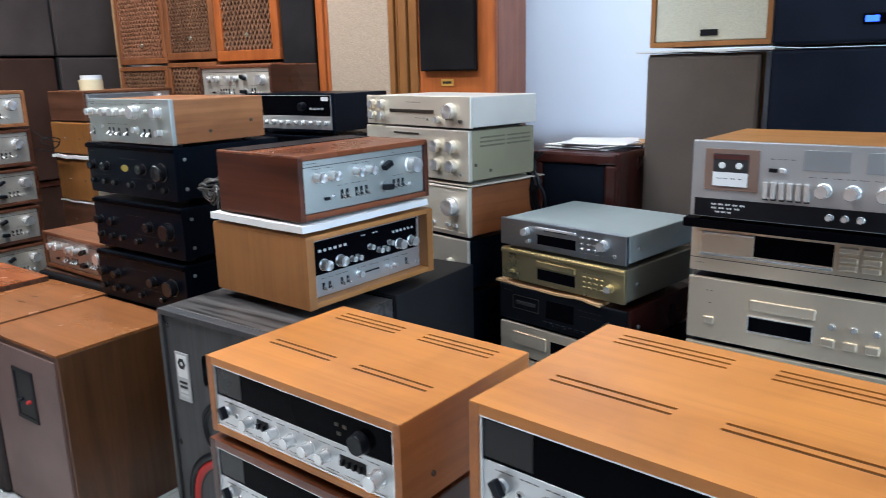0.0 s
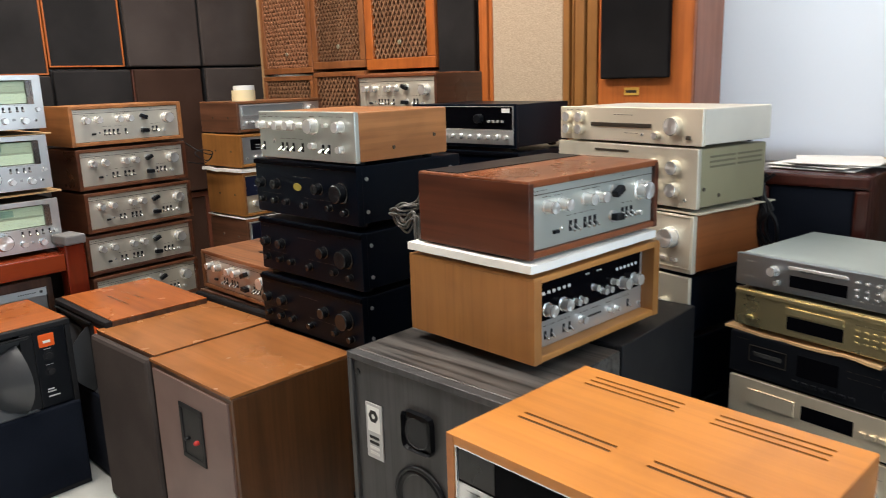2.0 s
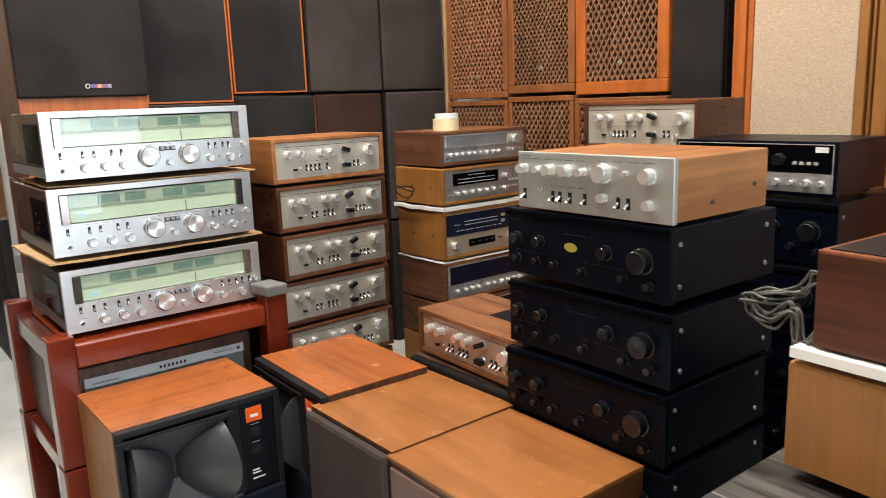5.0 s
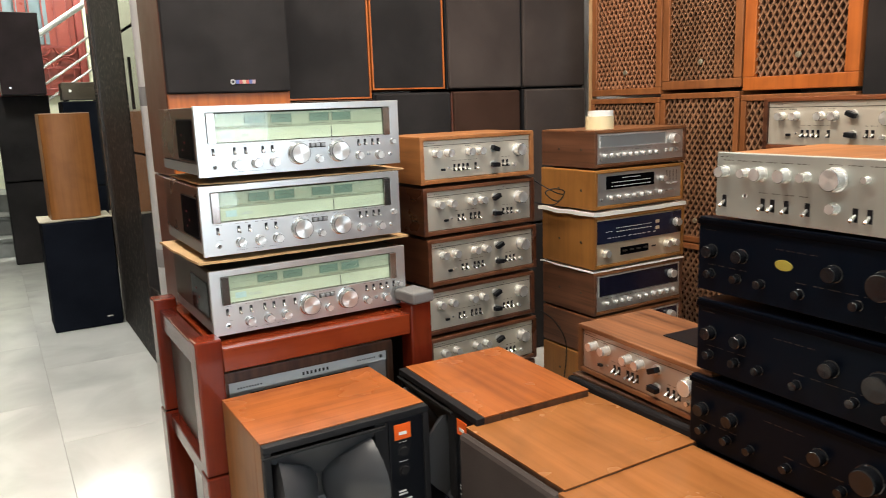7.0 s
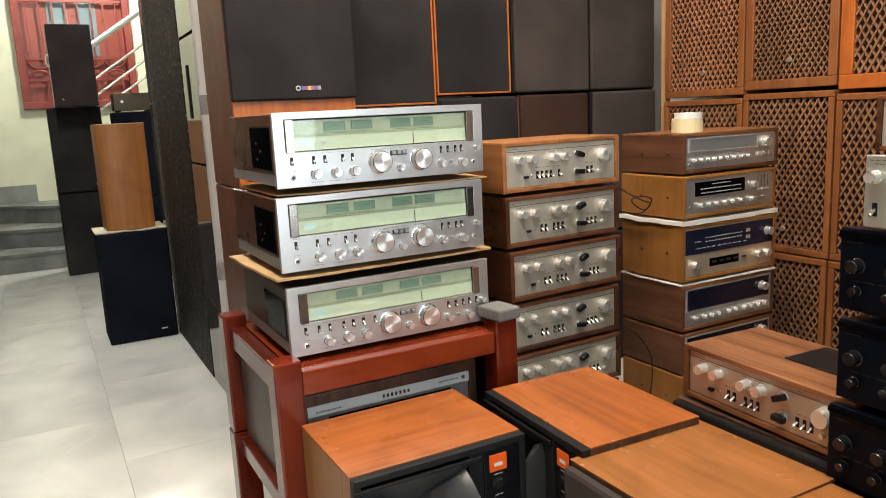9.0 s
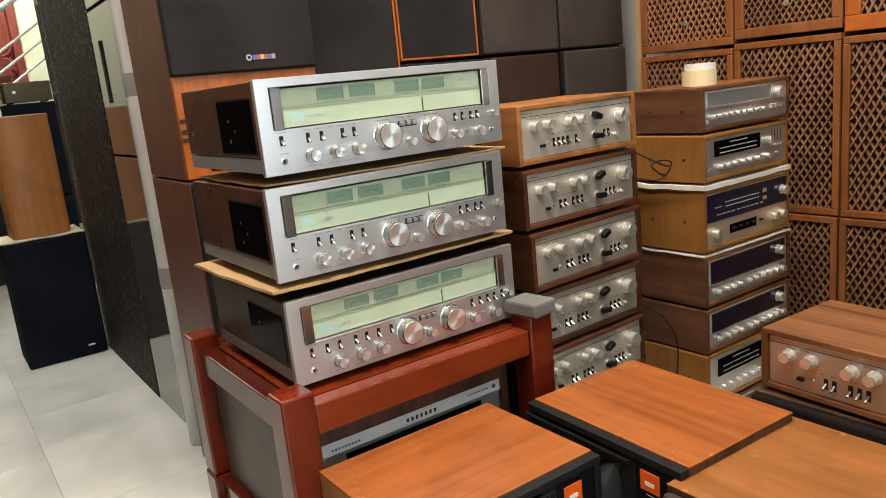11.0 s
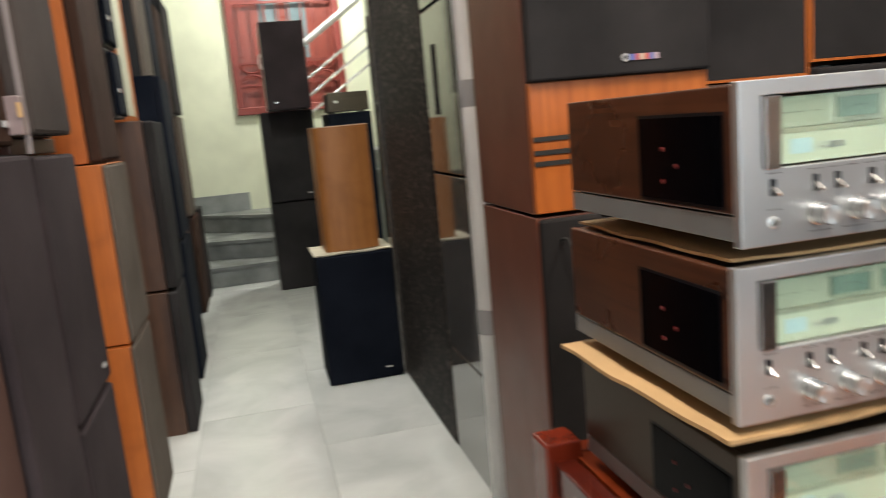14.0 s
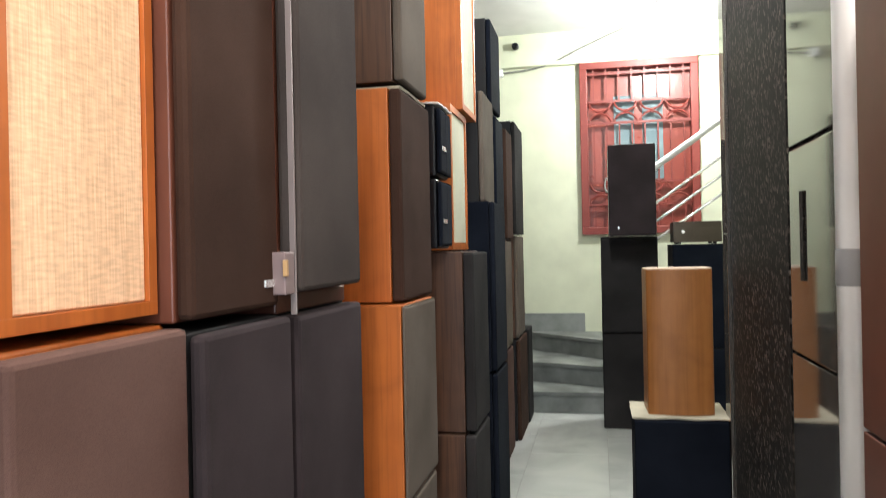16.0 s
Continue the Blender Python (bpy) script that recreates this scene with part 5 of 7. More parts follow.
tray = new("base_board", finish("base_board", bx(-0.23, 0.23, -0.012, 0.35, 0, 0.02, 0.003), GLOSSB))
tray.matrix_world = south(0.405, 2.46, 0.885, -4)
tagged(tray, "dark glossy board under the cassette deck", "board")


def wide_player(z, h, label, style):
    e, f = metal_unit("cd_player", 0.45, h, 0.36, BLACKMET, CHAMP, south(0.405, 2.5, z, -4), label, "player", "wide champagne players", 0.008, 0.014, 0.004)
    if style:
        f.plate("disc_tray", 0.05, 0.3, 0.4, 0.86, CHAMP, 0.004, 0.001)
        f.plate("display", 0.3, 0.64, 0.42, 0.86, GLOSSB, 0.001, 0.0003)
        f.plate("bright_line", 0.05, 0.64, 0.34, 0.4, STEEL, 0.004, 0.001)
        f.plate("bright_line", 0.05, 0.3, 0.8, 0.85, STEEL, 0.005, 0.001)
        f.plate("lower_groove", 0.0, 1.0, 0.26, 0.275, GUN, 0.0005, 0)
        for i in range(3):
            for v in (0.78, 0.6, 0.44):
                f.button(0.7 + 0.09 * i, v, 0.034, 0.012, CHAMP)
        f.marks([(0.08, 0.2, 0.6, 4), (0.03, 0.07, 0.16, 1)], GUN)
    else:
        f.plate("disc_tray", 0.3, 0.59, 0.6, 0.76, CHAMP, 0.005, 0.002)
        f.plate("display", 0.3, 0.58, 0.26, 0.48, GLOSSB, 0.002, 0.0005)
        f.rim("display_rim", 0.295, 0.585, 0.24, 0.5, STEEL, 0.002, 0.003)
        f.button(0.11, 0.32, 0.022, 0.016, CHAMP)
        for i in range(4):
            f.button(0.65 + 0.09 * i, 0.3, 0.026, 0.018, CHAMP)
            f.knob(0.66 + 0.09 * i, 0.55, 0.006, 0.006, STEEL)
        f.marks([(0.09, 0.13, 0.8, 2), (0.1, 0.12, 0.6, 1)], GUN)
    return e


wide_player(0.772, 0.112, "champagne disc player with long black display", True)
wide_player(0.615, 0.148, "champagne disc player with centred tray and display", False)
wide_player(0.49, 0.12, "champagne disc player lower in the stack", True)
wide_player(0.33, 0.155, "champagne disc player in the lower stack", False)
wide_player(0.17, 0.155, "champagne disc player near the floor", False)
wide_player(0.0, 0.165, "champagne disc player standing on the floor", False)


# ---------------------------------------------------------------- teak-cased receivers in front
SMOKE = paint("smoked_panel", (0.012, 0.011, 0.011), 0.25, 0.05, 20.0, 0.3, 0.0)


def slotted_receiver(m, label, case, side, slots=True, h=0.152, dark=0):
    w, d, foot, t = 0.46, 0.337, 0.008, 0.014
    e = thing("stereo_receiver", m, label, "receiver", "wooden slotted receivers")
    bands = [(0.0, 0.106, None), (0.106, 0.1118, 1), (0.1118, 0.122, None), (0.122, 0.1278, 1), (0.1278, 0.272, None), (0.272, 0.2778, 1), (0.2778, 0.288, None),
             (0.288, 0.2938, 1), (0.2938, 0.304, None), (0.304, 0.3098, 1), (0.3098, d, None)]
    bm = bmesh.new()
    for y0, y1, cut in bands:
        xs = [(-w / 2, w / 2)] if not cut or not slots else [(-w / 2, -0.188), (-0.028, 0.028), (0.188, w / 2)]
        for a, b in xs:
            add_box(bm, a, b, y0, y1, h - t, h)
    part("case_top", bm, case, e)
    if slots:
        for y0, y1, cut in bands:
            for a, b in ((-0.188, -0.028), (0.028, 0.188)) if cut else ():
                # Added black filler so the slots read as deep shade; no real part.
                part("vent_liner", bx(a, b, y0 - 0.0005, y1 + 0.0005, h - t - 0.004, h - 0.0022), INK, e)
    part("case_bottom", bx(-w / 2, w / 2, 0, d, foot, foot + t, 0.002), case, e)
    for s in (-1, 1):
        a, b = sorted((s * (w / 2 - t), s * w / 2))
        part("case_side", bx(a - (s < 0) * 0.0006, b + (s > 0) * 0.0006, -0.0004, d, foot - 0.0004, h - 0.0012, 0.0006), side, e)
    part("chassis", bx(-w / 2 + t, w / 2 - t, 0.02, d - 0.01, foot + t, h - t - 0.02), INK, e)
    x0, x1, z0, z1 = -w / 2 + t, w / 2 - t, foot + t, h - t
    zc = z0 + 0.5 * (z1 - z0)
    part("dial_glass", bx(x0 + 0.003, x1 - 0.003, 0.005, 0.0195, zc, z1 - 0.003, 0.0005), GLOSSB, e, "smoked black dial glass")
    part("faceplate", bx(x0, x1, 0.004, 0.0195, z0, zc, 0.001), SILVER, e)
    part("face_rim", frame_bm(x0, x1, z0, z1, 0.003, 0.0015, 0.008), STEEL, e)
    side_screws(e, w + 0.0012, (0.045, 0.045), (0.07, 0.27))
    f = Face(e, x0, x1, z0, zc, 0.004)
    f.pointer(0.07, 0.55, 0.7, 60)
    for u in (0.22, 0.37, 0.47, 0.57, 0.66):
        f.knob(u, 0.52, 0.0105, 0.02, STEEL)
    f.knob(0.92, 0.5, 0.0135, 0.024, STEEL)
    for u0, u1 in ((0.26, 0.33), (0.73, 0.86)):
        f.plate("switch_recess", u0, u1, 0.4, 0.72, INK, 0.0006, 0.0002)
    for u in (0.28, 0.31, 0.75, 0.78, 0.81, 0.84):
        f.button(u, 0.55, 0.006, 0.01, BLACK, 0.008)
    f.jack(0.13, 0.5)
    f.marks([(0.05, 0.95, 0.86, 11), (0.05, 0.95, 0.14, 9)], GUN)
    g = Face(e, x0, x1, zc, z1, 0.005)
    g.knob(0.84, 0.3, 0.0165, 0.016, BLACK, "tuning_knob")
    for u, v in ((0.72, 0.55), (0.76, 0.55), (0.73, 0.3)):
        g.button(u, v, 0.008, 0.006, GUN, 0.001)
    g.plate("silver_window", 0.01, 0.17, 0.08, 0.9, SMOKE, 0.0008, 0.0002)
    feet(e, w, d, foot)
    return e


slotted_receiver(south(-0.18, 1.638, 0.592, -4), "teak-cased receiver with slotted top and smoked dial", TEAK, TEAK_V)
slotted_receiver(south(-0.185, 1.632, 0.434, -4), "rosewood-cased receiver under a teak one", ROSEWOOD_X, ROSEWOOD_V_SHADED)
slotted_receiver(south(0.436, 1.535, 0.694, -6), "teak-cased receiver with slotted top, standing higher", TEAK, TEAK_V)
slotted_receiver(south(0.436, 1.54, 0.54, -6), "walnut-cased receiver under the higher teak one", WALNUT, WALNUT_V_SHADED)


# ---------------------------------------------------------------- loudspeakers
def speaker(name, w, h, d, case, m, label, grille=None, style="full", group="", border=0.018, top=None, proud=0.022, badge=None, round_=0.008, gz0=0.0, plinth=None, category="loudspeaker"):
    """A cabinet with its front at local y = 0. style: full (cloth frame over the whole front), framed (cloth set in a wooden border), bare."""
    e = thing(name, m, label, category, group)
    if style == "framed":
        bm = bmesh.new()
        add_box(bm, -w / 2, w / 2, border, d, 0, h, 0.0006)
        part("cabinet", bm, case, e)
        part("front_frame", frame_bm(-w / 2, w / 2, 0, h, border, 0.0, border, 0.0006), case, e)
        if grille:
            part("grille", bx(-w / 2 + border + 0.001, w / 2 - border - 0.001, 0.006, border, border + 0.001, h - border - 0.001, 0.003), grille, e)
    else:
        part("cabinet", bx(-w / 2, w / 2, 0, d, 0, h, 0.003), case, e)
        if grille:
            part("grille", bx(-w / 2 + 0.003, w / 2 - 0.003, -proud, -0.001, gz0 + 0.003, h - 0.003, round_), grille, e, "", False)
    if top:
        part("top_board", bx(-w / 2, w / 2, 0.0, d, h + 0.0005, h + 0.003), top, e)
    if badge:
        bu, bz, bw, bh, bm_ = badge
        part("badge", bx(bu - bw / 2, bu + bw / 2, -proud - 0.004 if style == "full" else 0.002, -proud + 0.002 if style == "full" else 0.008, bz, bz + bh, 0.0008), bm_, e, "small metal badge")
    return e


def driver(e, x, z, r, y=0.0, surround=None, cone=None, dome=True, frame_r=1.12, name="driver"):
    d = part(name, lathe([(r * frame_r, 0), (r * frame_r, 0.006), (r * 1.0, 0.008), (r * 0.99, 0.002)], 32, None, pose(x, y, z)), BLACK, e, "", True)
    part("surround", lathe([(r * 0.99, 0.003), (r * 0.93, 0.01), (r * 0.84, 0.002)], 32, None, pose(x, y, z)), surround or BLACK, d, "", True)
    part("cone", lathe([(r * 0.84, 0.002), (r * 0.5, -0.018), (r * 0.3, -0.026)], 32, None, pose(x, y, z)), cone or CONE, d, "", True)
    part("dust_cap", lathe([(r * 0.31, -0.024), (r * 0.2, -0.012), (0, -0.006)], 24, None, pose(x, y, z)), cone or CONE, d, "", True)
    return d


# black-ash three-way under the preamplifier: front open, real hollow behind the drivers
def open_baffle(e, w, h, y0, y1, holes, mat):
    """Front board with round holes, cut as rings of quads."""
    bm = bmesh.new()
    zs = sorted({0.0, h, *[z - r for x, z, r in holes], *[z + r for x, z, r in holes]})
    cells = []
    for z0, z1 in zip(zs, zs[1:]):
        inside = [(x, z, r) for x, z, r in holes if z - r < (z0 + z1) / 2 < z + r]
        xs = [-w / 2] + [v for x, z, r in sorted(inside) for v in (x - r, x + r)] + [w / 2]
        for k in range(0, len(xs), 2):
            add_box(bm, xs[k], xs[k + 1], y0, y1, z0, z1)
    for x, z, r in holes:
        n = 32
        for f_, back in ((y0, False), (y1, True)):
            inner = [bm.verts.new((x + r * 0.985 * math.cos(2 * math.pi * i / n), f_, z + r * 0.985 * math.sin(2 * math.pi * i / n))) for i in range(n)]
            outer = []
            for i in range(n):
                c, s = math.cos(2 * math.pi * i / n), math.sin(2 * math.pi * i / n)
                k = 1 / max(abs(c), abs(s))
                outer.append(bm.verts.new((x + r * k * c, f_, z + r * k * s)))
            for i in range(n):
                j = (i + 1) % n
                bm.faces.new((inner[i], outer[i], outer[j], inner[j]))
    bmesh.ops.recalc_face_normals(bm, faces=bm.faces[:])
    return part("baffle", bm, mat, e)


e = thing("loudspeaker", south(-0.692, 1.902, 0, -1), "black ash three-way loudspeaker without grille, red woofer surround", "loudspeaker")
part("cabinet", bx(-0.225, 0.225, 0.02, 0.35, 0, 0.677, 0.002), ASH, e)
part("front_edge", frame_bm(-0.225, 0.225, 0, 0.677, 0.014, -0.006, 0.02, 0.002), ASH_V, e)
part("baffle", bx(-0.211, 0.211, 0.002, 0.0199, 0.014, 0.663), ASH_V, e)
lb = part("label_plate", bx(-0.178, -0.128, -0.0015, 0.002, 0.448, 0.574, 0.0005), LABEL, e, "printed silver label with crest")
part("label_panel", bx(-0.172, -0.134, -0.0022, -0.0014, 0.51, 0.568), PAPER, lb)
part("crest", lathe([(0.006, 0), (0.015, 0), (0.015, 0.0008), (0.006, 0.0008)], 6, None, pose(-0.153, -0.0022, 0.546)), INK, lb)
for k in range(4):
    part("label_bar", bx(-0.168, -0.139, -0.0026, -0.0014, 0.458 + 0.012 * k, 0.464 + 0.012 * k), PRINT if k < 2 else INK, lb)
tw = part("tweeter_plate", bx(-0.06, 0.022, -0.006, 0.003, 0.51, 0.594, 0.014), BLACK, e)
part("tweeter_cone", lathe([(0.033, 0.007), (0.026, 0.001), (0.012, -0.004), (0.01, 0.002), (0, 0.004)], 24, None, pose(-0.02, 0, 0.55)), CONE, tw, "", True)
driver(e, -0.02, 0.4, 0.066, 0.002, BLACK, HORN, name="midrange_driver")
driver(e, -0.02, 0.185, 0.14, 0.002, REDPAINT, CONE, name="woofer")
for x, z in ((-0.2, 0.635), (-0.2, 0.325), (0.2, 0.635), (0.2, 0.325)):
    part("grille_peg", lathe([(0.007, 0), (0.007, 0.002), (0.004, 0.001), (0, 0.0005)], 12, None, pose(x, 0.002, z)), INK, e)
speaker("loudspeaker", 0.44, 0.676, 0.36, SATIN, south(-0.69, 2.275, 0), "black ash loudspeaker behind the red-coned one", CLOTH_BLACK, "full", proud=0.012)
speaker("loudspeaker", 0.44, 0.43, 0.34, ASH_V, south(-0.19, 1.64, 0), "low dark loudspeaker bearing stacked receivers", CLOTH_BLACK)
speaker("loudspeaker", 0.44, 0.535, 0.34, ASH_V, south(0.435, 1.55, 0), "dark loudspeaker bearing the higher receivers", CLOTH_BLACK)

# two walnut loudspeakers, one turned back to front
e = thing("loudspeaker", south(-1.41, 1.79, 0, -1), "walnut loudspeaker turned backwards, terminal cup showing", "loudspeaker")
part("cabinet", bx(-0.2, 0.2, 0.004, 0.37, 0, 0.521, 0.003), WALNUT_V_SHADED, e)
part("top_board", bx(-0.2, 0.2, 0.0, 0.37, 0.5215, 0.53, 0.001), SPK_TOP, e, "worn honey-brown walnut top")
part("back_board", bx(-0.185, 0.185, -0.002, 0.006, 0.015, 0.506, 0.001), paint("mauve_brown_board", (0.16, 0.1, 0.085), 0.55, 0.12), e, "plain mauve-brown back board")
tc = part("terminal_cup", frame_bm(-0.052, 0.062, 0.298, 0.452, 0.014, -0.006, -0.0015, 0.002), SATIN, e)
part("cup_floor", bx(-0.049, 0.059, -0.0028, -0.0018, 0.31, 0.44), INK, tc)
for x, mt in ((-0.015, BLACK), (0.03, REDPAINT)):
    part("binding_post", lathe([(0, 0), (0.006, 0), (0.0065, 0.006), (0.0045, 0.012), (0, 0.013)], 12, None, pose(x, -0.003, 0.36)), mt, tc)
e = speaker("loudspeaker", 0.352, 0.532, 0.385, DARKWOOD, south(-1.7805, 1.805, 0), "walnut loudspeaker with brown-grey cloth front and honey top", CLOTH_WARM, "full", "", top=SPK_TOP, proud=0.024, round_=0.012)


def horn_monitor(m, label, case):
    w, h, d = 0.415, 0.552, 0.33
    # flared horn: two curved petals round a narrow throat
    cx, cz, zb, zt = -0.062, 0.4, 0.292, 0.522
    e = thing("studio_monitor", m, label, "loudspeaker", "horn monitors")
    part("cabinet", bx(-w / 2, w / 2, 0.0645, d, 0, h - 0.002, 0.003), case, e)
    part("cabinet_rim", frame_bm(-w / 2, w / 2, 0, h - 0.002, 0.016, 0.0185, 0.064), case, e)
    part("top_board", bx(-w / 2, w / 2, 0.018, d, h - 0.0015, h + 0.002, 0.0008), SPK_TOP2, e, "orange-brown wooden top")
    part("front_edge", frame_bm(-w / 2, w / 2, 0.0, h, 0.016, -0.004, 0.018, 0.002), SATIN, e, "dark grey front edge")
    part("mouth_cheek", bx(cx + 0.124, 0.0975, -0.001, 0.06, 0.292, h - 0.017, 0.002), SATIN, e)
    part("horn_back", bx(-w / 2 + 0.016, w / 2 - 0.016, 0.06, 0.062, 0.29, h - 0.016), INK, e)
    for s in (-1, 1):
        bm = bmesh.new()
        rows = []
        for i in range(13):
            t = i / 12
            x = cx + s * (0.006 + 0.107 * t ** 1.15)
            y = 0.05 - 0.055 * math.sin(t * math.pi / 2) ** 1.3
            hh = 0.012 + 0.096 * t ** 0.55
            row = []
            for k in range(11):
                a = -1 + 2 * k / 10
                row.append(bm.verts.new((x + s * 0.01 * (1 - a * a) * t, y - 0.07 * (1 - a * a) * t ** 0.8, cz + a * hh)))
            rows.append(row)
        for r0, r1 in zip(rows, rows[1:]):
            for k in range(10):
                bm.faces.new((r0[k], r1[k], r1[k + 1], r0[k + 1]))
        r = bmesh.ops.extrude_face_region(bm, geom=bm.faces[:])
        for v in r["geom"]:
            if isinstance(v, bmesh.types.BMVert):
                v.co.y = 0.058
        bmesh.ops.recalc_face_normals(bm, faces=bm.faces[:])
        petal = part("horn_petal", bm, HORN, e, "curved grey horn flare", True)
        petal.data.set_sharp_from_angle(angle=0.7)
    for s, z in ((1, zt), (-1, zb)):
        bm = bmesh.new()
        q = [(cx - 0.15, -0.004, z), (cx + 0.15, -0.004, z), (cx + 0.01, 0.055, cz + s * 0.03), (cx - 0.01, 0.055, cz + s * 0.03)]
        vs = [bm.verts.new(v) for v in q]
        bm.faces.new(vs)
        r = bmesh.ops.extrude_face_region(bm, geom=bm.faces[:])
        bmesh.ops.translate(bm, verts=[v for v in r["geom"] if isinstance(v, bmesh.types.BMVert)], vec=(0, 0, s * 0.006))
        bmesh.ops.recalc_face_normals(bm, faces=bm.faces[:])
        part("horn_wall", bm, HORN, e)
    part("horn_strip", bx(cx - 0.15, cx + 0.15, -0.008, 0.0, zt + 0.001, zt + 0.007, 0.001), SATIN, e)
    ctl = part("control_panel", bx(0.098, w / 2 - 0.017, -0.002, 0.06, 0.292, h - 0.017, 0.002), BLACK, e)
    bd = part("badge", bx(0.112, 0.157, -0.0035, -0.0015, 0.482, 0.522, 0.001), BADGE_O, ctl, "bright orange square badge")
    part("badge_mark", bx(0.124, 0.145, -0.0042, -0.003, 0.494, 0.502), PAPER, bd)
    for z in (0.452, 0.402):
        part("level_dial", lathe([(0.016, 0), (0.016, 0.0012), (0.011, 0.0016), (0.01, 0.006), (0, 0.006)], 18, None, pose(0.135, -0.002, z)), SATIN, ctl)
        part("dial_print", bx(0.124, 0.146, -0.0026, -0.0018, z + 0.022, z + 0.0232), PRINT, ctl)
    for z, x1 in ((0.345, 0.138), (0.337, 0.142), (0.322, 0.153)):
        part("print_bar", bx(0.118, x1, -0.0026, -0.0018, z, z + 0.0042), PRINT, ctl)
    part("grille", bx(-w / 2 + 0.003, w / 2 - 0.003, -0.014, 0.017, 0.017, 0.288, 0.006), CLOTH_NAVY, e, "blue-black woofer grille cloth")
    return e


SPK_TOP2 = wood("orange_walnut_top", (0.25, 0.072, 0.02), (0.37, 0.113, 0.031), "x", 0.22, 0.55)
horn_monitor(east(-2.09, 1.572, 0), "horn studio monitor with orange badge, standing on the floor", OAK_V)
horn_monitor(south(-2.15, 1.838, 0, -2), "horn studio monitor with orange badge beside another", DARKWOOD)
speaker("loudspeaker", 0.46, 0.558, 0.32, DARKWOOD, south(-1.81, 2.2, 0), "dark loudspeaker under a walnut amplifier", CLOTH_BLACK)


# ---------------------------------------------------------------- west row of dark loudspeakers
e = thing("loudspeaker", east(-3.43, 1.738, 1.042), "large loudspeaker with charcoal cloth, orange lower panel and coloured badge", "loudspeaker")
part("cabinet", bx(-0.23, 0.23, 0.012, 0.4, 0, 0.86, 0.003), BROWN_V, e)
part("lower_panel", bx(-0.228, 0.228, -0.006, 0.0115, 0.002, 0.3, 0.002), ORANGE, e, "orange wooden lower front panel")
for z in (0.112, 0.137, 0.168):
    part("port_slot", bx(-0.226, -0.115, -0.008, -0.005, z, z + 0.011), INK, e)
part("grille", bx(-0.229, 0.229, -0.022, 0.0115, 0.302, 0.858, 0.006), CLOTH_GREY, e)
bd = part("badge", lathe([(0.005, 0), (0.0095, 0), (0.0095, 0.003), (0.005, 0.003)], 20, None, pose(0.006, -0.022, 0.34)), LABEL, e, "round silver emblem beside coloured bars")
for k, c in enumerate(((0.1, 0.14, 0.42), (0.45, 0.1, 0.12), (0.5, 0.42, 0.3), (0.5, 0.1, 0.08), (0.12, 0.16, 0.4), (0.4, 0.3, 0.34))):
    part("badge_bar", bx(0.018 + 0.0122 * k, 0.0295 + 0.0122 * k, -0.0245, -0.0215, 0.333, 0.347), paint("badge_colour_%d" % k, c, 0.4), bd)
e = speaker("loudspeaker", 0.46, 1.035, 0.4, BROWN_V, east(-3.43, 1.738, 0), "brown tall loudspeaker with dark cloth front under another", CLOTH_GREY, "full")

ROW = [  # y0, y1, x of front, z0, z1, case, cloth, style, border
    (2.022, 2.403, -3.6, 1.31, 2.2, ORANGE, CLOTH_GREY, "framed", 0.007),
    (2.411, 2.78, -3.6, 1.345, 2.2, ORANGE, CLOTH_GREY, "framed", 0.007),
    (2.79, 3.207, -3.6, 1.34, 2.15, SATIN, CLOTH_WARM, "full", 0.01),
    (3.216, 3.612, -3.6, 1.34, 2.2, SATIN, CLOTH_WARM, "full", 0.01),
    (1.99, 2.39, -3.56, 0.68, 1.305, DARKWOOD, CLOTH_GREY, "full", 0.01),
    (2.41, 2.8, -3.6, 0.68, 1.33, SATIN, CLOTH_GREY, "full", 0.01),
    (2.812, 3.198, -3.6, 0.66, 1.332, BROWN_V, CLOTH_BROWN, "full", 0.03),
    (3.21, 3.6, -3.58, 0.67, 1.335, SATIN, CLOTH_WARM, "full", 0.01),
    (1.99, 2.39, -3.56, 0.0, 0.675, DARKWOOD, CLOTH_GREY, "full", 0.01),
    (2.4, 2.77, -3.58, 0.0, 0.675, SATIN, CLOTH_BLACK, "full", 0.01),
    (2.785, 3.19, -3.6, 0.0, 0.655, BROWN_V, CLOTH_BROWN, "framed", 0.03),
    (3.21, 3.6, -3.58, 0.0, 0.665, SATIN, CLOTH_GREY, "full", 0.01)]
for y0, y1, x, z0, z1, case, g, style, bd in ROW:
    speaker("loudspeaker", y1 - y0, z1 - z0, 0.36, case, east(x, (y0 + y1) / 2, z0), "%s loudspeaker with %s cloth front in a stacked wall row" % (
        {"orange_veneer": "thin orange-edged", "satin_black_board": "black boxed", "dark_walnut": "dark walnut", "brown_veneer": "brown framed"}[case.name], "brown" if g is CLOTH_BROWN else "brown-grey" if g is CLOTH_WARM else "charcoal"), g, style, "stacked dark loudspeakers", bd)


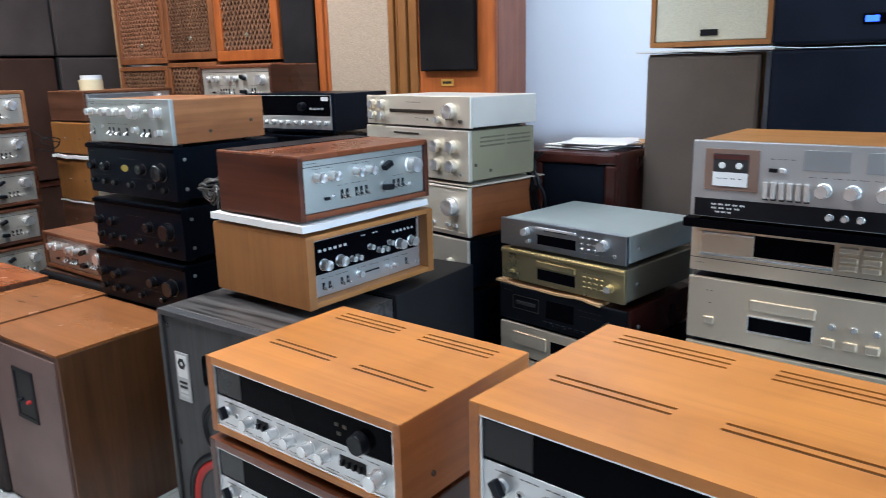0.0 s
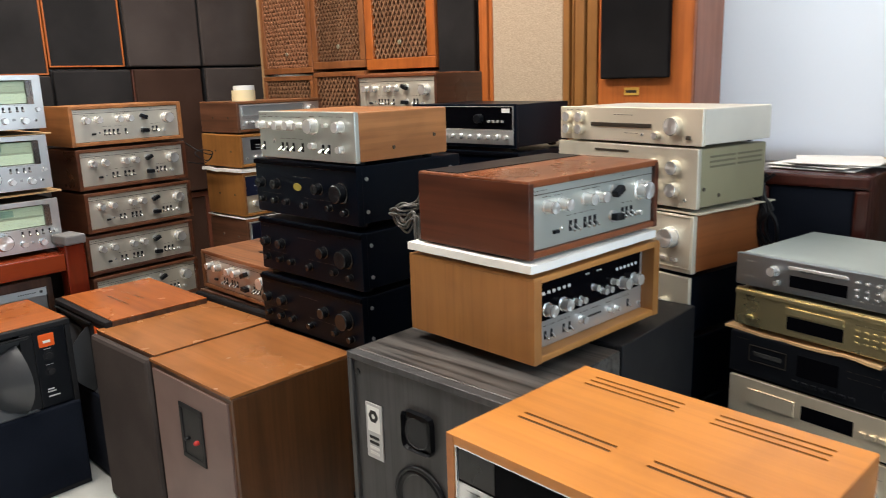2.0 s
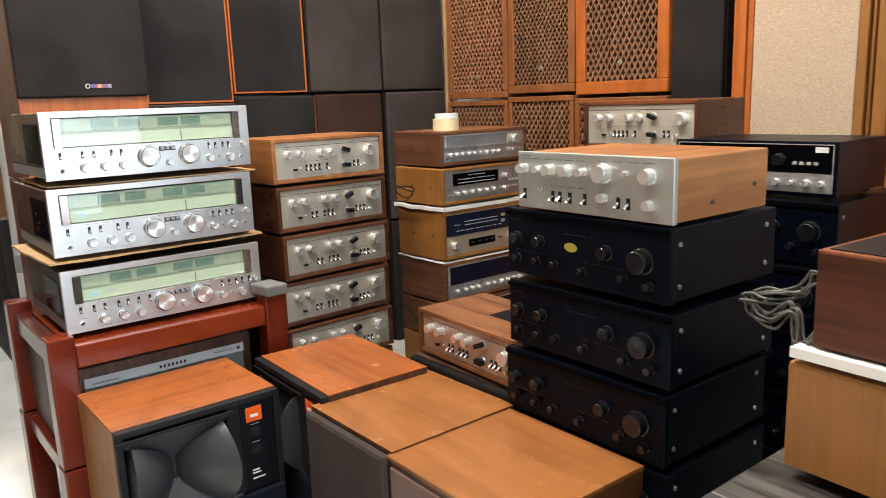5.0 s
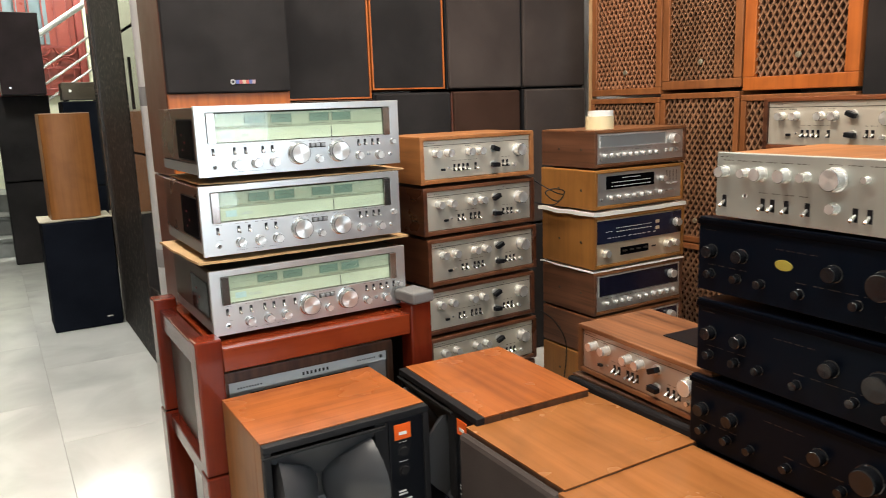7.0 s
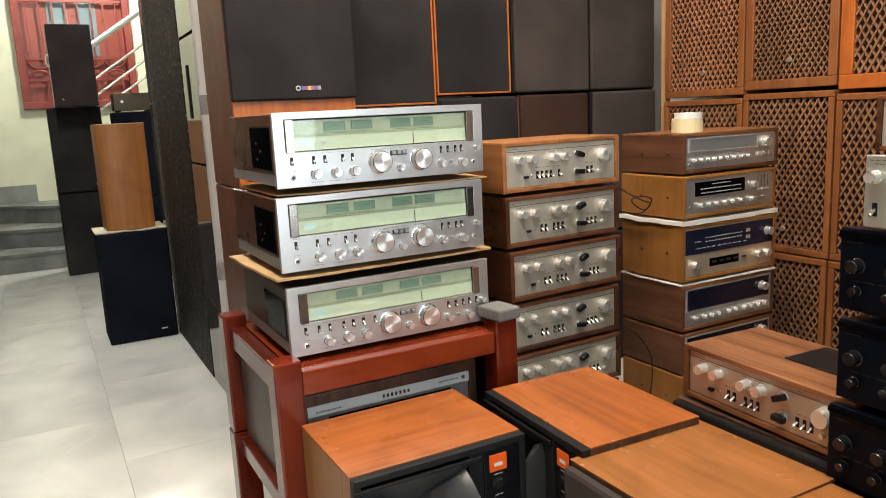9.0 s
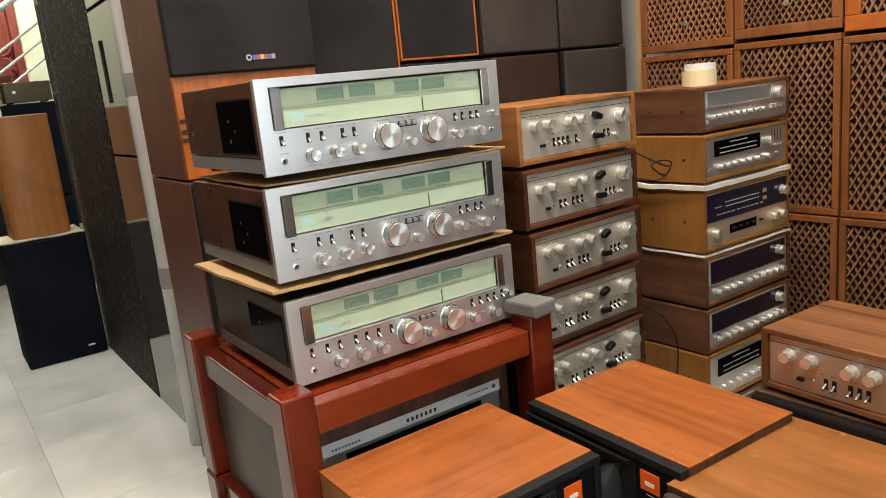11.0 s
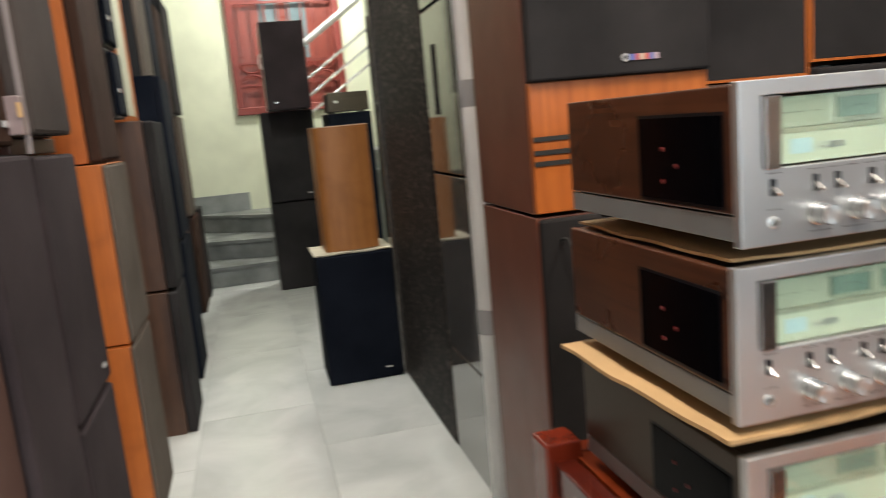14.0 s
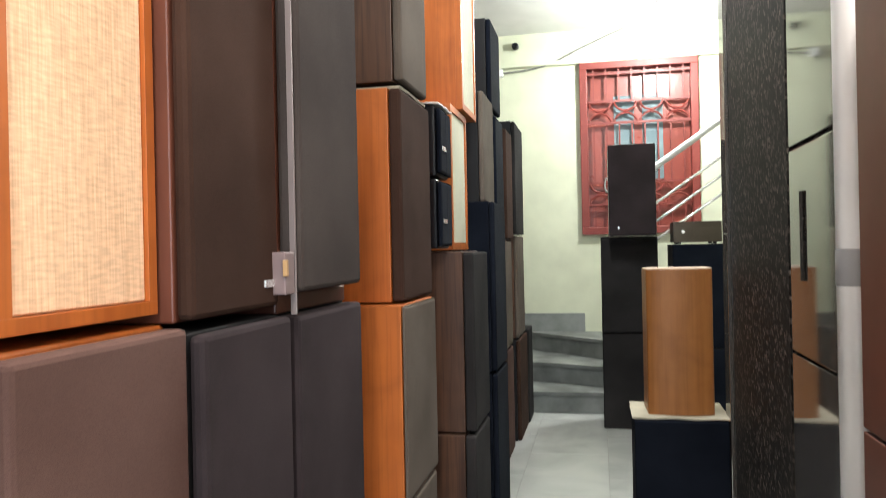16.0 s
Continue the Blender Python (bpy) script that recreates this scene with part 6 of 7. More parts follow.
# ---------------------------------------------------------------- north row with wooden lattice fronts
def lattice(w, h, pitch, slope, t, y0, y1):
    """Crossing slanted laths clipped to a rectangle standing on z = 0."""
    bm = bmesh.new()
    for s in (-1, 1):
        dx, dz = s * 1.0, slope
        ln = math.hypot(dx, dz)
        nx, nz = -dz / ln, dx / ln
        reach = (w + h) * 1.2
        k = int(reach / pitch)
        for i in range(-k, k + 1):
            ox, oz = nx * i * pitch, h / 2 + nz * i * pitch
            t0, t1 = -reach, reach
            for o, dd, lo, hi in ((ox, dx / ln, -w / 2, w / 2), (oz, dz / ln, 0, h)):
                a, b = (lo - o) / dd, (hi - o) / dd
                t0, t1 = max(t0, min(a, b)), min(t1, max(a, b))
            if t1 - t0 < 0.01:
                continue
            p0, p1 = Vector((ox + dx / ln * t0, 0, oz + dz / ln * t0)), Vector((ox + dx / ln * t1, 0, oz + dz / ln * t1))
            off = Vector((nx, 0, nz)) * t / 2
            ya, yb = (y0, y1) if s > 0 else (y0 + 0.003, y1 - 0.001)
            vs = []
            for p in (p0, p1):
                for q in (off, -off):
                    for y in (ya, yb):
                        v = p + q
                        vs.append(bm.verts.new((min(max(v.x, -w / 2), w / 2), y, min(max(v.z, 0), h))))
            for f in ((0, 1, 3, 2), (4, 6, 7, 5), (0, 4, 5, 1), (2, 3, 7, 6), (0, 2, 6, 4), (1, 5, 7, 3)):
                bm.faces.new([vs[j] for j in f])
    bmesh.ops.recalc_face_normals(bm, faces=bm.faces[:])
    return bm


LATH = wood("lattice_lath", (0.27, 0.118, 0.058), (0.42, 0.195, 0.105), "z", 0.4, 0.5)
LATH_D = wood("dark_lattice_lath", (0.19, 0.092, 0.047), (0.31, 0.16, 0.088), "z", 0.45, 0.5)
CASE_L = wood("lattice_case", (0.19, 0.066, 0.022), (0.3, 0.11, 0.038), "z", 0.38, 0.6)


def lattice_speaker(x0, x1, z0, z1, y, case, lath, label, pitch, slope, t, border=0.035):
    w, h = x1 - x0, z1 - z0
    e = thing("loudspeaker", south((x0 + x1) / 2, y, z0), label, "loudspeaker", "lattice-front loudspeakers")
    part("cabinet", bx(-w / 2, w / 2, 0.02, 0.38, 0, h, 0.002), case, e)
    part("front_frame", frame_bm(-w / 2, w / 2, 0, h, border, -0.004, 0.02, 0.003), case, e)
    part("cloth", bx(-w / 2 + border, w / 2 - border, 0.016, 0.0199, border, h - border), CLOTH_BROWN, e)
    o = part("lattice", lattice(w - 2 * border, h - 2 * border, pitch, slope, t, 0.002, 0.014), lath, e, "crossed wooden lattice grille")
    o.location = (0, 0, border)
    part("emblem", lathe([(0, 0), (0.012, 0), (0.01, 0.004), (0, 0.005)], 12, None, pose(0, 0.001, border + 0.07)), GOLDC, e)
    return e


for x0, x1, zs, case, lath, what, pitch, slope, t, bd in (
        (-3.335, -2.905, ((0.0, 0.64), (0.645, 1.272), (1.285, 2.1)), CASE_L, LATH, "brown", 0.0225, 1.6, 0.0072, 0.03),
        (-2.897, -2.5, ((0.0, 0.66), (0.665, 1.285), (1.3, 2.1)), CASE_L, LATH_D, "brown", 0.02, 1.5, 0.006, 0.036),
        (-2.492, -2.042, ((0.0, 0.66), (0.665, 1.27), (1.285, 2.1)), ORANGE, LATH_D, "orange", 0.024, 1.7, 0.0085, 0.05)):
    for i, (z0, z1) in enumerate(zs):
        big = i < 2
        lattice_speaker(x0, x1, z0, z1, 3.43 + 0.006 * i, CASE_L if big else case, lath if not big else LATH_D, "%s wooden loudspeaker with diamond lattice front in a stacked row" % (what if not big else "brown"),
                        0.0235 if big else pitch, slope, 0.0085 if big else t, 0.024 if big else bd)
speaker("loudspeaker", 0.215, 2.1, 0.3, SATIN, south(-1.93, 3.47, 0), "tall narrow charcoal loudspeaker between wooden ones", CLOTH_GREY, "full")
e = thing("loudspeaker", south(-1.515, 3.385, 0), "tall wooden loudspeaker with moulded edges and beige tweed front", "loudspeaker")
part("cabinet", bx(-0.24, 0.31, 0.03, 0.36, 0, 2.1, 0.003), ORANGE, e)
for x0, x1, y in ((-0.24, -0.215, 0.006), (-0.213, -0.19, -0.006), (-0.188, -0.168, 0.004)):
    part("moulding", bx(x0, x1, y, 0.0295, 0, 2.1, 0.004), ORANGE, e)
for x0, x1, y in ((0.168, 0.195, 0.0), (0.202, 0.212, 0.008), (0.222, 0.262, -0.004), (0.268, 0.31, 0.006)):
    part("moulding", bx(x0, x1, y, 0.0295, 0, 2.1, 0.004), OAK_V, e)
part("grille", bx(-0.166, 0.166, 0.004, 0.0295, 0.02, 2.08, 0.004), CLOTH_BEIGE, e, "beige tweed grille cloth")
e = thing("loudspeaker", south(-1.025, 3.4, 0), "tall orange-brown loudspeaker with black front grille and brass nameplate", "loudspeaker")
part("cabinet", bx(-0.18, 0.18, 0.022, 0.245, 0, 2.1, 0.004), MAUVE_V, e)
part("front_board", bx(-0.18, 0.18, 0.0, 0.0215, 0, 2.1, 0.005), ORANGE, e)
part("grille", bx(-0.154, 0.105, -0.03, -0.001, 1.216, 2.06, 0.006), CLOTH_BLACK, e, "black cloth grille")
part("nameplate", bx(-0.07, -0.012, -0.004, -0.0005, 1.157, 1.184, 0.001), BRASS, e, "small brass nameplate")
part("nameplate_bar", bx(-0.062, -0.02, -0.0048, -0.0035, 1.166, 1.175), GUN, e)
speaker("loudspeaker", 0.42, 1.098, 0.24, SATIN, south(-1.83, 2.99, 0), "black loudspeaker carrying an amplifier", CLOTH_BLACK)

bt = new("wood_batten", finish("wood_batten", bx(-0.026, 0.0, 0.0, 0.03, 0, 2.1, 0.002), wood("pale_pine", (0.42, 0.25, 0.12), (0.55, 0.35, 0.18), "z", 0.5, 0.5)))
bt.matrix_world = south(-3.34, 3.445, 0)
tagged(bt, "pale tan wooden batten standing beside lattice loudspeakers", "batten")

# ---------------------------------------------------------------- by the window
e = thing("loudspeaker", south(-0.24, 3.0, 0), "dark mahogany loudspeaker with rounded edges and black cloth", "loudspeaker")
part("cabinet", bx(-0.235, 0.045, 0.03, 0.4, 0, 0.965, 0.012), MAHOG, e)
part("front_frame", frame_bm(-0.235, 0.045, 0, 0.965, 0.035, 0.0, 0.0295, 0.008), MAHOG, e)
part("grille", bx(-0.199, 0.009, 0.008, 0.0295, 0.036, 0.929, 0.004), CLOTH_NAVY, e)
rnd = random.Random(4)
for k in range(9):
    o = sheet("paper_sheet", south(-0.335 + rnd.uniform(-0.03, 0.03), 3.2 + rnd.uniform(-0.06, 0.06), 0.9665 + 0.0022 * k, rnd.uniform(-25, 25)), 0.22, 0.17, 0.0015, PAPER if k != 5 else CARD, "loose %s sheet piled on a loudspeaker" % ("white paper" if k != 5 else "brown card"), "paper", 0.0015)
e = speaker("loudspeaker", 0.34, 1.252, 0.36, OAK_V, south(-0.005, 3.2, 0), "tall loudspeaker with taupe cloth front and oak sides", CLOTH_TAUPE, "full", proud=0.03, round_=0.012)
sheet("foam_sheet", south(-0.005, 3.36, 1.256), 0.4, 0.4, 0.006, WHITE, "white packing sheet between two loudspeakers", "foam", 0.0025)
e = speaker("loudspeaker", 0.35, 0.64, 0.34, OAK_V, south(0.0, 3.2, 1.272), "oak-framed loudspeaker with cream cloth front", CLOTH_CREAM, "framed", border=0.014, badge=(0.0, 0.03, 0.05, 0.018, BLACK))
for z0, z1 in ((0.0, 1.255), (1.262, 1.9)):
    e = speaker("loudspeaker", 0.56, z1 - z0, 0.42, SATIN, south(0.495, 3.02, z0), "large black loudspeaker with dull black cloth", CLOTH_NAVY, "full", "black pair of big loudspeakers", proud=0.01)
    if z0:
        part("indicator_strip", bx(-0.075, 0.02, -0.013, -0.009, 0.045, 0.07, 0.001), GLOSSB, e)
        part("indicator_lamp", bx(-0.07, -0.04, -0.0145, -0.0125, 0.05, 0.065, 0.0008), BLUELED, e, "small glowing blue indicator")
speaker("loudspeaker", 0.56, 1.9, 0.42, SATIN, south(1.08, 3.05, 0), "large black loudspeaker beside another", CLOTH_NAVY)

# ---------------------------------------------------------------- cables
def cable(label, paths, r, mat):
    e = thing("cable", pose(0, 0, 0), label, "cable")
    for p in paths:
        part("strand", tube(smooth_curve(p), r, 7), mat, e, "", True)
    return e


FOAM2 = paint("grey_lead", (0.085, 0.085, 0.08), 0.4)
rc = random.Random(9)
loops = []
def near(v, spread=0.013):
    return v + rc.uniform(-spread, spread)


for k in range(6):
    drop = 0.008 * (k % 4)
    loops.append([(-0.828, near(2.085), near(0.985)), (-0.85, near(2.09), near(1.0)), (near(-0.875, 0.008), near(2.1), near(0.97, 0.008)), (near(-0.92), near(2.1), near(0.955)),
                  (near(-0.965, 0.014), near(2.11), near(0.94)), (near(-0.96, 0.014), near(2.115), 0.928 - drop), (near(-0.915), near(2.1), 0.925 - drop), (near(-0.88, 0.008), near(2.09), near(0.945, 0.008)), (near(-0.865), near(2.08), 0.9 - drop), (-0.83, near(2.07), 0.905 + drop)])
cable("grey coiled mains lead hanging behind the walnut amplifier", loops, 0.0024, FOAM2)
cable("bundled black leads hanging behind champagne amplifiers", [[(-0.42 + rc.uniform(-0.02, 0.02), 2.93, 0.97), (-0.44 + rc.uniform(-0.03, 0.03), 2.92, 0.93), (-0.41 + rc.uniform(-0.02, 0.02), 2.9, 0.88), (-0.4 + rc.uniform(-0.03, 0.03), 2.9, 0.83), (-0.39 + rc.uniform(-0.02, 0.02), 2.92, 0.7), (-0.4, 2.95, 0.3)] for k in range(6)], 0.005, BLACK)
cable("thin black lead curled beside wooden receivers", [[(-2.66, 2.53, 1.02), (-2.58, 2.535, 0.99), (-2.55, 2.57, 0.965), (-2.55, 2.6, 0.955), (-2.56, 2.59, 0.935), (-2.55, 2.55, 0.945), (-2.56, 2.53, 0.97), (-2.55, 2.56, 0.98), (-2.55, 2.605, 0.965), (-2.56, 2.57, 0.925), (-2.62, 2.53, 0.93)], [(-2.6, 2.53, 0.55), (-2.57, 2.58, 0.5), (-2.56, 2.62, 0.4), (-2.57, 2.6, 0.2), (-2.6, 2.58, 0.005)]], 0.0022, SATIN)
cable("black lead drooping behind the silver receivers", [[(-3.409, 1.56, 0.98), (-3.35, 1.55, 0.99), (-3.32, 1.56, 0.95), (-3.34, 1.6, 0.88), (-3.38, 1.62, 0.86)]], 0.0035, INK)

# ---------------------------------------------------------------- corridor: stacked loudspeakers along the south wall
e = thing("loudspeaker", north(-3.065, 0.41, 0), "large loudspeaker with faded brown cloth and walnut sides", "loudspeaker", "corridor loudspeakers")
part("cabinet", bx(-0.17, 0.2, 0.045, 0.42, 0, 1.3, 0.004), ORANGE, e)
part("grille", bx(-0.168, 0.172, -0.012, 0.03, 0.02, 1.297, 0.008), CLOTH_MAUVE, e, "faded mauve-brown grille cloth")
part("grille_back", bx(-0.16, 0.165, 0.031, 0.0445, 0.03, 1.2), BLACK, e)
e = speaker("loudspeaker", 0.3, 0.85, 0.36, ORANGE, north(-3.09, 0.372, 1.318, 0), "orange-framed loudspeaker with straw-coloured cloth front", CLOTH_STRAW, "framed", "corridor loudspeakers", 0.02)
speaker("loudspeaker", 0.4, 1.18, 0.4, ORANGE, north(-2.64, 0.33, 0), "loudspeaker with faded salmon-brown cloth at the row's near end", CLOTH_MAUVE, "full", "corridor loudspeakers", proud=0.03)
speaker("loudspeaker", 0.4, 0.9, 0.4, ORANGE, north(-2.64, 0.33, 1.19), "wooden loudspeaker with taupe cloth at the row's near end", CLOTH_TAUPE, "framed", "corridor loudspeakers", 0.02)
SOUTH = [  # x near, x far, y of front, z0, z1, case, cloth, style, proud
    (-3.245, -3.575, 0.412, 0.0, 1.288, SATIN, CLOTH_PLUM, "full", 0.03),
    (-3.25, -3.57, 0.39, 1.302, 2.25, BROWN_V, CLOTH_BROWN, "full", 0.03),
    (-3.6, -4.005, 0.39, 0.66, 1.284, SATIN, CLOTH_PLUM, "full", 0.05),
    (-3.6, -4.005, 0.39, 0.0, 0.65, SATIN, CLOTH_PLUM, "full", 0.05),
    (-3.6, -3.975, 0.4, 1.325, 2.02, BROWN_V, CLOTH_WARM, "full", 0.05),
    (-4.4, -4.83, 0.43, 0.645, 1.238, ORANGE, CLOTH_TAUPE, "full", 0.014),
    (-4.38, -4.8, 0.43, 0.0, 0.64, ORANGE, CLOTH_TAUPE, "full", 0.014),
    (-4.46, -4.87, 0.385, 1.243, 1.905, ORANGE, CLOTH_BROWN, "full", 0.04),
    (-4.47, -4.82, 0.4, 1.925, 2.6, DARKWOOD, CLOTH_TAUPE, "full", 0.03),
    (-5.22, -5.62, 0.47, 0.66, 1.392, DARKWOOD, CLOTH_GREY, "full", 0.045),
    (-5.2, -5.6, 0.47, 0.0, 0.652, DARKWOOD, CLOTH_GREY, "full", 0.045),
    (-5.5, -5.9, 0.38, 1.4, 2.05, ORANGE, CLOTH_CREAM, "framed", 0.0),
    (-5.7, -6.1, 0.4, 2.06, 2.75, ORANGE, CLOTH_CREAM, "framed", 0.0),
    (-5.98, -6.42, 0.47, 0.78, 1.64, CLOTH_NAVY, CLOTH_NAVY, "full", 0.03),
    (-5.98, -6.42, 0.47, 0.0, 0.77, CLOTH_NAVY, CLOTH_NAVY, "full", 0.03),
    (-6.2, -6.6, 0.39, 1.65, 2.25, SATIN, CLOTH_TAUPE, "full", 0.03),
    (-6.55, -6.95, 0.39, 2.22, 2.74, SATIN, CLOTH_NAVY, "full", 0.03),
    (-6.65, -7.0, 0.4, 0.0, 0.74, DARKWOOD, CLOTH_BROWN, "full", 0.03),
    (-6.65, -7.0, 0.4, 0.745, 1.5, WALNUT_V_SHADED, CLOTH_TAUPE, "full", 0.03),
    (-6.7, -7.05, 0.39, 1.51, 2.2, SATIN, CLOTH_NAVY, "full", 0.03),
    (-7.15, -7.5, 0.38, 0.0, 0.72, BROWN_V, CLOTH_MAUVE, "full", 0.03),
    (-7.15, -7.5, 0.38, 0.73, 1.45, ORANGE, CLOTH_TAUPE, "full", 0.03),
    (-7.2, -7.55, 0.39, 1.46, 2.2, SATIN, CLOTH_BROWN, "full", 0.03),
    (-7.65, -8.2, 0.4, 1.5, 2.32, SATIN, CLOTH_GREY, "full", 0.03),
    (-7.7, -8.15, 0.4, 0.74, 1.49, DARKWOOD, CLOTH_TAUPE, "full", 0.03),
    (-7.65, -8.2, 0.41, 0.0, 0.73, SATIN, CLOTH_BROWN, "full", 0.03),
    (-8.22, -8.55, 0.42, 0.0, 0.75, SATIN, CLOTH_GREY, "full", 0.03)]
BADGED = {(-3.25, 1.302): (0.11, 0.04, 0.045, 0.014, STEEL), (-3.6, 0.66): (0.12, 0.05, 0.03, 0.012, STEEL)}
for x0, x1, y, z0, z1, case, g, style, pr in SOUTH:
    what = {"satin_black_board": "black boxed", "brown_veneer": "brown veneered", "orange_veneer": "orange-brown wooden", "dark_walnut": "dark walnut", "blue_black_cloth": "blue-black", "walnut_upright_shaded": "walnut"}[case.name]
    hue = {"plum_grille_cloth": "plum-grey", "grey_grille_cloth": "charcoal", "brown_grey_grille_cloth": "brown-grey", "brown_grille_cloth": "brown", "taupe_grille_cloth": "taupe", "cream_grille_cloth": "cream", "blue_black_cloth": "blue-black", "faded_brown_grille_cloth": "mauve-brown"}[g.name]
    speaker("loudspeaker", x0 - x1 - 0.004, z1 - z0, 0.44, case, north((x0 + x1) / 2, y, z0), "%s loudspeaker with %s cloth, stacked along the corridor" % (what, hue), g, style, "corridor loudspeakers", 0.03, None, pr, BADGED.get((x0, z0)), 0.01)
wd = new("wood_spacer", finish("wood_spacer", bx(-0.2, 0.2, 0.0, 0.4, 0, 0.038, 0.004), BROWN_V))
wd.matrix_world = north(-3.79, 0.4, 1.285)
tagged(wd, "brown wooden board between two loudspeakers", "board")
STRIP = metal("dull_pink_grey_strip", (0.24, 0.2, 0.195), 0.5, "z", 0.05, 0.3)
mt = thing("metal_strip", north(-3.585, 0.43, 1.286), "bright metal strip standing between loudspeakers", "strip")
part("strip", bx(-0.003, 0.003, -0.016, -0.004, 0.0, 0.9, 0.001), STRIP, mt)
part("strip_block", bx(-0.05, -0.008, -0.016, 0.02, 0.04, 0.12, 0.003), paint("mauve_plastic", (0.22, 0.16, 0.16), 0.5), mt)
part("tag", bx(-0.055, -0.045, -0.02, -0.012, 0.075, 0.105, 0.001), CARD, mt)
for z in (1.405, 1.69):
    e = thing("small_loudspeaker", north(-5.2, 0.4, z), "small black two-part satellite loudspeaker with pale badge", "loudspeaker", "satellite loudspeakers")
    part("cabinet", bx(-0.12, 0.12, 0.0, 0.2, 0, 0.275, 0.01), BLACK, e)
    part("grille", bx(-0.115, 0.0, -0.02, -0.001, 0.01, 0.265, 0.012), CLOTH_NAVY, e)
    part("grille", bx(0.004, 0.115, -0.016, -0.001, 0.01, 0.265, 0.012), CLOTH_NAVY, e)
    part("badge", bx(-0.09, -0.02, -0.023, -0.019, 0.1, 0.118, 0.001), STEEL, e)
sheet("foam_sheet", north(-5.2, 0.3, 1.968), 0.26, 0.24, 0.006, WHITE, "grey white sheet on satellite loudspeakers", "foam", 0.006)
sheet("foam_sheet", north(-4.66, 0.22, 1.907), 0.34, 0.4, 0.008, FRAYED, "grey-beige packing sheet under an upper loudspeaker", "foam", 0.003)

HONEY = wood("honey_veneer", (0.28, 0.105, 0.025), (0.38, 0.15, 0.04), "z", 0.4, 0.4)
# corridor: free-standing things at the column and by the stairs
e = thing("loudspeaker", east(-5.51, 1.335, 0), "blue-black floor loudspeaker with cloth front", "loudspeaker")
part("cabinet", bx(-0.19, 0.19, 0.0, 0.33, 0, 0.665, 0.003), CLOTH_NAVY, e)
part("grille", bx(-0.19, 0.19, -0.012, -0.001, 0.004, 0.662, 0.005), CLOTH_NAVY, e)
part("badge", bx(0.1, 0.135, -0.016, -0.011, 0.055, 0.063, 0.001), STEEL, e)
sheet("cardboard_sheet", east(-5.68, 1.335, 0.668), 0.4, 0.34, 0.006, FRAYED, "grubby beige sheet on the floor loudspeaker", "cardboard", 0.004)
e = thing("loudspeaker", east(-5.56, 1.345, 0.676, 2), "slim honey-brown loudspeaker with rounded front, standing on another", "loudspeaker")
bm = bmesh.new()
prof = [(-0.137, 0.22), (-0.137, 0.03)] + [(-0.137 * math.cos(a), 0.03 - 0.03 * math.sin(a)) for a in (math.pi * k / 16 for k in range(1, 16))] + [(0.137, 0.03), (0.137, 0.22)]
f = bm.faces.new([bm.verts.new((x, y, 0)) for x, y in prof])
r = bmesh.ops.extrude_face_region(bm, geom=[f])
bmesh.ops.translate(bm, verts=[v for v in r["geom"] if isinstance(v, bmesh.types.BMVert)], vec=(0, 0, 0.62))
bmesh.ops.recalc_face_normals(bm, faces=bm.faces[:])
part("cabinet", bm, HONEY, e)
part("top_board", bx(-0.135, 0.135, 0.02, 0.218, 0.6205, 0.625), paint("bare_board", (0.55, 0.42, 0.32), 0.8), e)
for i, (x, y, z, w, h) in enumerate(((-8.12, 1.235, 0.0, 0.42, 0.735), (-8.1, 1.235, 0.738, 0.42, 0.73), (-7.85, 1.255, 1.472, 0.335, 0.665))):
    e = speaker("loudspeaker", w, h, 0.36, SATIN if i < 2 else HORN, east(x, y, z), "black loudspeaker in a stack of three by the stairs", CLOTH_GREY if i < 2 else CLOTH_PLUM, "full", "stack by the stairs", proud=0.012, badge=(0.12 if i < 2 else -0.1, 0.05, 0.04 if i < 2 else 0.014, 0.014, STEEL))
    if i == 2:
        part("cable_coil", tube([(-0.175 + 0.015 * math.cos(a), 0.05 + 0.004 * k, 0.38 + 0.05 * math.sin(a)) for k, a in enumerate(2 * math.pi * j / 12 for j in range(26))], 0.006, 6), WHITE, e)
for i, (z, h) in enumerate(((0.0, 0.7), (0.702, 0.7))):
    speaker("loudspeaker", 0.33, h, 0.36, SATIN, east(-7.5, 1.66, z), "black loudspeaker beside the stair stack", CLOTH_NAVY, "full", "", proud=0.012)
e, f = metal_unit("video_player", 0.31, 0.15, 0.3, GUN, GUN, east(-7.5, 1.66, 1.404), "grey metal unit on a black loudspeaker", "player")
f.knob(0.2, 0.5, 0.012, 0.012, STEEL)
f.plate("panel", 0.4, 0.9, 0.3, 0.7, GUN, 0.001)

# ---------------------------------------------------------------- daylight openings
w3 = thing("window_3", pose(0.825, 3.86, 0.95), "wide window behind a sheer white curtain", "window", kind="structure")
part("window_frame", frame_bm(-1.775, 1.775, 0, 2.05, 0.05, 0.1, 0.16), WALLW, w3)
part("mullion", bx(-0.025, 0.025, 0.1, 0.16, 0.05, 2.0), WALLW, w3)
CURTAIN, cn, cl, cb = material("sheer_white_cloth", 0.9)
cb.inputs["Base Color"].default_value = (0.8, 0.84, 0.85, 1)
tl = cn.new("ShaderNodeBsdfTranslucent")
tl.inputs[0].default_value = (0.85, 0.87, 0.92, 1)
mxs = cn.new("ShaderNodeMixShader")
mxs.inputs[0].default_value = 0.55
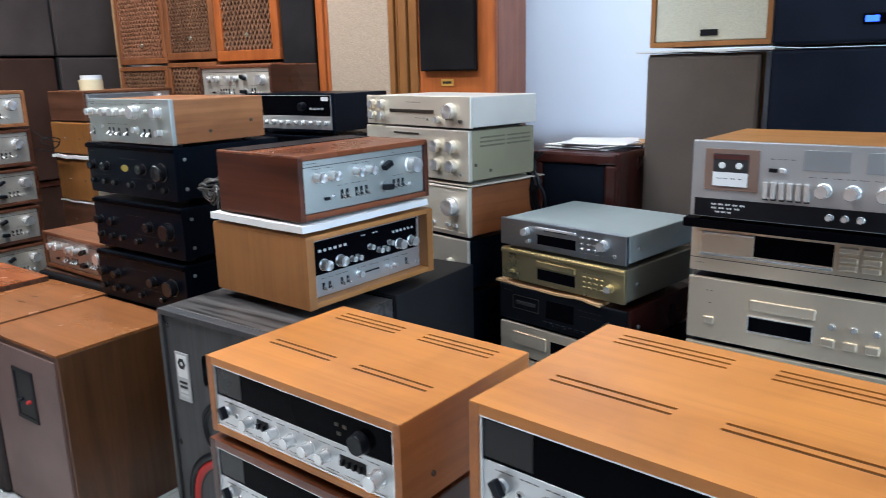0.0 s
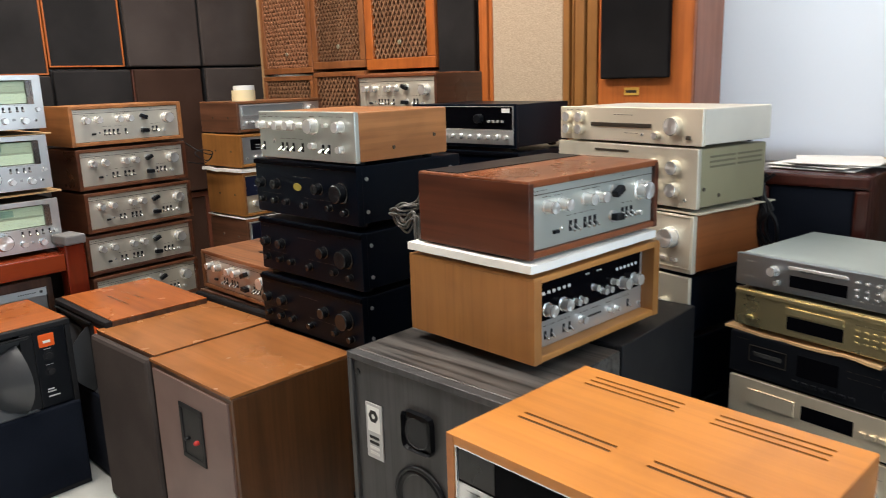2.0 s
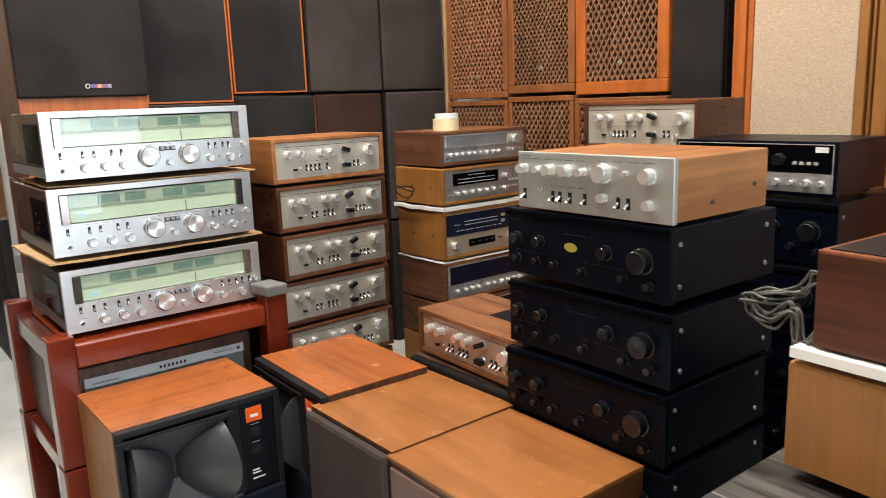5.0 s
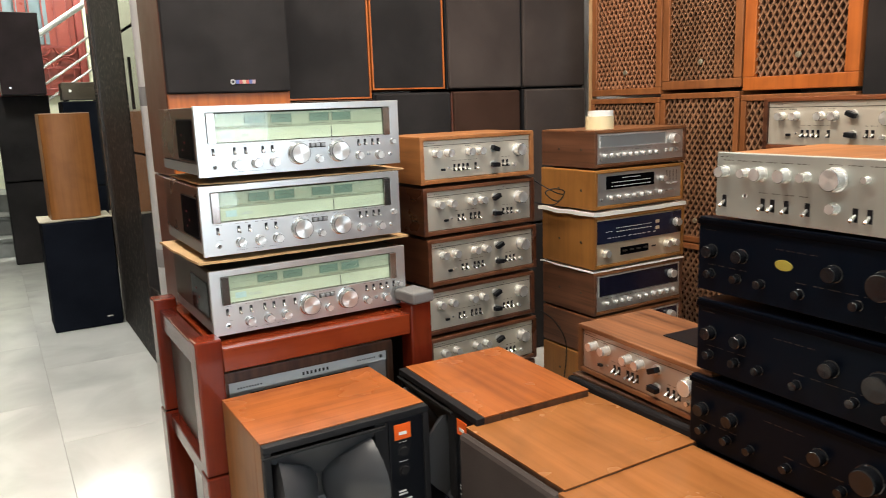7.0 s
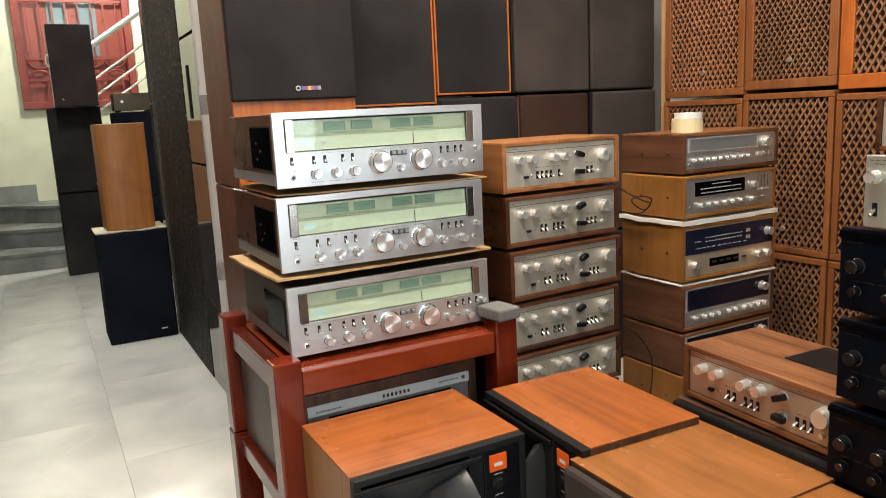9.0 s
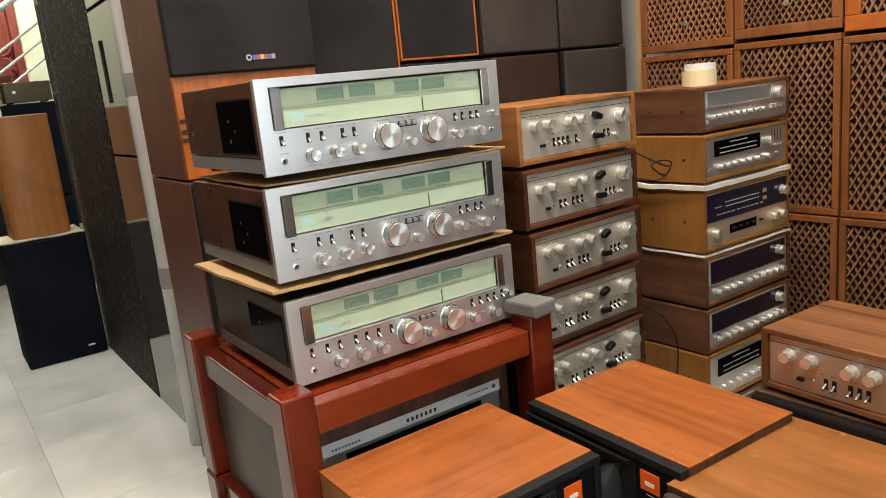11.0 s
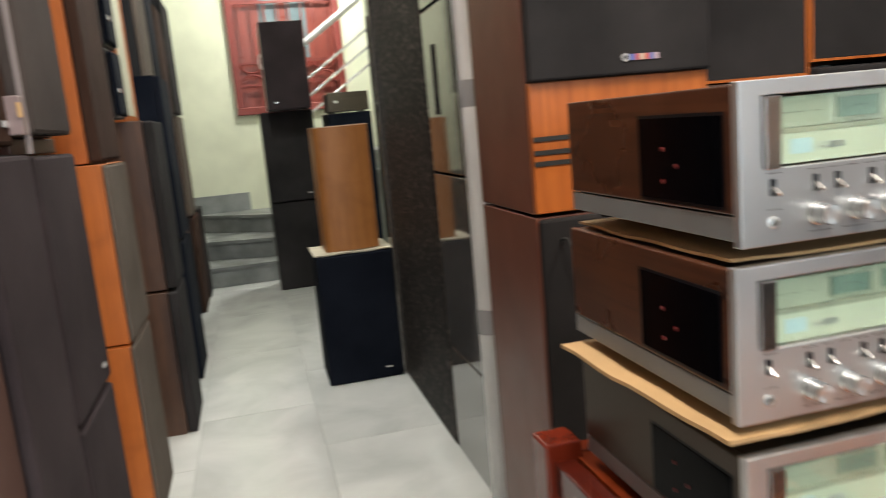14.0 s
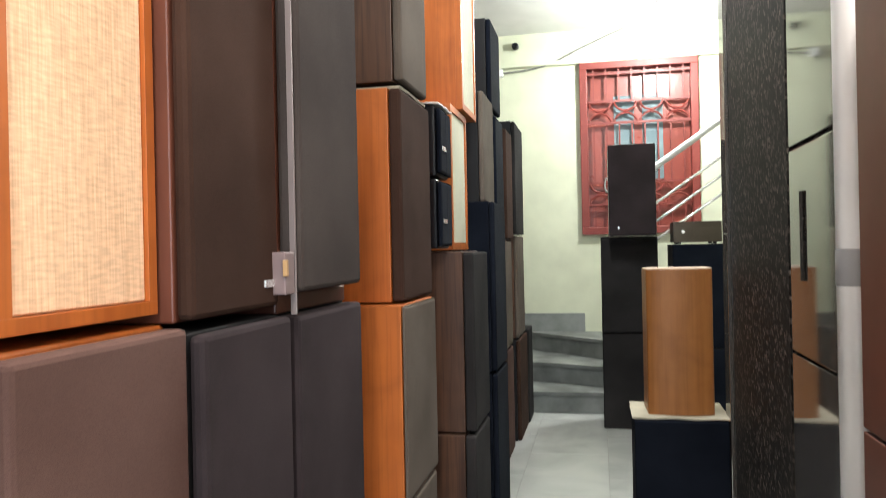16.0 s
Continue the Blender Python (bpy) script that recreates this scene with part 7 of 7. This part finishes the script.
cl.new(cb.outputs[0], mxs.inputs[1])
cl.new(tl.outputs[0], mxs.inputs[2])
cl.new(mxs.outputs[0], cn["Material Output"].inputs[0])
bump(cn, cl, cb, noise_tex(cn, cl, coords(cn, cl, (120, 120, 120)), 1.0, 2), 0.1, 0.001)
bm = bmesh.new()
prev = None
for i in range(181):
    x = -1.0 + 3.65 * i / 180
    y = 3.825 + 0.014 * math.sin(x * 17 + 1.3 * math.sin(x * 5)) + 0.008 * noise.noise(Vector((x * 6, 0, 0)))
    cur = [bm.verts.new((x, y + 0.004 * math.sin(z * 3 + x), z)) for z in (0.9, 1.4, 1.9, 2.5, 3.1)]
    if prev:
        for a in range(4):
            bm.faces.new((prev[a], cur[a], cur[a + 1], prev[a + 1]))
    prev = cur
tagged(new("curtain", finish("curtain", bm, CURTAIN, True)), "sheer white window curtain with soft upright folds", "curtain")
crod = thing("curtain_rail", pose(0.825, 3.82, 3.11), "thin white curtain rail fixed above the window", "rail")
part("rod", tube([(-1.9, 0, 0), (1.9, 0, 0)], 0.012, 10), WALLW, crod)
for x in (-1.85, 0, 1.85):
    part("bracket", bx(x - 0.01, x + 0.01, -0.01, 0.04, -0.015, 0.015), WALLW, crod)


w2 = thing("window_2", pose(3.0, 2.0, 0.3, 0, 0, -90), "wide shop window letting in daylight", "window", kind="structure")
part("window_frame", frame_bm(-1.4, 1.4, 0, 2.4, 0.05, 0.06, 0.14), WALLW, w2)
part("mullion", bx(-0.025, 0.025, 0.06, 0.14, 0.05, 2.35), WALLW, w2)

# ---------------------------------------------------------------- floor tiles
TL, TW = 1.03, 0.517
tile_me = finish("tile", bx(0.0012, TL - 0.0012, 0.0012, TW - 0.0012, -0.0045, 0.0, 0.0008), TILE)
for j in range(-3, 6):
    y = 1.045 + j * TW
    off = -3.765 if j % 2 == 0 else -4.28
    for i in range(-7, 8):
        x = off + i * TL
        if x < -10.4 or x > 3.2 or y < -0.6 or y > 4.3:
            continue
        shared("tile", tile_me, floor, pose(x, y, 0))
